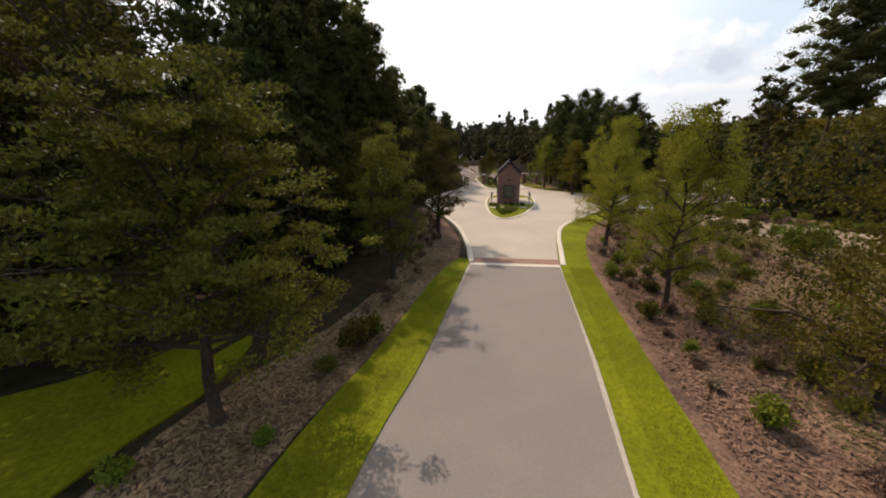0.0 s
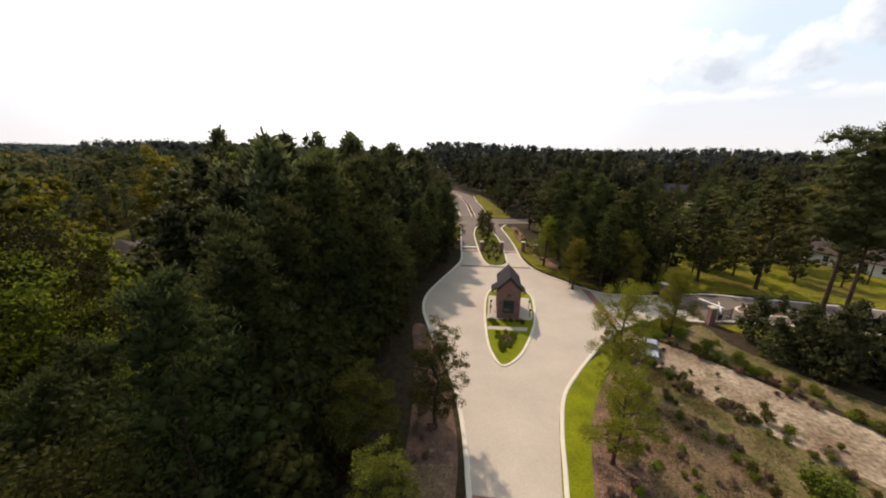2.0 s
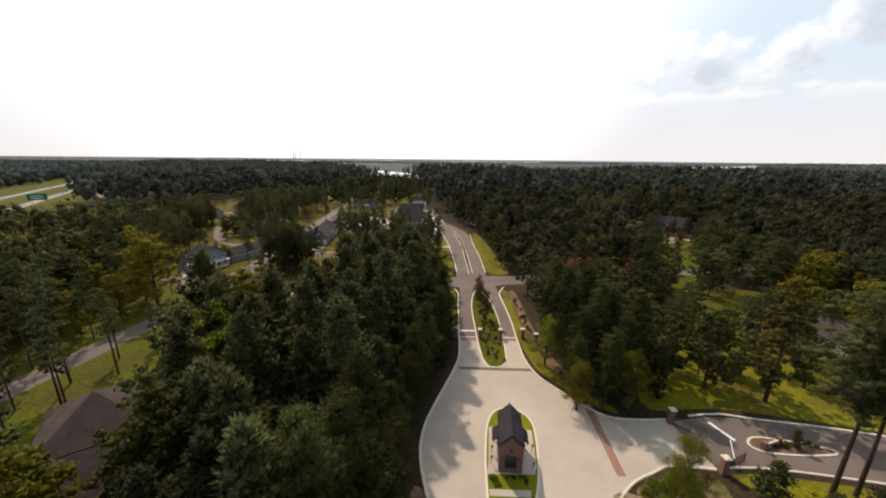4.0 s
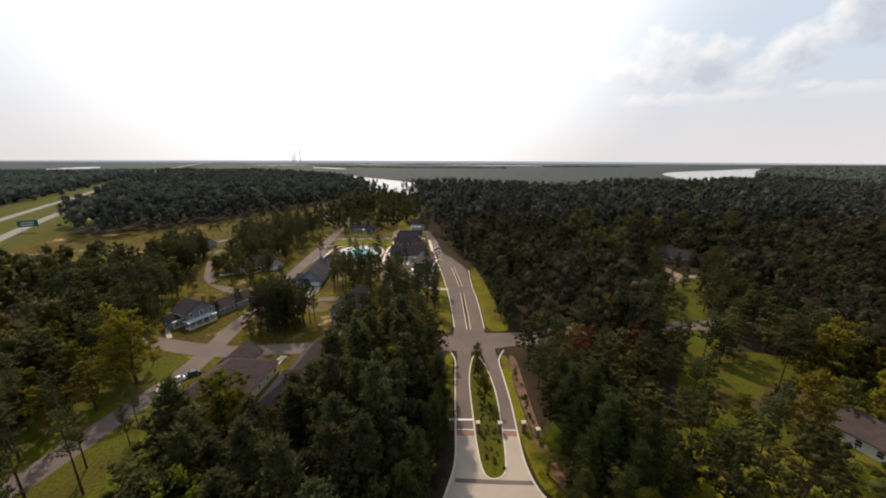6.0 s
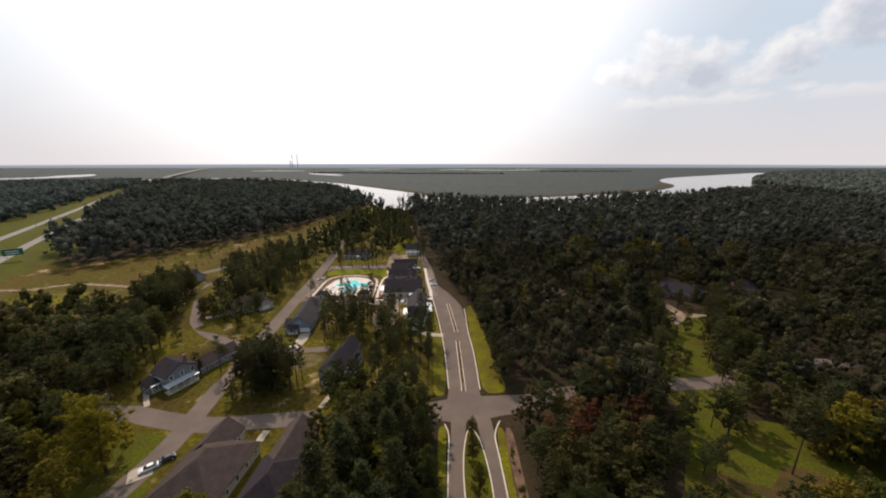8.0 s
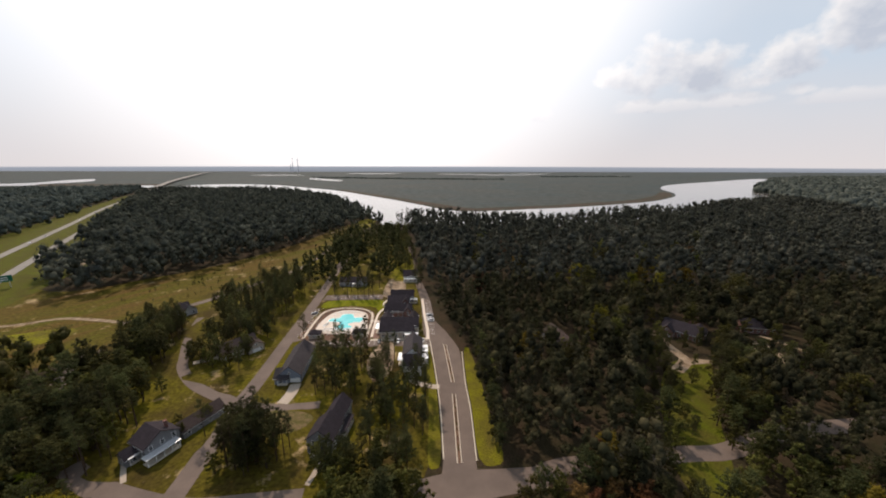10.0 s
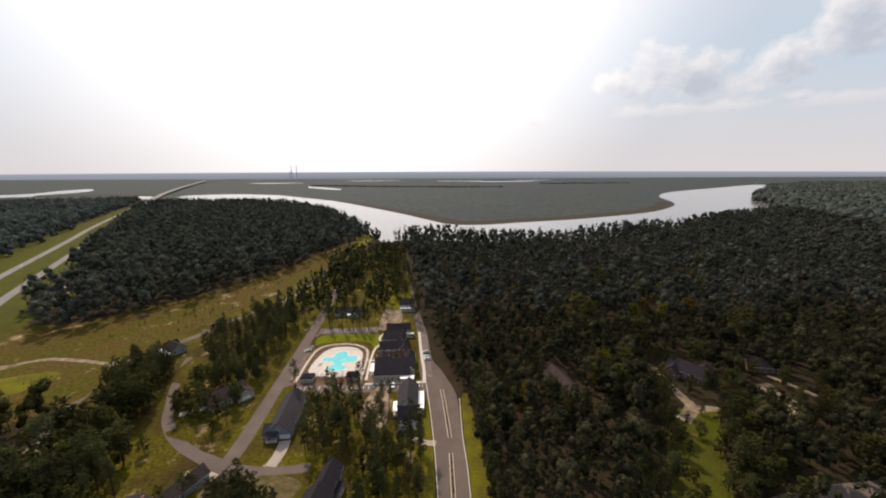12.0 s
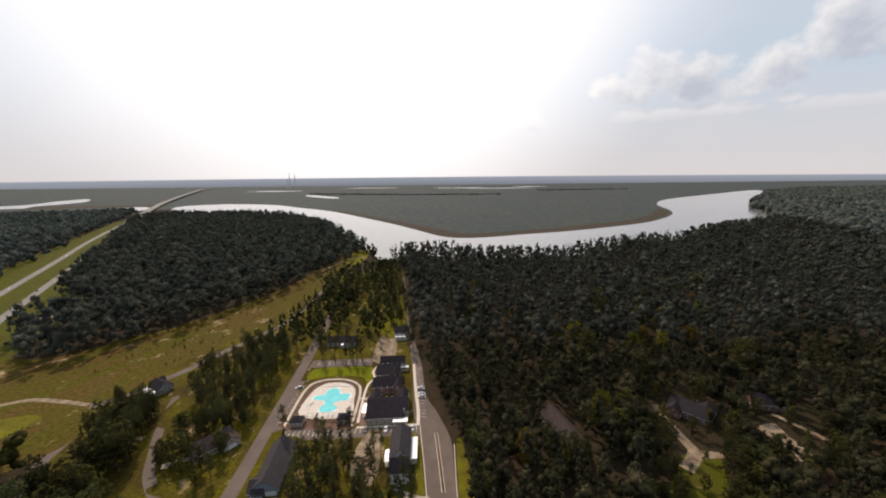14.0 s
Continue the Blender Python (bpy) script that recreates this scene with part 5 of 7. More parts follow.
for x, y, k, sc in ((47, 77, far_pine, 0.5), (52, 82, far_wood, 0.6), (57, 80.5, far_pine, 0.6), (50, 87, far_wood, 0.65), (62, 86, bright_tree, 0.6), (66, 80, far_wood, 0.55), (72, 87, far_pine, 0.65), (80, 92, slim_pine, 0.8), (84, 85, far_wood, 0.55), (60, 92, far_pine, 0.65), (76, 97, bright_tree, 0.6), (88, 99, far_wood, 0.6), (102, 97, wood_tree, 0.65), (68, 98, far_wood, 0.6), (92, 76, far_pine, 0.6), (76, 76, far_wood, 0.55), (122.5, 118, gold_tree, 1.1), (106, 80, wood_tree, 0.7), (43, 74, young_pine, 0.9), (118, 189, far_wood, 0.45), (124, 194, slim_pine, 0.5), (108, 168, far_wood, 0.4), (128, 190, far_wood, 0.5), (104, 158, far_pine, 0.45), (140, 205, far_wood, 0.35), (66, 110, far_pine, 0.6), (72, 120, far_pine, 0.65)):
    k.place(x, y, sc)
scatter([far_pine, far_wood, far_pine], [(50, 84), (60, 98), (70, 120), (84, 146), (88, 140), (80, 124), (70, 110), (62, 92)], 6.5, 51, (0.42, 0.6), [], 30)
scatter([far_wood, far_pine, wood_tree], [(106, 116), (106, 136), (114, 146), (136, 140), (140, 104), (128, 88), (114, 92), (120, 106)], 7.5, 52, (0.6, 0.9), [], 40)
scatter([far_wood, far_pine], [(72, 142), (82, 158), (94, 180), (112, 206), (124, 226), (132, 248), (139, 246), (136, 226), (124, 206), (104, 182), (94, 165), (86, 150)], 6.5, 53, (0.45, 0.64), [], 60)
scatter([far_wood, wood_tree, far_pine], [(114, 150), (124, 166), (138, 184), (154, 206), (160, 214), (164, 226), (182, 240), (178, 222), (170, 200), (150, 172), (130, 158)], 6.5, 54, (0.5, 0.8), [], 50)
scatter([far_wood, wood_tree, far_pine], [(164, 196), (172, 214), (176, 204), (190, 200), (200, 204), (212, 218), (220, 226), (208, 200), (186, 188)], 6, 55, (0.5, 0.75), [], 24)
scatter([far_wood, wood_tree, far_pine], [(66, 200), (66, 246), (72, 246), (72, 212), (82, 208), (88, 214), (88, 200)], 6, 56, (0.5, 0.8), [], 24)
for k in range(13):
    f = k / 12
    (far_pine, far_wood, slim_pine)[k % 3].place(89 + 40 * f + random.uniform(-2.5, 2.5), 150 + 62 * f + random.uniform(-3, 3), random.uniform(0.5, 0.72))
for k in range(12):
    f = k / 11
    (far_wood, far_pine)[k % 2].place(113 + 34 * f + random.uniform(-2, 3.5), 153 + 48 * f + random.uniform(-3, 3), random.uniform(0.6, 0.85))
for x, y, k, sc in ((146, 222, far_wood, 0.55), (152, 219, far_pine, 0.5), (159, 215, far_wood, 0.6), (150, 226, far_wood, 0.4), (160, 228, far_wood, 0.6), (150, 246, far_pine, 0.6), (168, 248, wood_tree, 0.8), (192, 234, far_wood, 0.6), (203, 226, wood_tree, 0.55), (200, 214, far_wood, 0.5), (146, 252, far_wood, 0.7)):
    k.place(x, y, sc)
EAST_EDGE = [(28.5, 96), (42, 104), (66, 114), (76, 140), (60, 142), (44, 136), (30, 132)]
scatter([far_pine, far_wood, far_pine, rust_tree], EAST_EDGE, 7.0, 9, (0.62, 0.9), [OPEN_LAWN], 55)

# stands of slim pines between the western houses
PLOTS = [rect(-72, 100, -26, 133), rect(-110, 150, -84, 190), rect(-44, 148, -22, 180), rect(-72, 188, -52, 228), rect(-14, 196, 3, 234), rect(-118, 208, -88, 242), rect(-77, 232, -30, 300), rect(-31, 232, 4, 306), rect(-78, 322, -48, 342), rect(-28, 336, -6, 356), rect(-176, 268, -156, 296), [(-93, 60), (-84, 60), (-80, 120), (-70, 150), (-75, 240), (-78, 440), (-96, 440), (-87, 300), (-86, 240), (-82, 180), (-86, 130)],
         [(-120, 145), (-90, 133), (-36, 130), (-36, 142), (-90, 145), (-118, 155)], [(-78, 176), (-44, 176), (-44, 184), (-78, 185)], [(-80, 176), (-80, 190), (-110, 200), (-134, 232), (-146, 270), (-158, 270), (-142, 232), (-124, 205), (-104, 190)], [(4, 90), (30, 90), (30, 230), (8, 300), (-6, 300), (2, 230)]]
scatter([slim_pine], [(-70, 232), (-66, 190), (-30, 180), (-20, 150), (3, 148), (2, 224), (-28, 226), (-48, 222)], 6.6, 12, (0.7, 0.95), [*PLOTS, rect(-66, 142, -45, 178), rect(-30, 196, -22, 230)], 62)
scatter([slim_pine], [(-95, 440), (-92, 300), (-96, 240), (-116, 238), (-132, 262), (-128, 300), (-140, 350), (-132, 440), (-128, 520), (-96, 560), (-40, 560), (-34, 440), (-36, 356), (-40, 302), (-76, 304), (-84, 440)], 8.4, 13, (0.85, 1.08), [*PLOTS, rect(-150, 330, 0, 570)], 130)
scatter([slim_pine], [(-8, 310), (-2, 310), (-20, 450), (-34, 540), (-40, 440), (-30, 356), (-16, 358)], 8, 14, (0.8, 1.05), PLOTS, 40)
for cx, cy, r, n in ((-60, 152, 7, 15), (-64, 160, 5, 7), (-50, 154, 4, 4), (-158, 248, 10, 14), (-148, 236, 7, 7), (-120, 166, 9, 10), (-132, 172, 9, 10), (-104, 236, 8, 8), (-116, 150, 8, 8)):
    for k in range(n):
        w = k * 2.4
        slim_pine.place(cx + r * math.sqrt((k + 0.5) / n) * math.cos(w), cy + r * math.sqrt((k + 0.5) / n) * math.sin(w), random.uniform(0.7, 1.0))
for x, y, s in ((-118, 158, 0.8), (-128, 162, 0.85), (-138, 168, 0.9), (-146, 174, 0.8), (-154, 196, 0.8), (-142, 188, 0.75), (-130, 150, 0.9), (-146, 150, 0.9), (-160, 168, 0.9), (-96, 222, 0.8), (-100, 212, 0.7), (-150, 228, 0.85), (-160, 240, 0.8), (-34, 146, 0.7), (-28, 142, 0.75), (-22, 138, 0.7), (-14, 146, 0.65), (-6, 142, 0.6), (-30, 122, 0.8), (-22, 118, 0.8), (-16, 126, 0.9), (-8, 132, 0.8), (0, 126, 0.7), (-62, 150, 0.6), (-52, 148, 0.62)):
    far_wood.place(x, y, s)

scatter([far_wood, far_pine], [(-112, 146), (-118, 186), (-132, 200), (-150, 205), (-166, 196), (-160, 172), (-146, 150), (-134, 126), (-118, 132)], 7.5, 21, (0.7, 0.98), PLOTS, 52)
scatter([far_pine, far_wood], [(-176, 236), (-158, 226), (-146, 236), (-150, 258), (-164, 266), (-178, 256)], 6, 22, (0.55, 0.75), PLOTS, 40)
scatter([far_wood, far_pine], [(-124, 212), (-112, 206), (-100, 212), (-88, 218), (-88, 236), (-100, 250), (-116, 244), (-126, 228)], 6.5, 23, (0.5, 0.75), [rect(-110, 219, -88, 236)], 30)
for x, y, k, sc in ((-136, 154, far_pine, 0.95), (-128, 147, far_wood, 0.95), (-123, 135, far_wood, 0.85), (-114, 142, far_pine, 0.85), (-97, 129, slim_pine, 0.75), (-101, 127, far_wood, 0.6), (-106, 115, far_wood, 0.9), (-89, 127, slim_pine, 0.6), (-147, 169, far_pine, 0.95), (-140, 162, far_wood, 0.95), (-132, 164, far_pine, 0.9), (-124, 158, far_wood, 0.8), (-195, 194, far_wood, 0.9), (-191, 205, far_pine, 0.85), (-186, 196, far_wood, 0.9), (-108, 153, slim_pine, 0.6), (-146, 198, far_wood, 0.8), (-152, 192, far_pine, 0.85), (-121, 172, slim_pine, 0.75), (-129, 170, far_pine, 0.8), (-113, 170, slim_pine, 0.7), (-94, 167, far_wood, 0.4), (-90, 163, far_wood, 0.35), (-82, 163, slim_pine, 0.75), (-86, 172, far_wood, 0.45), (-118, 190, far_wood, 0.5), (-92, 206, far_pine, 0.6), (-97, 203, far_wood, 0.55), (-112, 236, slim_pine, 0.9), (-118, 230, far_pine, 0.8)):
    k.place(x, y, sc)
for k in range(16):
    (far_wood, far_pine)[k % 2].place(-146 + 2.7 * math.sqrt(k + 0.5) * math.cos(2.4 * k), 217 + 2.7 * math.sqrt(k + 0.5) * math.sin(2.4 * k), random.uniform(0.75, 0.95))
scatter([far_wood, far_pine], [(-70, 146), (-58, 144), (-50, 150), (-52, 160), (-64, 168), (-72, 160)], 5.2, 24, (0.5, 0.75), [], 18)
scatter([far_wood, far_pine, slim_pine], [(-30, 140), (-4, 140), (2, 132), (2, 150), (-14, 150), (-22, 152), (-28, 146)], 5.6, 25, (0.6, 0.85), [], 34)
scatter([far_wood], [(-28, 118), (-4, 128), (2, 128), (0, 138), (-26, 132)], 5.6, 26, (0.62, 0.85), [], 30)

scatter([far_wood, bright_tree, gold_tree, far_pine], [(-130, 96), (-96, 86), (-95, 124), (-104, 133), (-122, 138), (-132, 122)], 7, 27, (0.58, 0.8), [*PLOTS, STREET_SIDE], 36)

ROADWAYS = [[(-150, 330), (-136, 326), (-124, 360), (-112, 420), (-110, 480), (-132, 480), (-136, 400)], [(-70, 330), (-56, 330), (-52, 440), (-64, 440)], [(-18, 330), (-4, 330), (-12, 390), (-24, 520), (-38, 520), (-26, 400)], rect(-78, 322, -44, 346), rect(-30, 334, -4, 358)]
canopy("street_pines", [(-132, 332), (-2, 332), (-12, 400), (-26, 480), (-36, 556), (-96, 556), (-126, 500), (-130, 420)], 8.2, 9, 1.1, L_PINE, "stand of tall pines among the far houses", 111, (17, 24), 0.9, ROADWAYS, 10, 1.05, 0.72)
scatter([slim_pine, slim_pine, far_pine], [(-100, 300), (-92, 330), (-128, 330), (-146, 300), (-136, 262), (-118, 240), (-96, 240)], 8, 31, (0.7, 0.9), PLOTS, 60)
scatter([far_pine, far_wood], [(-26, 148), (2, 150), (2, 226), (-28, 228), (-48, 222), (-48, 190), (-30, 182)], 8.5, 32, (0.55, 0.8), [*PLOTS, rect(-60, 214, 4, 240)], 16)
for k in range(70):                                    # small self-sown pines in loose rows on the meadow
    f, r = random.random(), random.randrange(4)
    seedling_pine.place(float(np.interp(f, (0, 0.5, 1), (-190, -160, -140))) - 8 - 11 * r + random.uniform(-2, 2), float(np.interp(f, (0, 0.5, 1), (285, 350, 480))) + 5 * r + random.uniform(-4, 4), random.uniform(0.5, 1.1))

scatter([bright_tree, wood_tree, bright_tree, gold_tree], [(-84, 62), (-66, 78), (-40, 80), (-28, 92), (-40, 98), (-84, 96)], 8, 41, (0.6, 0.85), [VILLAGE, STREET_SIDE], 30)
for k in range(11):                                    # trees close to the street
    (far_pine, far_wood)[k % 2].place(29 + random.uniform(-0.8, 1.2), 152 + 7 * k, random.uniform(0.6, 0.85))

# woods beyond
GLADES = [OPEN_LAWN, [(74, 142), (84, 158), (96, 180), (114, 204), (126, 226), (138, 252), (166, 256), (176, 236), (162, 214), (154, 200), (138, 178), (124, 160), (116, 148), (112, 138)], [(164, 196), (176, 228), (200, 240), (218, 228), (206, 204), (186, 190)], rect(66, 200, 88, 246), [(40, 68), (66, 66), (100, 56), (132, 44), (134, 70), (120, 94), (114, 106), (110, 124), (100, 133), (112, 146), (124, 154), (260, 158), (260, 170), (128, 164), (124, 170), (132, 184), (142, 200), (150, 212), (160, 228), (166, 246), (146, 248), (138, 232), (128, 208), (112, 190), (102, 168), (94, 154), (80, 151), (80, 144), (90, 134), (74, 108), (50, 88), (40, 80)], rect(72, 208, 86, 246), [(184, 216), (204, 214), (204, 236), (184, 238)]]
NEAR_EAST = [(30, 134), (48, 138), (66, 116), (140, 60), (330, 60), (420, 300), (5, 300), (9, 263), (15, 246), (21.5, 226), (27, 190), (26.5, 150), (46, 146), (46, 138)]
canopy("east_woods", NEAR_EAST, 7.2, 21, 0.85, L_FOREST, "dense dark green mixed woods", 101, (14, 27), 0.72, GLADES, 11, 1.1, 0.55)
# L_MID and L_FAR woods carry distance haze in their leaf colour
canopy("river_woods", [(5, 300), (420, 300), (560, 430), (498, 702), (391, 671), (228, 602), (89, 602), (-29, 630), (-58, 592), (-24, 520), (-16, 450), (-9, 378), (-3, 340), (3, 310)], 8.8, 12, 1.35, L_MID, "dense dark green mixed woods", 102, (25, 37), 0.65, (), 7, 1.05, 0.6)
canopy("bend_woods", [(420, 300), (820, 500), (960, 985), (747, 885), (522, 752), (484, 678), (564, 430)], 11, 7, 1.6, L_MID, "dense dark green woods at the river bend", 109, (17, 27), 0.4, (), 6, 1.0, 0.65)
canopy("bank_thicket", [(-74, 578), (-30, 572), (14, 548), (30, 556), (-20, 596), (-70, 600)], 5, 8, 1.2, L_FOREST, "low thicket at the end of the street", 110, (7, 13), 0.2)
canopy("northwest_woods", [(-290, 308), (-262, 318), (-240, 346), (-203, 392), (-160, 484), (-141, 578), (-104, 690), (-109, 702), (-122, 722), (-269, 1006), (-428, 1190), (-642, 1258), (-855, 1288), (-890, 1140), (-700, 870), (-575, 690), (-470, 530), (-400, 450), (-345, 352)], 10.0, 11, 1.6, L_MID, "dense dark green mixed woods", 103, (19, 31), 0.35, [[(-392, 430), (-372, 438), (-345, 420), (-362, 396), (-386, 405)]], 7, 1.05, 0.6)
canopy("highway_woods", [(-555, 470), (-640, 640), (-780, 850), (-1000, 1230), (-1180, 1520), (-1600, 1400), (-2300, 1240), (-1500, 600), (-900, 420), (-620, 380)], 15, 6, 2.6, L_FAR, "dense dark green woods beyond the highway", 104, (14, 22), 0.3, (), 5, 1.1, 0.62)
canopy("west_woods", [(-120, 60), (-104, 72), (-104, 112), (-124, 138), (-150, 128), (-172, 176), (-180, 222), (-210, 205), (-262, 208), (-330, 240), (-330, 60), (-200, 40)], 8.2, 21, 0.9, L_BROAD, "dense green woods beside the lane", 105, (14, 23), 0.45, (), 10, 1.05, 0.55)
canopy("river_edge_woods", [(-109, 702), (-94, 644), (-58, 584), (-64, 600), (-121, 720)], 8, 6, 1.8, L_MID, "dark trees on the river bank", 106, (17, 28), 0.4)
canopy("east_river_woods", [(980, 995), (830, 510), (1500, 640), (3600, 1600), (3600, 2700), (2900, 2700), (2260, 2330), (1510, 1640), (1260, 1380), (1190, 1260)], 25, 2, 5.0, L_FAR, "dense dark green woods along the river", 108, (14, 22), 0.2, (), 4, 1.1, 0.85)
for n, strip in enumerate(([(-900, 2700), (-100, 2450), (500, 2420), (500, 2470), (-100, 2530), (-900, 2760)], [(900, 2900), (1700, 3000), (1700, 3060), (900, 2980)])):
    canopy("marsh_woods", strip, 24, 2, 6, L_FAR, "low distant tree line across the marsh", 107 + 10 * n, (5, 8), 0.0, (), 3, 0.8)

# single lighter crowns among the woods
for k in range(46):
    x, y = random.uniform(40, 330), random.uniform(150, 420)
    if x < 1.1 * y and not any(inside(x, y, h) for h in GLADES):
        random.choice([bright_tree, wood_tree, wood_tree, gold_tree, rust_tree]).place(x, y, random.uniform(1.05, 1.35))
for x, y, s in ((122, 318, 1.3), (168, 306, 1.3), (61, 141, 1.1), (116, 115, 1.0)):
    gold_tree.place(x, y, s)

# ---------- buildings ----------
def gable_wing(bm_wall, bm_roof, cx, cy, w, d, eave, rise, axis, over=0.5, base=0.0):
    """Walls with gable ends and two roof slabs; axis: the way the ridge runs."""
    x0, x1, y0, y1 = cx - w / 2, cx + w / 2, cy - d / 2, cy + d / 2
    if axis == "y":
        ends = [((x0, y0), (x1, y0), (cx, y0)), ((x0, y1), (x1, y1), (cx, y1))]
    else:
        ends = [((x0, y0), (x0, y1), (x0, cy)), ((x1, y0), (x1, y1), (x1, cy))]
    rows = []
    for a, b, c in ends:
        rows.append([bm_wall.verts.new((*a, base)), bm_wall.verts.new((*a, eave)), bm_wall.verts.new((*c, eave + rise - 0.12)), bm_wall.verts.new((*b, eave)), bm_wall.verts.new((*b, base))])
    bm_wall.faces.new(rows[0])
    bm_wall.faces.new(rows[1][::-1])
    for i in range(5):
        j = (i + 1) % 5
        bm_wall.faces.new((rows[0][i], rows[0][j], rows[1][j], rows[1][i]))
    half = (w if axis == "y" else d) / 2
    k = rise / half
    th = 0.22
    for side in (-1, 1):
        lo, hi = side * (half + over), 0.0
        zl, zh = eave - k * over, eave + rise
        v = []
        for e in (-1, 1):
            for o, z in ((lo, zl), (hi, zh), (hi, zh + th), (lo, zl + th)):
                if axis == "y":
                    v.append(bm_roof.verts.new((cx + o, cy + e * (d / 2 + over), z)))
                else:
                    v.append(bm_roof.verts.new((cx + e * (w / 2 + over), cy + o, z)))
        for f in ((0, 1, 2, 3), (7, 6, 5, 4), (0, 4, 5, 1), (1, 5, 6, 2), (2, 6, 7, 3), (3, 7, 4, 0)):
            bm_roof.faces.new([v[i] for i in f])


def hip_wing(bm_wall, bm_roof, cx, cy, w, d, eave, rise, over=0.5, base=0.0):
    box(bm_wall, cx - w / 2, cy - d / 2, base, cx + w / 2, cy + d / 2, eave)
    a, b = w / 2 + over, d / 2 + over
    r = min(a, b)
    ra, rb = max(a - r, 0.02), max(b - r, 0.02)
    low = [bm_roof.verts.new((cx + sx * a, cy + sy * b, eave - 0.15)) for sx, sy in ((-1, -1), (1, -1), (1, 1), (-1, 1))]
    rim = [bm_roof.verts.new((cx + sx * a, cy + sy * b, eave + 0.05)) for sx, sy in ((-1, -1), (1, -1), (1, 1), (-1, 1))]
    top = [bm_roof.verts.new((cx + sx * ra, cy + sy * rb, eave + rise)) for sx, sy in ((-1, -1), (1, -1), (1, 1), (-1, 1))]
    bm_roof.faces.new(low[::-1])
    bm_roof.faces.new(top)
    for i in range(4):
        j = (i + 1) % 4
        bm_roof.faces.new((low[i], low[j], rim[j], rim[i]))
        bm_roof.faces.new((rim[i], rim[j], top[j], top[i]))


def window_on(house, x, y, z, face, w=1.1, h=1.5, trim=None):
    """A framed window on the face of a wall: 'n', 's', 'e' or 'w'."""
    nx, ny = {"n": (0, 1), "s": (0, -1), "e": (1, 0), "w": (-1, 0)}[face]
    tx, ty = abs(ny), abs(nx)

    def slab(u0, u1, z0, z1, d0, d1):
        xs = sorted((x + tx * u0 + nx * d0, x + tx * u1 + nx * d1))
        ys = sorted((y + ty * u0 + ny * d0, y + ty * u1 + ny * d1))
        return (xs[0], ys[0], z0, xs[1], ys[1], z1)

    f = 0.12
    frame_bm = boxes(slab(-w / 2 - f, w / 2 + f, z - f, z, -0.02, 0.09), slab(-w / 2 - f, w / 2 + f, z + h, z + h + f, -0.02, 0.09), slab(-w / 2 - f, -w / 2, z, z + h, -0.02, 0.09), slab(w / 2, w / 2 + f, z, z + h, -0.02, 0.09), slab(-w / 2, w / 2, z + h / 2 - 0.03, z + h / 2 + 0.03, -0.02, 0.07))
    win = part("window", frame_bm, trim or M_WHITE, house)
    part("pane", boxes(slab(-w / 2, w / 2, z, z + h, -0.02, 0.04)), M_GLASS, win)
    return win


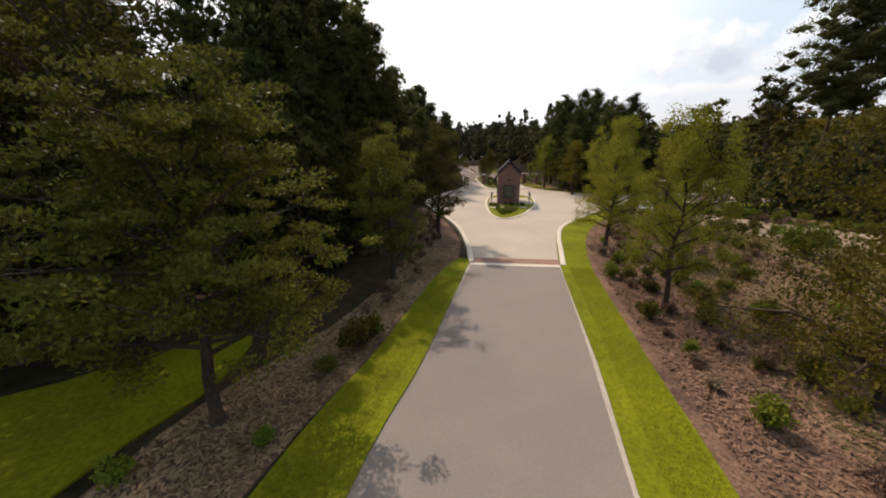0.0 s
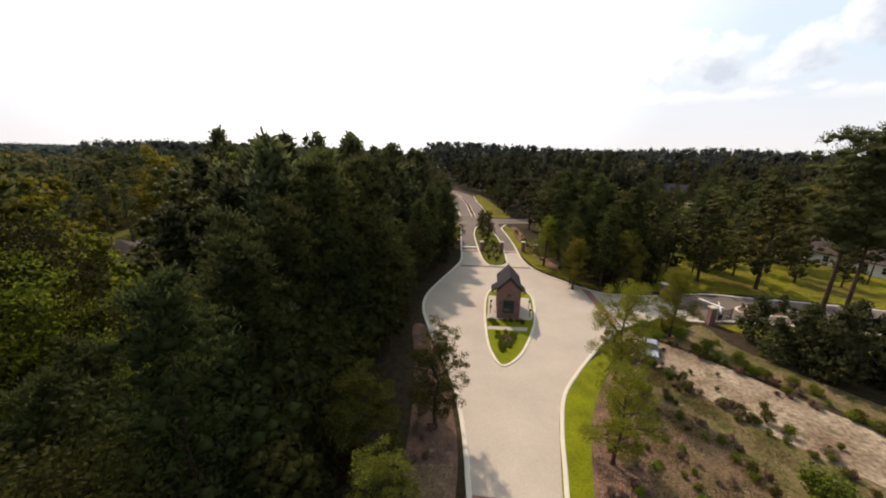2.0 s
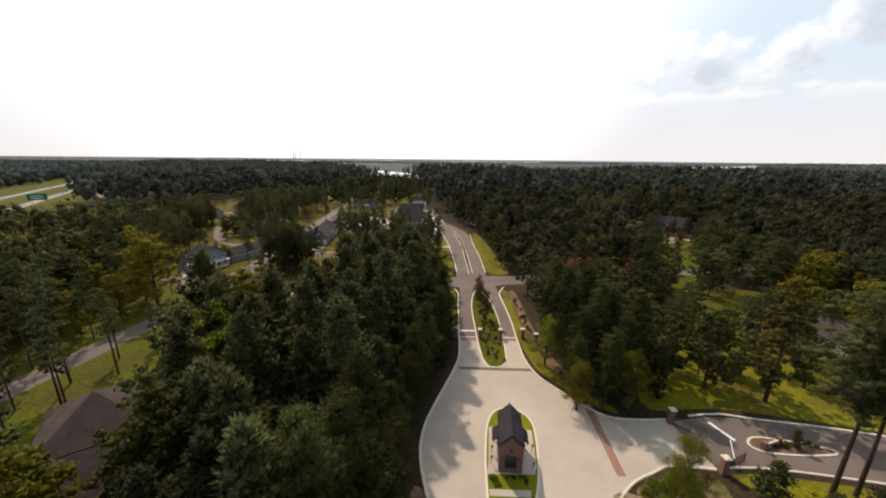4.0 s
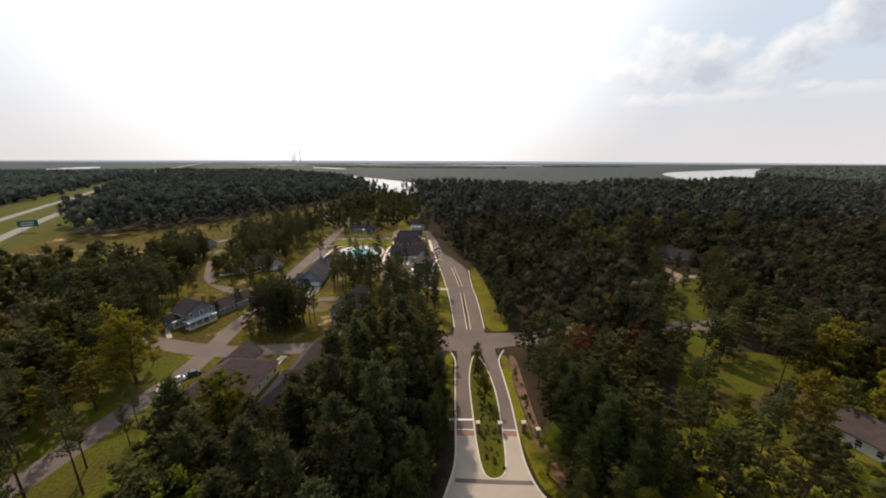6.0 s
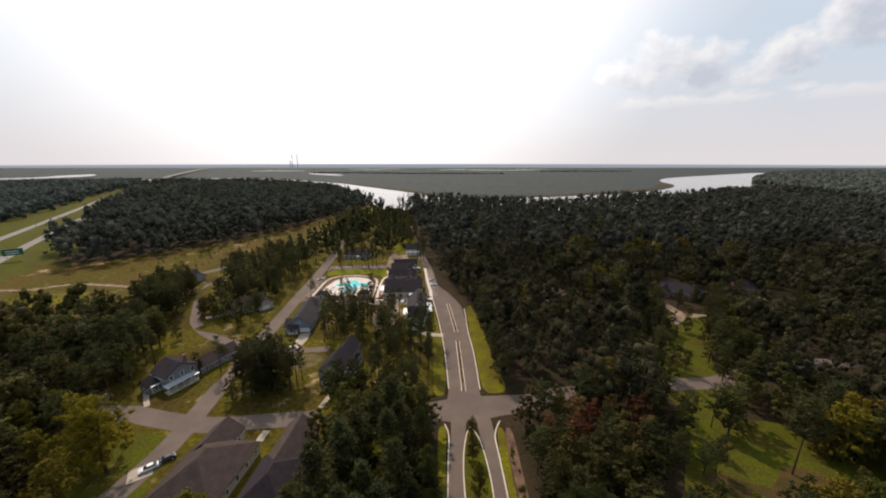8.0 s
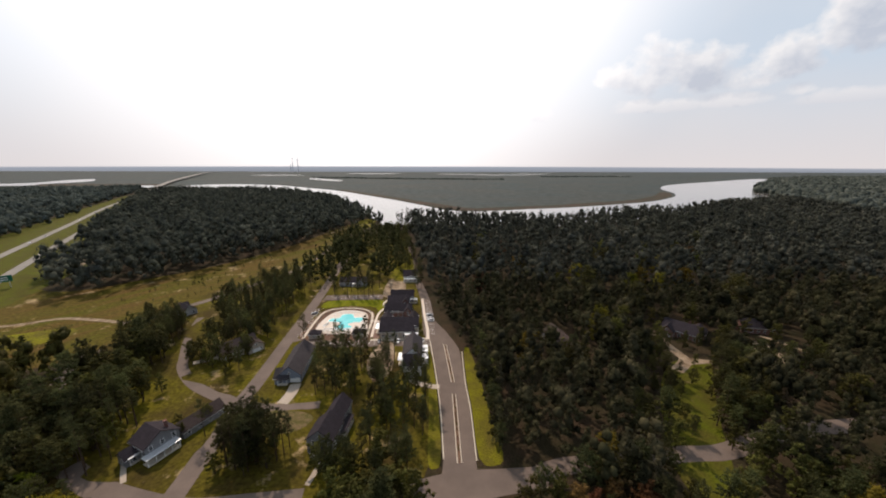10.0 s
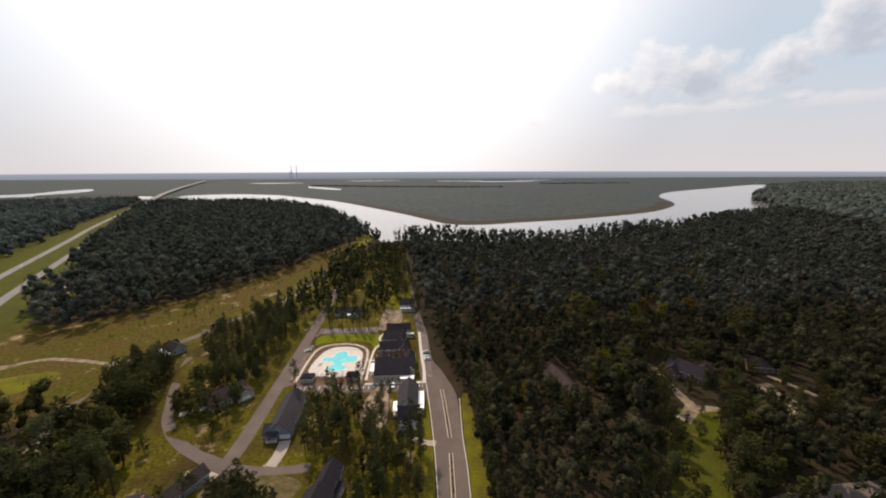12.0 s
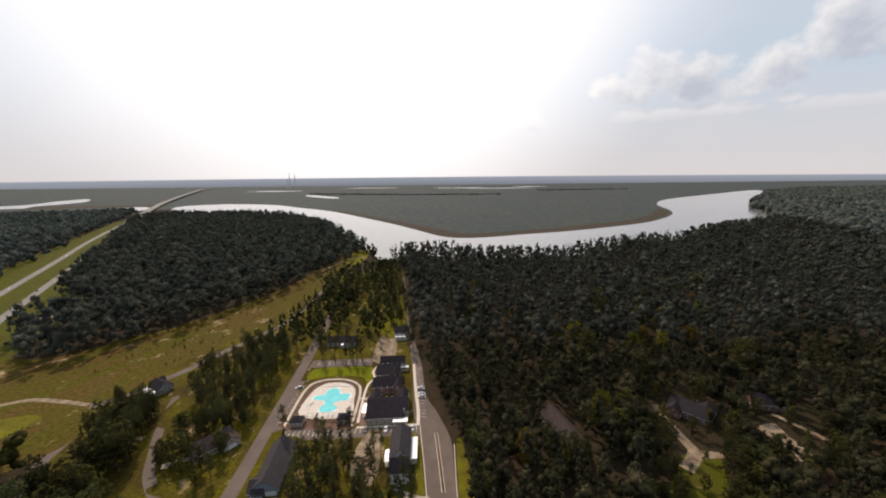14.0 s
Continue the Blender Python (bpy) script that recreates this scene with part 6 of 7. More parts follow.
def house(name, label, x, y, turn, wings, walls, roof, windows="sewn", porches=(), garage=(), chimney=None, category="house", roof_label=""):
    top = thing(name, x, y, turn, 0, label, category)
    for i, (cx, cy, w, d, eave, rise, kind) in enumerate(wings):
        bw, br = bmesh.new(), bmesh.new()
        if kind == "hip":
            hip_wing(bw, br, cx, cy, w, d, eave, rise)
        else:
            gable_wing(bw, br, cx, cy, w, d, eave, rise, kind)
        box(bw, cx - w / 2 - 0.06, cy - d / 2 - 0.06, -0.3, cx + w / 2 + 0.06, cy + d / 2 + 0.06, 0.45)
        part("wall", bw, walls, top)
        r = roof[i] if isinstance(roof, (list, tuple)) else roof
        part("roof", br, r, top)
        part("fascia", boxes((cx - w / 2 - 0.5, cy - d / 2 - 0.52, eave - 0.5, cx + w / 2 + 0.5, cy - d / 2 - 0.46, eave - 0.22)) if kind != "y" else boxes((cx + w / 2 + 0.44, cy - d / 2 - 0.4, eave - 0.6, cx + w / 2 + 0.5, cy + d / 2 + 0.4, eave - 0.3)), M_WHITE, top)
        storeys = max(1, round(eave / 3.0))
        for face in windows:
            length = w if face in "sn" else d
            n = max(1, int(length / 3.4))
            for s in range(storeys):
                for k in range(n):
                    u = -length / 2 + length * (k + 0.5) / n
                    wx, wy = {"s": (cx + u, cy - d / 2), "n": (cx + u, cy + d / 2), "e": (cx + w / 2, cy + u), "w": (cx - w / 2, cy + u)}[face]
                    covered = any(abs(wx - c[0]) < c[2] / 2 - 0.05 and abs(wy - c[1]) < c[3] / 2 - 0.05 for j, c in enumerate(wings) if j != i)
                    if not covered:
                        window_on(top, wx, wy, 0.95 + 2.9 * s, face)
        if kind == "y" and rise > 2.2:
            window_on(top, cx, cy - d / 2, eave + 0.35, "s", 0.8, 0.9)
    for px0, py0, px1, py1, h, mat in porches:
        part("porch_floor", boxes((px0, py0, -0.2, px1, py1, 0.5)), M_KERB, top)
        part("porch_roof", boxes((px0 - 0.3, py0 - 0.3, h, px1 + 0.3, py1 + 0.3, h + 0.18), bevel=0.05), mat, top)
        long_x = px1 - px0 > py1 - py0
        n = max(2, int(max(px1 - px0, py1 - py0) / 2.6) + 1)
        for k in range(n):
            f = k / (n - 1)
            qx, qy = (px0 + 0.2 + (px1 - px0 - 0.4) * f, py0 + 0.2) if long_x else (px1 - 0.2, py0 + 0.2 + (py1 - py0 - 0.4) * f)
            part("porch_post", boxes((qx - 0.11, qy - 0.11, 0.5, qx + 0.11, qy + 0.11, h), (qx - 0.17, qy - 0.17, 0.5, qx + 0.17, qy + 0.17, 0.75)), M_WHITE, top)
    for gx, gy, gw in garage:
        door = part("garage_door", boxes((gx - gw / 2, gy - 0.09, 0, gx + gw / 2, gy + 0.02, 2.2)), M_WHITE, top)
        for k in range(3):
            part("panel", boxes((gx - gw / 2 + 0.1, gy - 0.115, 0.12 + 0.7 * k, gx + gw / 2 - 0.1, gy - 0.08, 0.7 + 0.7 * k)), M_WHITE, door)
    if chimney:
        part("chimney", boxes((chimney[0] - 0.5, chimney[1] - 0.4, 2, chimney[0] + 0.5, chimney[1] + 0.4, chimney[2]), (chimney[0] - 0.6, chimney[1] - 0.5, chimney[2] - 0.2, chimney[0] + 0.6, chimney[1] + 0.5, chimney[2])), M_BRICK, top)
    return top


def gatehouse():
    g = thing("gatehouse", 11.2, 59.9, -8, 0.15, "tall brick gatehouse with dark pitched roof on a planted island", "gatehouse")
    bw, br = bmesh.new(), bmesh.new()
    w, d, eave, rise = 3.5, 6.4, 5.0, 1.75
    gable_wing(bw, br, 0, 0, w, d, eave, rise, "y", 0.14)
    part("wall", bw, M_BRICK, g)
    part("roof", br, M_ROOF_DARK, g)
    part("ridge_cap", boxes((-0.1, -d / 2 - 0.32, eave + rise + 0.16, 0.1, d / 2 + 0.32, eave + rise + 0.26)), M_ROOF_DARK, g)
    part("lintel", boxes((-1.0, -d / 2 - 0.06, 3.0, 1.0, -d / 2 + 0.02, 3.25)), M_BRICK, g)
    for s in (-1, 1):
        part("rake_board", _rake(s, w, d, eave, rise), M_ROOF_DARK, g)
        lamp = part("wall_lamp", boxes((s * 1.25 - 0.09, -d / 2 - 0.22, 2.35, s * 1.25 + 0.09, -d / 2 - 0.02, 2.75), bevel=0.02), M_BLACK, g)
        part("bracket", boxes((s * 1.25 - 0.03, -d / 2 - 0.1, 2.75, s * 1.25 + 0.03, -d / 2 + 0.02, 2.85)), M_BLACK, lamp)
        # shed awning over the service hatch, held by two arms
        bm = bmesh.new()
        pts = [(s * w / 2, 4.3), (s * (w / 2 + 1.0), 3.6), (s * (w / 2 + 1.0), 3.74), (s * w / 2, 4.5)]
        a = [bm.verts.new((px, -1.3, pz)) for px, pz in pts]
        b = [bm.verts.new((px, 1.3, pz)) for px, pz in pts]
        bm.faces.new(a)
        bm.faces.new(b[::-1])
        for i in range(4):
            bm.faces.new((a[i], a[(i + 1) % 4], b[(i + 1) % 4], b[i]))
        aw = part("awning", bm, M_ROOF_DARK, g)
        for y in (-1.15, 1.15):
            bm = bmesh.new()
            rod(bm, (s * w / 2, y, 2.9), (s * (w / 2 + 0.9), y, 3.62), 0.05, 0.05)
            part("arm", bm, M_BLACK, aw)
        window_on(g, s * w / 2, 0, 1.2, "e" if s > 0 else "w", 1.6, 1.5, M_BLACK)
    window_on(g, 0, -d / 2, 1.1, "s", 1.5, 1.9, M_BLACK)
    window_on(g, 0, d / 2, 1.1, "n", 1.2, 1.6, M_BLACK)
    part("sign_plaque", boxes((-0.28, -d / 2 - 0.05, 3.75, 0.28, -d / 2 + 0.01, 4.1)), M_BLACK, g)


def _rake(s, w, d, eave, rise):
    bm = bmesh.new()
    k = rise / (w / 2)
    pts = [(0, eave + rise - 0.02), (s * (w / 2 + 0.3), eave - 0.3 * k - 0.02), (s * (w / 2 + 0.3), eave - 0.3 * k - 0.2), (0, eave + rise - 0.22)]
    a = [bm.verts.new((px, -d / 2 - 0.3, pz)) for px, pz in pts]
    b = [bm.verts.new((px, -d / 2 - 0.25, pz)) for px, pz in pts]
    bm.faces.new(a)
    bm.faces.new(b[::-1])
    for i in range(4):
        bm.faces.new((a[i], a[(i + 1) % 4], b[(i + 1) % 4], b[i]))
    return bm


gatehouse()


def pillar(x, y, h, turn=0):
    p = thing("gate_pillar", x, y, turn, 0, "square brick gate pillar with pale stone cap", "pillar", "gate pillars")
    part("shaft", boxes((-0.42, -0.42, -0.2, 0.42, 0.42, h - 0.25), (-0.5, -0.5, -0.2, 0.5, 0.5, 0.5)), M_BRICK, p)
    part("cap", boxes((-0.55, -0.55, h - 0.25, 0.55, 0.55, h - 0.08), (-0.4, -0.4, h - 0.08, 0.4, 0.4, h), bevel=0.03), M_KERB, p)


for x, y, h in ((22.3, 96.4, 2.9), (25.3, 94.6, 2.5), (11.3, 96.8, 2.7), (16.6, 96.6, 2.7), (4.9, 97.6, 2.9), (1.8, 96.2, 2.5), (41.6, 66.6, 3.0), (42.8, 56.4, 3.0)):
    pillar(x, y, h)


def iron_fence(x0, y0, x1, y1, h=1.5, label="black iron fence of thin pickets", name="iron_fence", pick=0.18):
    length, turn = math.hypot(x1 - x0, y1 - y0), math.degrees(math.atan2(y1 - y0, x1 - x0))
    f = thing(name, x0, y0, turn, 0, label, "fence", "iron fences")
    part("rail", boxes((0, -0.025, 0.2, length, 0.025, 0.26)), M_BLACK, f)
    part("rail", boxes((0, -0.025, h - 0.12, length, 0.025, h - 0.06)), M_BLACK, f)
    n = int(length / pick)
    bm = boxes((-0.015, -0.015, 0.0, 0.015, 0.015, h))
    first_picket = part("picket", bm, M_BLACK, f)
    for k in range(1, n + 1):
        o = new("picket", first_picket.data)
        o.parent = f
        o.location.x = length * k / n
    for k in range(int(length / 2.4) + 1):
        px = min(k * 2.4, length)
        part("post", boxes((px - 0.04, -0.04, -0.2, px + 0.04, 0.04, h + 0.08)), M_BLACK, f)


iron_fence(22.8, 96.1, 24.9, 94.9, 1.9)
iron_fence(11.8, 96.8, 16.1, 96.6, 1.6)
iron_fence(2.3, 96.4, 4.5, 97.4, 1.9)
iron_fence(41.7, 66.0, 45.2, 62.8, 1.8, "open black iron gate leaf by the drive", "iron_gate")
iron_fence(43.2, 56.6, 48.0, 58.4, 1.8, "open black iron gate leaf by the drive", "iron_gate")


def entry_wall():
    s = thing("entrance_sign", 54.6, 61.0, 16, 0.1, "low pale curved sign wall on the drive island", "sign")
    part("panel", boxes((-1.6, -0.15, 0, 1.6, 0.15, 1.0), bevel=0.03), M_KERB, s)
    for x in (-1.8, 1.8):
        part("pier", boxes((x - 0.3, -0.3, -0.1, x + 0.3, 0.3, 1.35), (x - 0.36, -0.36, 1.35, x + 0.36, 0.36, 1.45)), M_BRICK, s)
    part("lettering_bar", boxes((-1.2, -0.18, 0.45, 1.2, -0.14, 0.62)), M_BLACK, s)


entry_wall()


def keypad(x, y):
    k = thing("entry_keypad", x, y, 0, 0.13, "black keypad on a curved post by the gatehouse", "keypad", "keypads")
    bm = bmesh.new()
    rod(bm, (0, 0, 0), (0, 0, 1.1), 0.05, 0.05)
    rod(bm, (0, 0, 1.1), (0, -0.2, 1.35), 0.05, 0.04)
    part("post", bm, M_BLACK, k)
    part("box", boxes((-0.14, -0.35, 1.25, 0.14, -0.15, 1.65), bevel=0.02), M_BLACK, k)


for x, y in ((8.2, 58.5), (15.0, 60.5), (8.6, 60.5), (14.3, 57.2)):
    keypad(x, y)


def barrier(x, y, turn, rise):
    b = thing("barrier_gate", x, y, turn, 0.03, "black barrier post with a white lifting arm beside the drive", "barrier")
    part("cabinet", boxes((-0.2, -0.2, -0.1, 0.2, 0.2, 1.05), (-0.24, -0.24, 1.05, 0.24, 0.24, 1.12), bevel=0.02), M_BLACK, b)
    bm = boxes((0, -0.05, -0.06, 3.6, 0.05, 0.06))
    bmesh.ops.transform(bm, verts=bm.verts, matrix=pose(0.1, -0.28, 0.95, 0, -rise, 0))
    part("arm", bm, M_WHITE, b)


barrier(45.2, 57.6, 62, 16)

house("brown_roofed_house", "house with broad brown hipped shingle roof among pines", -57, 113.5, -6, [(0, 0, 17, 20, 3.4, 5.6, "hip"), (-4, 10, 9, 10, 3.4, 3.6, "y")], M_TAN, M_ROOF_BROWN, "sewn")
house("brown_roofed_house", "long house with brown gable and dark hipped roof", -37.5, 113.5, -4, [(0, -4, 12, 15, 3.4, 4.6, "hip"), (-1, 8, 8.5, 16, 3.2, 3.6, "y")], M_TAN, [M_ROOF_DARK, M_ROOF_BROWN], "sewn")
# darker copy of the grey siding: shadow on sunless walls is painted in
M_SIDING_SHADED = material("shaded_grey_siding", (0.2, 0.2, 0.205), rough=0.7, scale=0.7, fine=5, vary=0.1)
house("farmhouse", "pale grey farmhouse with bright metal porch roofs and long garage", -96, 158, -26, [(0, 0, 9, 11, 5.6, 3.4, "x"), (1.5, 14.5, 6.5, 16, 3.2, 2.6, "y"), (-2, -7, 5, 5, 3.2, 2.2, "y")], M_SIDING_SHADED, [M_ROOF_DARK, M_ROOF_BROWN, M_ROOF_DARK], "sewn", [(4.5, -6.5, 7.4, 4, 3.0, M_METAL), (-4.5, -8.6, 1, -5.5, 3.0, M_METAL)], [], (2, 3, 10.2))
house("gabled_house", "grey house with long grey roof and front garage", -64, 209, 4, [(0, 0, 10.5, 26, 4.2, 4.4, "y"), (-3.5, -10, 6, 8, 3.4, 2.8, "x")], M_BLUE, M_ROOF_GREY, "sewn", [(-5, -15.2, -0.5, -13, 3.0, M_ROOF_GREY)], [(2.6, -13, 4.6)])
house("dark_roofed_house", "tall house with dark gabled roofs and pale trim", -34.4, 162.5, -7, [(0, -4, 9.5, 10, 6.0, 4.0, "y"), (0.5, 6, 7, 13, 6.0, 3.4, "y")], M_SIDING_SHADED, M_ROOF_DARK, "sewn", [(3.6, -2, 6.4, 8, 3.1, M_ROOF_DARK), (-3, -11, 3.5, -9, 3.2, M_ROOF_DARK)])
house("white_house", "white two storey house with grey roof and pale metal porch", -5.8, 214, 1, [(0, 3, 9.5, 18, 6.2, 4.2, "y"), (0.3, -10, 8.5, 9, 6.0, 3.6, "x")], M_WHITE, [M_ROOF_GREY, M_ROOF_DARK], "sewn", [(4.7, -4, 7.8, 9.5, 3.4, M_METAL), (-7.2, -5, -4.7, 2, 3.2, M_METAL)])
house("clubhouse", "long clubhouse with dark roofs and white trim beside the pool", -15.8, 247.5, 1, [(0, 2, 23, 12, 4.6, 4.0, "x"), (-1, -6.5, 20, 5.6, 4.4, 2.0, "x"), (-8.5, 8, 7, 9, 5.0, 3.4, "y"), (8.5, 9, 6, 8, 5.0, 3.2, "y")], M_TAN, M_ROOF_DARK, "sewn", [(-14.4, -3, -11.5, 5, 3.2, M_METAL), (4, -12, 11.5, -9.3, 3.4, M_METAL)])
house("shop_building", "building with dark gabled roofs in a row", -18.5, 270.5, 1, [(0, 0, 18, 10, 5.2, 3.6, "x"), (6.5, -3.5, 5, 8, 5.6, 3.0, "y")], M_BRICK, M_ROOF_DARK, "sewn")
house("shop_building", "building with dark gabled roofs in a row", -19.5, 284.5, 1, [(0, 0, 15, 11, 5.6, 3.8, "x"), (5, -2, 5, 10, 5.8, 3.0, "y")], M_BRICK, M_ROOF_DARK, "sewn")
house("shop_building", "building with dark gabled roofs in a row", -18, 297.5, 1, [(0, 0, 17, 9, 5.0, 3.6, "x")], M_SIDING, M_ROOF_DARK, "sewn", [(6, -6.6, 11, -4.6, 3.2, M_METAL)])
house("porch_house", "dark roofed house with bright white porch roof", -15, 347, 1, [(0, 0, 12, 12, 5.2, 3.8, "x")], M_WHITE, M_ROOF_DARK, "sew", [(-5.5, -9, 6, -6, 3.2, M_METAL)])
house("low_house", "low dark roofed building among slim pines", -63, 335, 0, [(0, 0, 22, 10, 3.6, 3.2, "x"), (6, -3, 6, 8, 3.6, 2.6, "y")], M_SIDING, M_ROOF_DARK, "sewn", [(0, -7.4, 4, -5, 2.8, M_METAL)])
house("meadow_house", "dark roofed house with bright metal porch by the meadow", -166.5, 277.5, -30, [(0, 0, 11, 9, 3.6, 3.4, "x"), (-6, 1, 6, 7, 3.4, 2.6, "y")], M_SIDING, M_ROOF_DARK, "sewn", [(-5, -7.2, 5.5, -4.5, 3.0, M_METAL)])
house("tree_shaded_house", "house with dark brown roof half hidden by pines", -103, 225, 48, [(0, 0, 18, 11, 3.6, 4.2, "x"), (7, -4, 8, 8, 3.4, 3.0, "y")], M_TAN, M_ROOF_BROWN, "sewn", [], [(7, -8, 4.2)])
house("woodland_house", "grey roofed house in a sandy clearing of the woods", 156.5, 238, -48, [(0, 0, 19, 11, 4.2, 4.4, "x"), (-6, -5, 7, 8, 4.0, 3.2, "y"), (7, 5, 8, 8, 4.0, 3.0, "y")], M_BRICK, M_ROOF_DARK, "sewn", [], [], (3, 2, 9.5))
house("woodland_house", "long brown roofed house hidden in the woods", 79, 227, 12, [(0, 0, 11, 26, 4.0, 4.2, "y"), (-4, -6, 9, 9, 4.0, 3.4, "x")], M_SIDING, M_ROOF_BROWN, "sewn")
house("woodland_house", "grey roofed house in a clearing of the woods", 206, 243, -14, [(0, 0, 17, 10, 4.0, 3.8, "x")], M_BRICK, M_ROOF_DARK, "sew")
house("white_walled_house", "low white walled house with brown roof by the lawn", 103.5, 88, 18, [(0, 0, 11, 17, 3.2, 3.2, "y")], M_WHITE, M_ROOF_BROWN, "sewn")
house("brown_roofed_house", "house with steep brown roof deep in the woods", -49.5, 58, 36, [(0, 6, 13, 13, 5.4, 4.8, "hip"), (0, -6, 11.5, 11, 4.6, 3.6, "x")], M_BRICK, M_ROOF_BROWN, "sewn")

# driveways and walks
for pts, wd in (([(-60, 195), (-59.4, 188), (-60.5, 181)], 5), ([(-103, 152), (-99, 147), (-96, 143.5)], 1.6), ([(-64, 128), (-66, 132)], 3), ([(-50, 126), (-49.5, 131)], 2.2), ([(-34, 150), (-36, 141)], 1.8), ([(-110, 219), (-120, 214)], 3.5), ([(-93, 178), (-87, 178.5), (-80, 176)], 4), ([(-5, 202), (-5, 196), (2, 192), (8, 191)], 3.2), ([(-74.5, 118), (-79, 115)], 5)):
    ribbon("driveway_pavement", pts, wd, 0.082, M_CONCRETE, "pale concrete driveway", step=4)

# ---------- pool ----------
POOL = [(-63.6, 262), (-63.2, 266), (-58.5, 266.8), (-57, 272), (-53, 273.4), (-49.6, 271.6), (-48.4, 267.4), (-42.4, 267.2), (-42.6, 261), (-48, 259.8), (-50, 257), (-46.8, 253.6), (-50, 250.2), (-56, 250.4), (-57.6, 254.4), (-55.4, 257.6), (-57.6, 261)]
sheet("pool_surround_bed", [(-74, 238), (-73.6, 274), (-65, 284), (-49, 284.6), (-38, 278), (-34.2, 266), (-33.6, 236.5)], 0.055, M_STRAW, "dark planted strip round the pool terrace", step=4)
kerb([(-72.4, 239), (-72, 273), (-64.2, 282.4), (-49.4, 283), (-39, 276.6), (-35.8, 265), (-35.2, 238)], width=1.5, top=0.12, name="pool_path", label="pale path curving round the pool")
sheet("pool_terrace", [(-66.6, 247), (-67.4, 268), (-61, 278.6), (-48.4, 279), (-40.4, 272.4), (-38.4, 260), (-38.2, 245.5)], 0.1, M_DECK, "wide pale concrete pool terrace", step=4)
sheet("pool_rim", [((x + 53.5) * 1.06 - 53.5, (y - 262) * 1.05 + 262) for x, y in POOL], 0.125, M_WHITE, "white tiled rim of the pool", step=3, thick=0.1)
pool = thing("swimming_pool", -53.5, 262, 0, 0.0, "turquoise swimming pool of lobed outline on a terrace", "pool")
pp = smooth([(x + 53.5, y - 262) for x, y in POOL], True, 4)
bm = bmesh.new()
ring = [bm.verts.new((x, y, 0.135)) for x, y in pp]
low = [bm.verts.new((x, y, 0.05)) for x, y in pp]
bmesh.ops.triangle_fill(bm, use_beauty=True, edges=[bm.edges.new((ring[i], ring[(i + 1) % len(ring)])) for i in range(len(ring))])
for i in range(len(ring)):
    bm.faces.new((ring[i], ring[(i + 1) % len(ring)], low[(i + 1) % len(ring)], low[i]))
part("water", bm, M_POOL, pool)
FENCE = [(-70, 243), (-70.6, 270), (-63, 280.6), (-49, 281.2), (-38.4, 274.4), (-36.4, 262), (-36.4, 243)]
for (xa, ya), (xb, yb) in zip(FENCE, FENCE[1:]):
    iron_fence(xa, ya, xb, yb, 1.4, "black pool fence round the terrace", "pool_fence", 0.6)
for x, y in ((-65.6, 241), (-40, 242)):
    house("pool_pavilion", "small dark roofed pavilion at the pool", x, y, 0, [(0, 0, 6.4, 5.2, 2.9, 2.0, "hip")], M_TAN, M_ROOF_DARK, "sn", category="pavilion")


def pergola(x, y, w):
    p = thing("pergola", x, y, 0, 0.1, "white pergola of posts and beams by the pool", "pergola")
    for k in range(7):
        px = -w / 2 + w * k / 6
        for py in (-1.4, 1.4):
            part("post", boxes((px - 0.15, py - 0.15, 0, px + 0.15, py + 0.15, 2.7)), M_WHITE, p)
    for py in (-1.4, 1.4):
        part("beam", boxes((-w / 2 - 0.4, py - 0.1, 2.7, w / 2 + 0.4, py + 0.1, 2.95)), M_WHITE, p)
    for k in range(20):
        px = -w / 2 + w * k / 19
        part("slat", boxes((px - 0.06, -1.9, 2.95, px + 0.06, 1.9, 3.08)), M_WHITE, p)


pergola(-52.8, 244.6, 18)


def lounger(x, y, turn):
    s = thing("sun_lounger", x, y, turn, 0.1, "white sun lounger on the pool terrace", "lounger", "sun loungers")
    part("seat", boxes((-0.35, -0.9, 0.28, 0.35, 0.4, 0.36)), M_WHITE, s)
    bm = bmesh.new()
    box(bm, -0.35, 0, 0, 0.35, 0.75, 0.08)
    bmesh.ops.transform(bm, verts=bm.verts, matrix=pose(0, 0.4, 0.3, 40, 0, 0))
    part("backrest", bm, M_WHITE, s)
    for lx in (-0.3, 0.3):
        for ly in (-0.8, 0.35):
            part("leg", boxes((lx - 0.03, ly - 0.03, 0, lx + 0.03, ly + 0.03, 0.28)), M_WHITE, s)
    return s


first = lounger(-62, 271.5, 30)
for k in range(26):
    f = k / 25
    lx, ly = (-64.6 + 3.2 * f, 254 + 17 * f) if k < 9 else ((-60 + 15 * (k - 9) / 8, 276.2 - 0.2 * abs(k - 13)) if k < 18 else (-41 + 1.0 * (k % 2), 250 + 1.9 * (k - 18)))
    copy_thing(first, pose(lx, ly, 0.1, 0, 0, 40 + 25 * k))

# car parks
sheet("car_park_pavement", [(-79, 234), (-70, 238), (-70, 228.5), (3, 229), (8, 240), (6, 236.6), (-32, 236), (-33.4, 235.4), (-72, 237), (-76, 240), (-76, 283), (-79, 283)], 0.06, M_ROAD, "asphalt car park beside the pool", rounded=False)
sheet("car_park_pavement", [(-79, 299), (-34, 300), (-34, 310), (-79, 309)], 0.06, M_ROAD, "asphalt car park behind the pool lawn", rounded=False)
sheet("street_parking_pavement", [(3.5, 241), (8.6, 241), (5.4, 262), (1.5, 298), (-2.4, 298), (-0.4, 262)], 0.055, M_ROAD, "asphalt parking bays along the street", rounded=False)
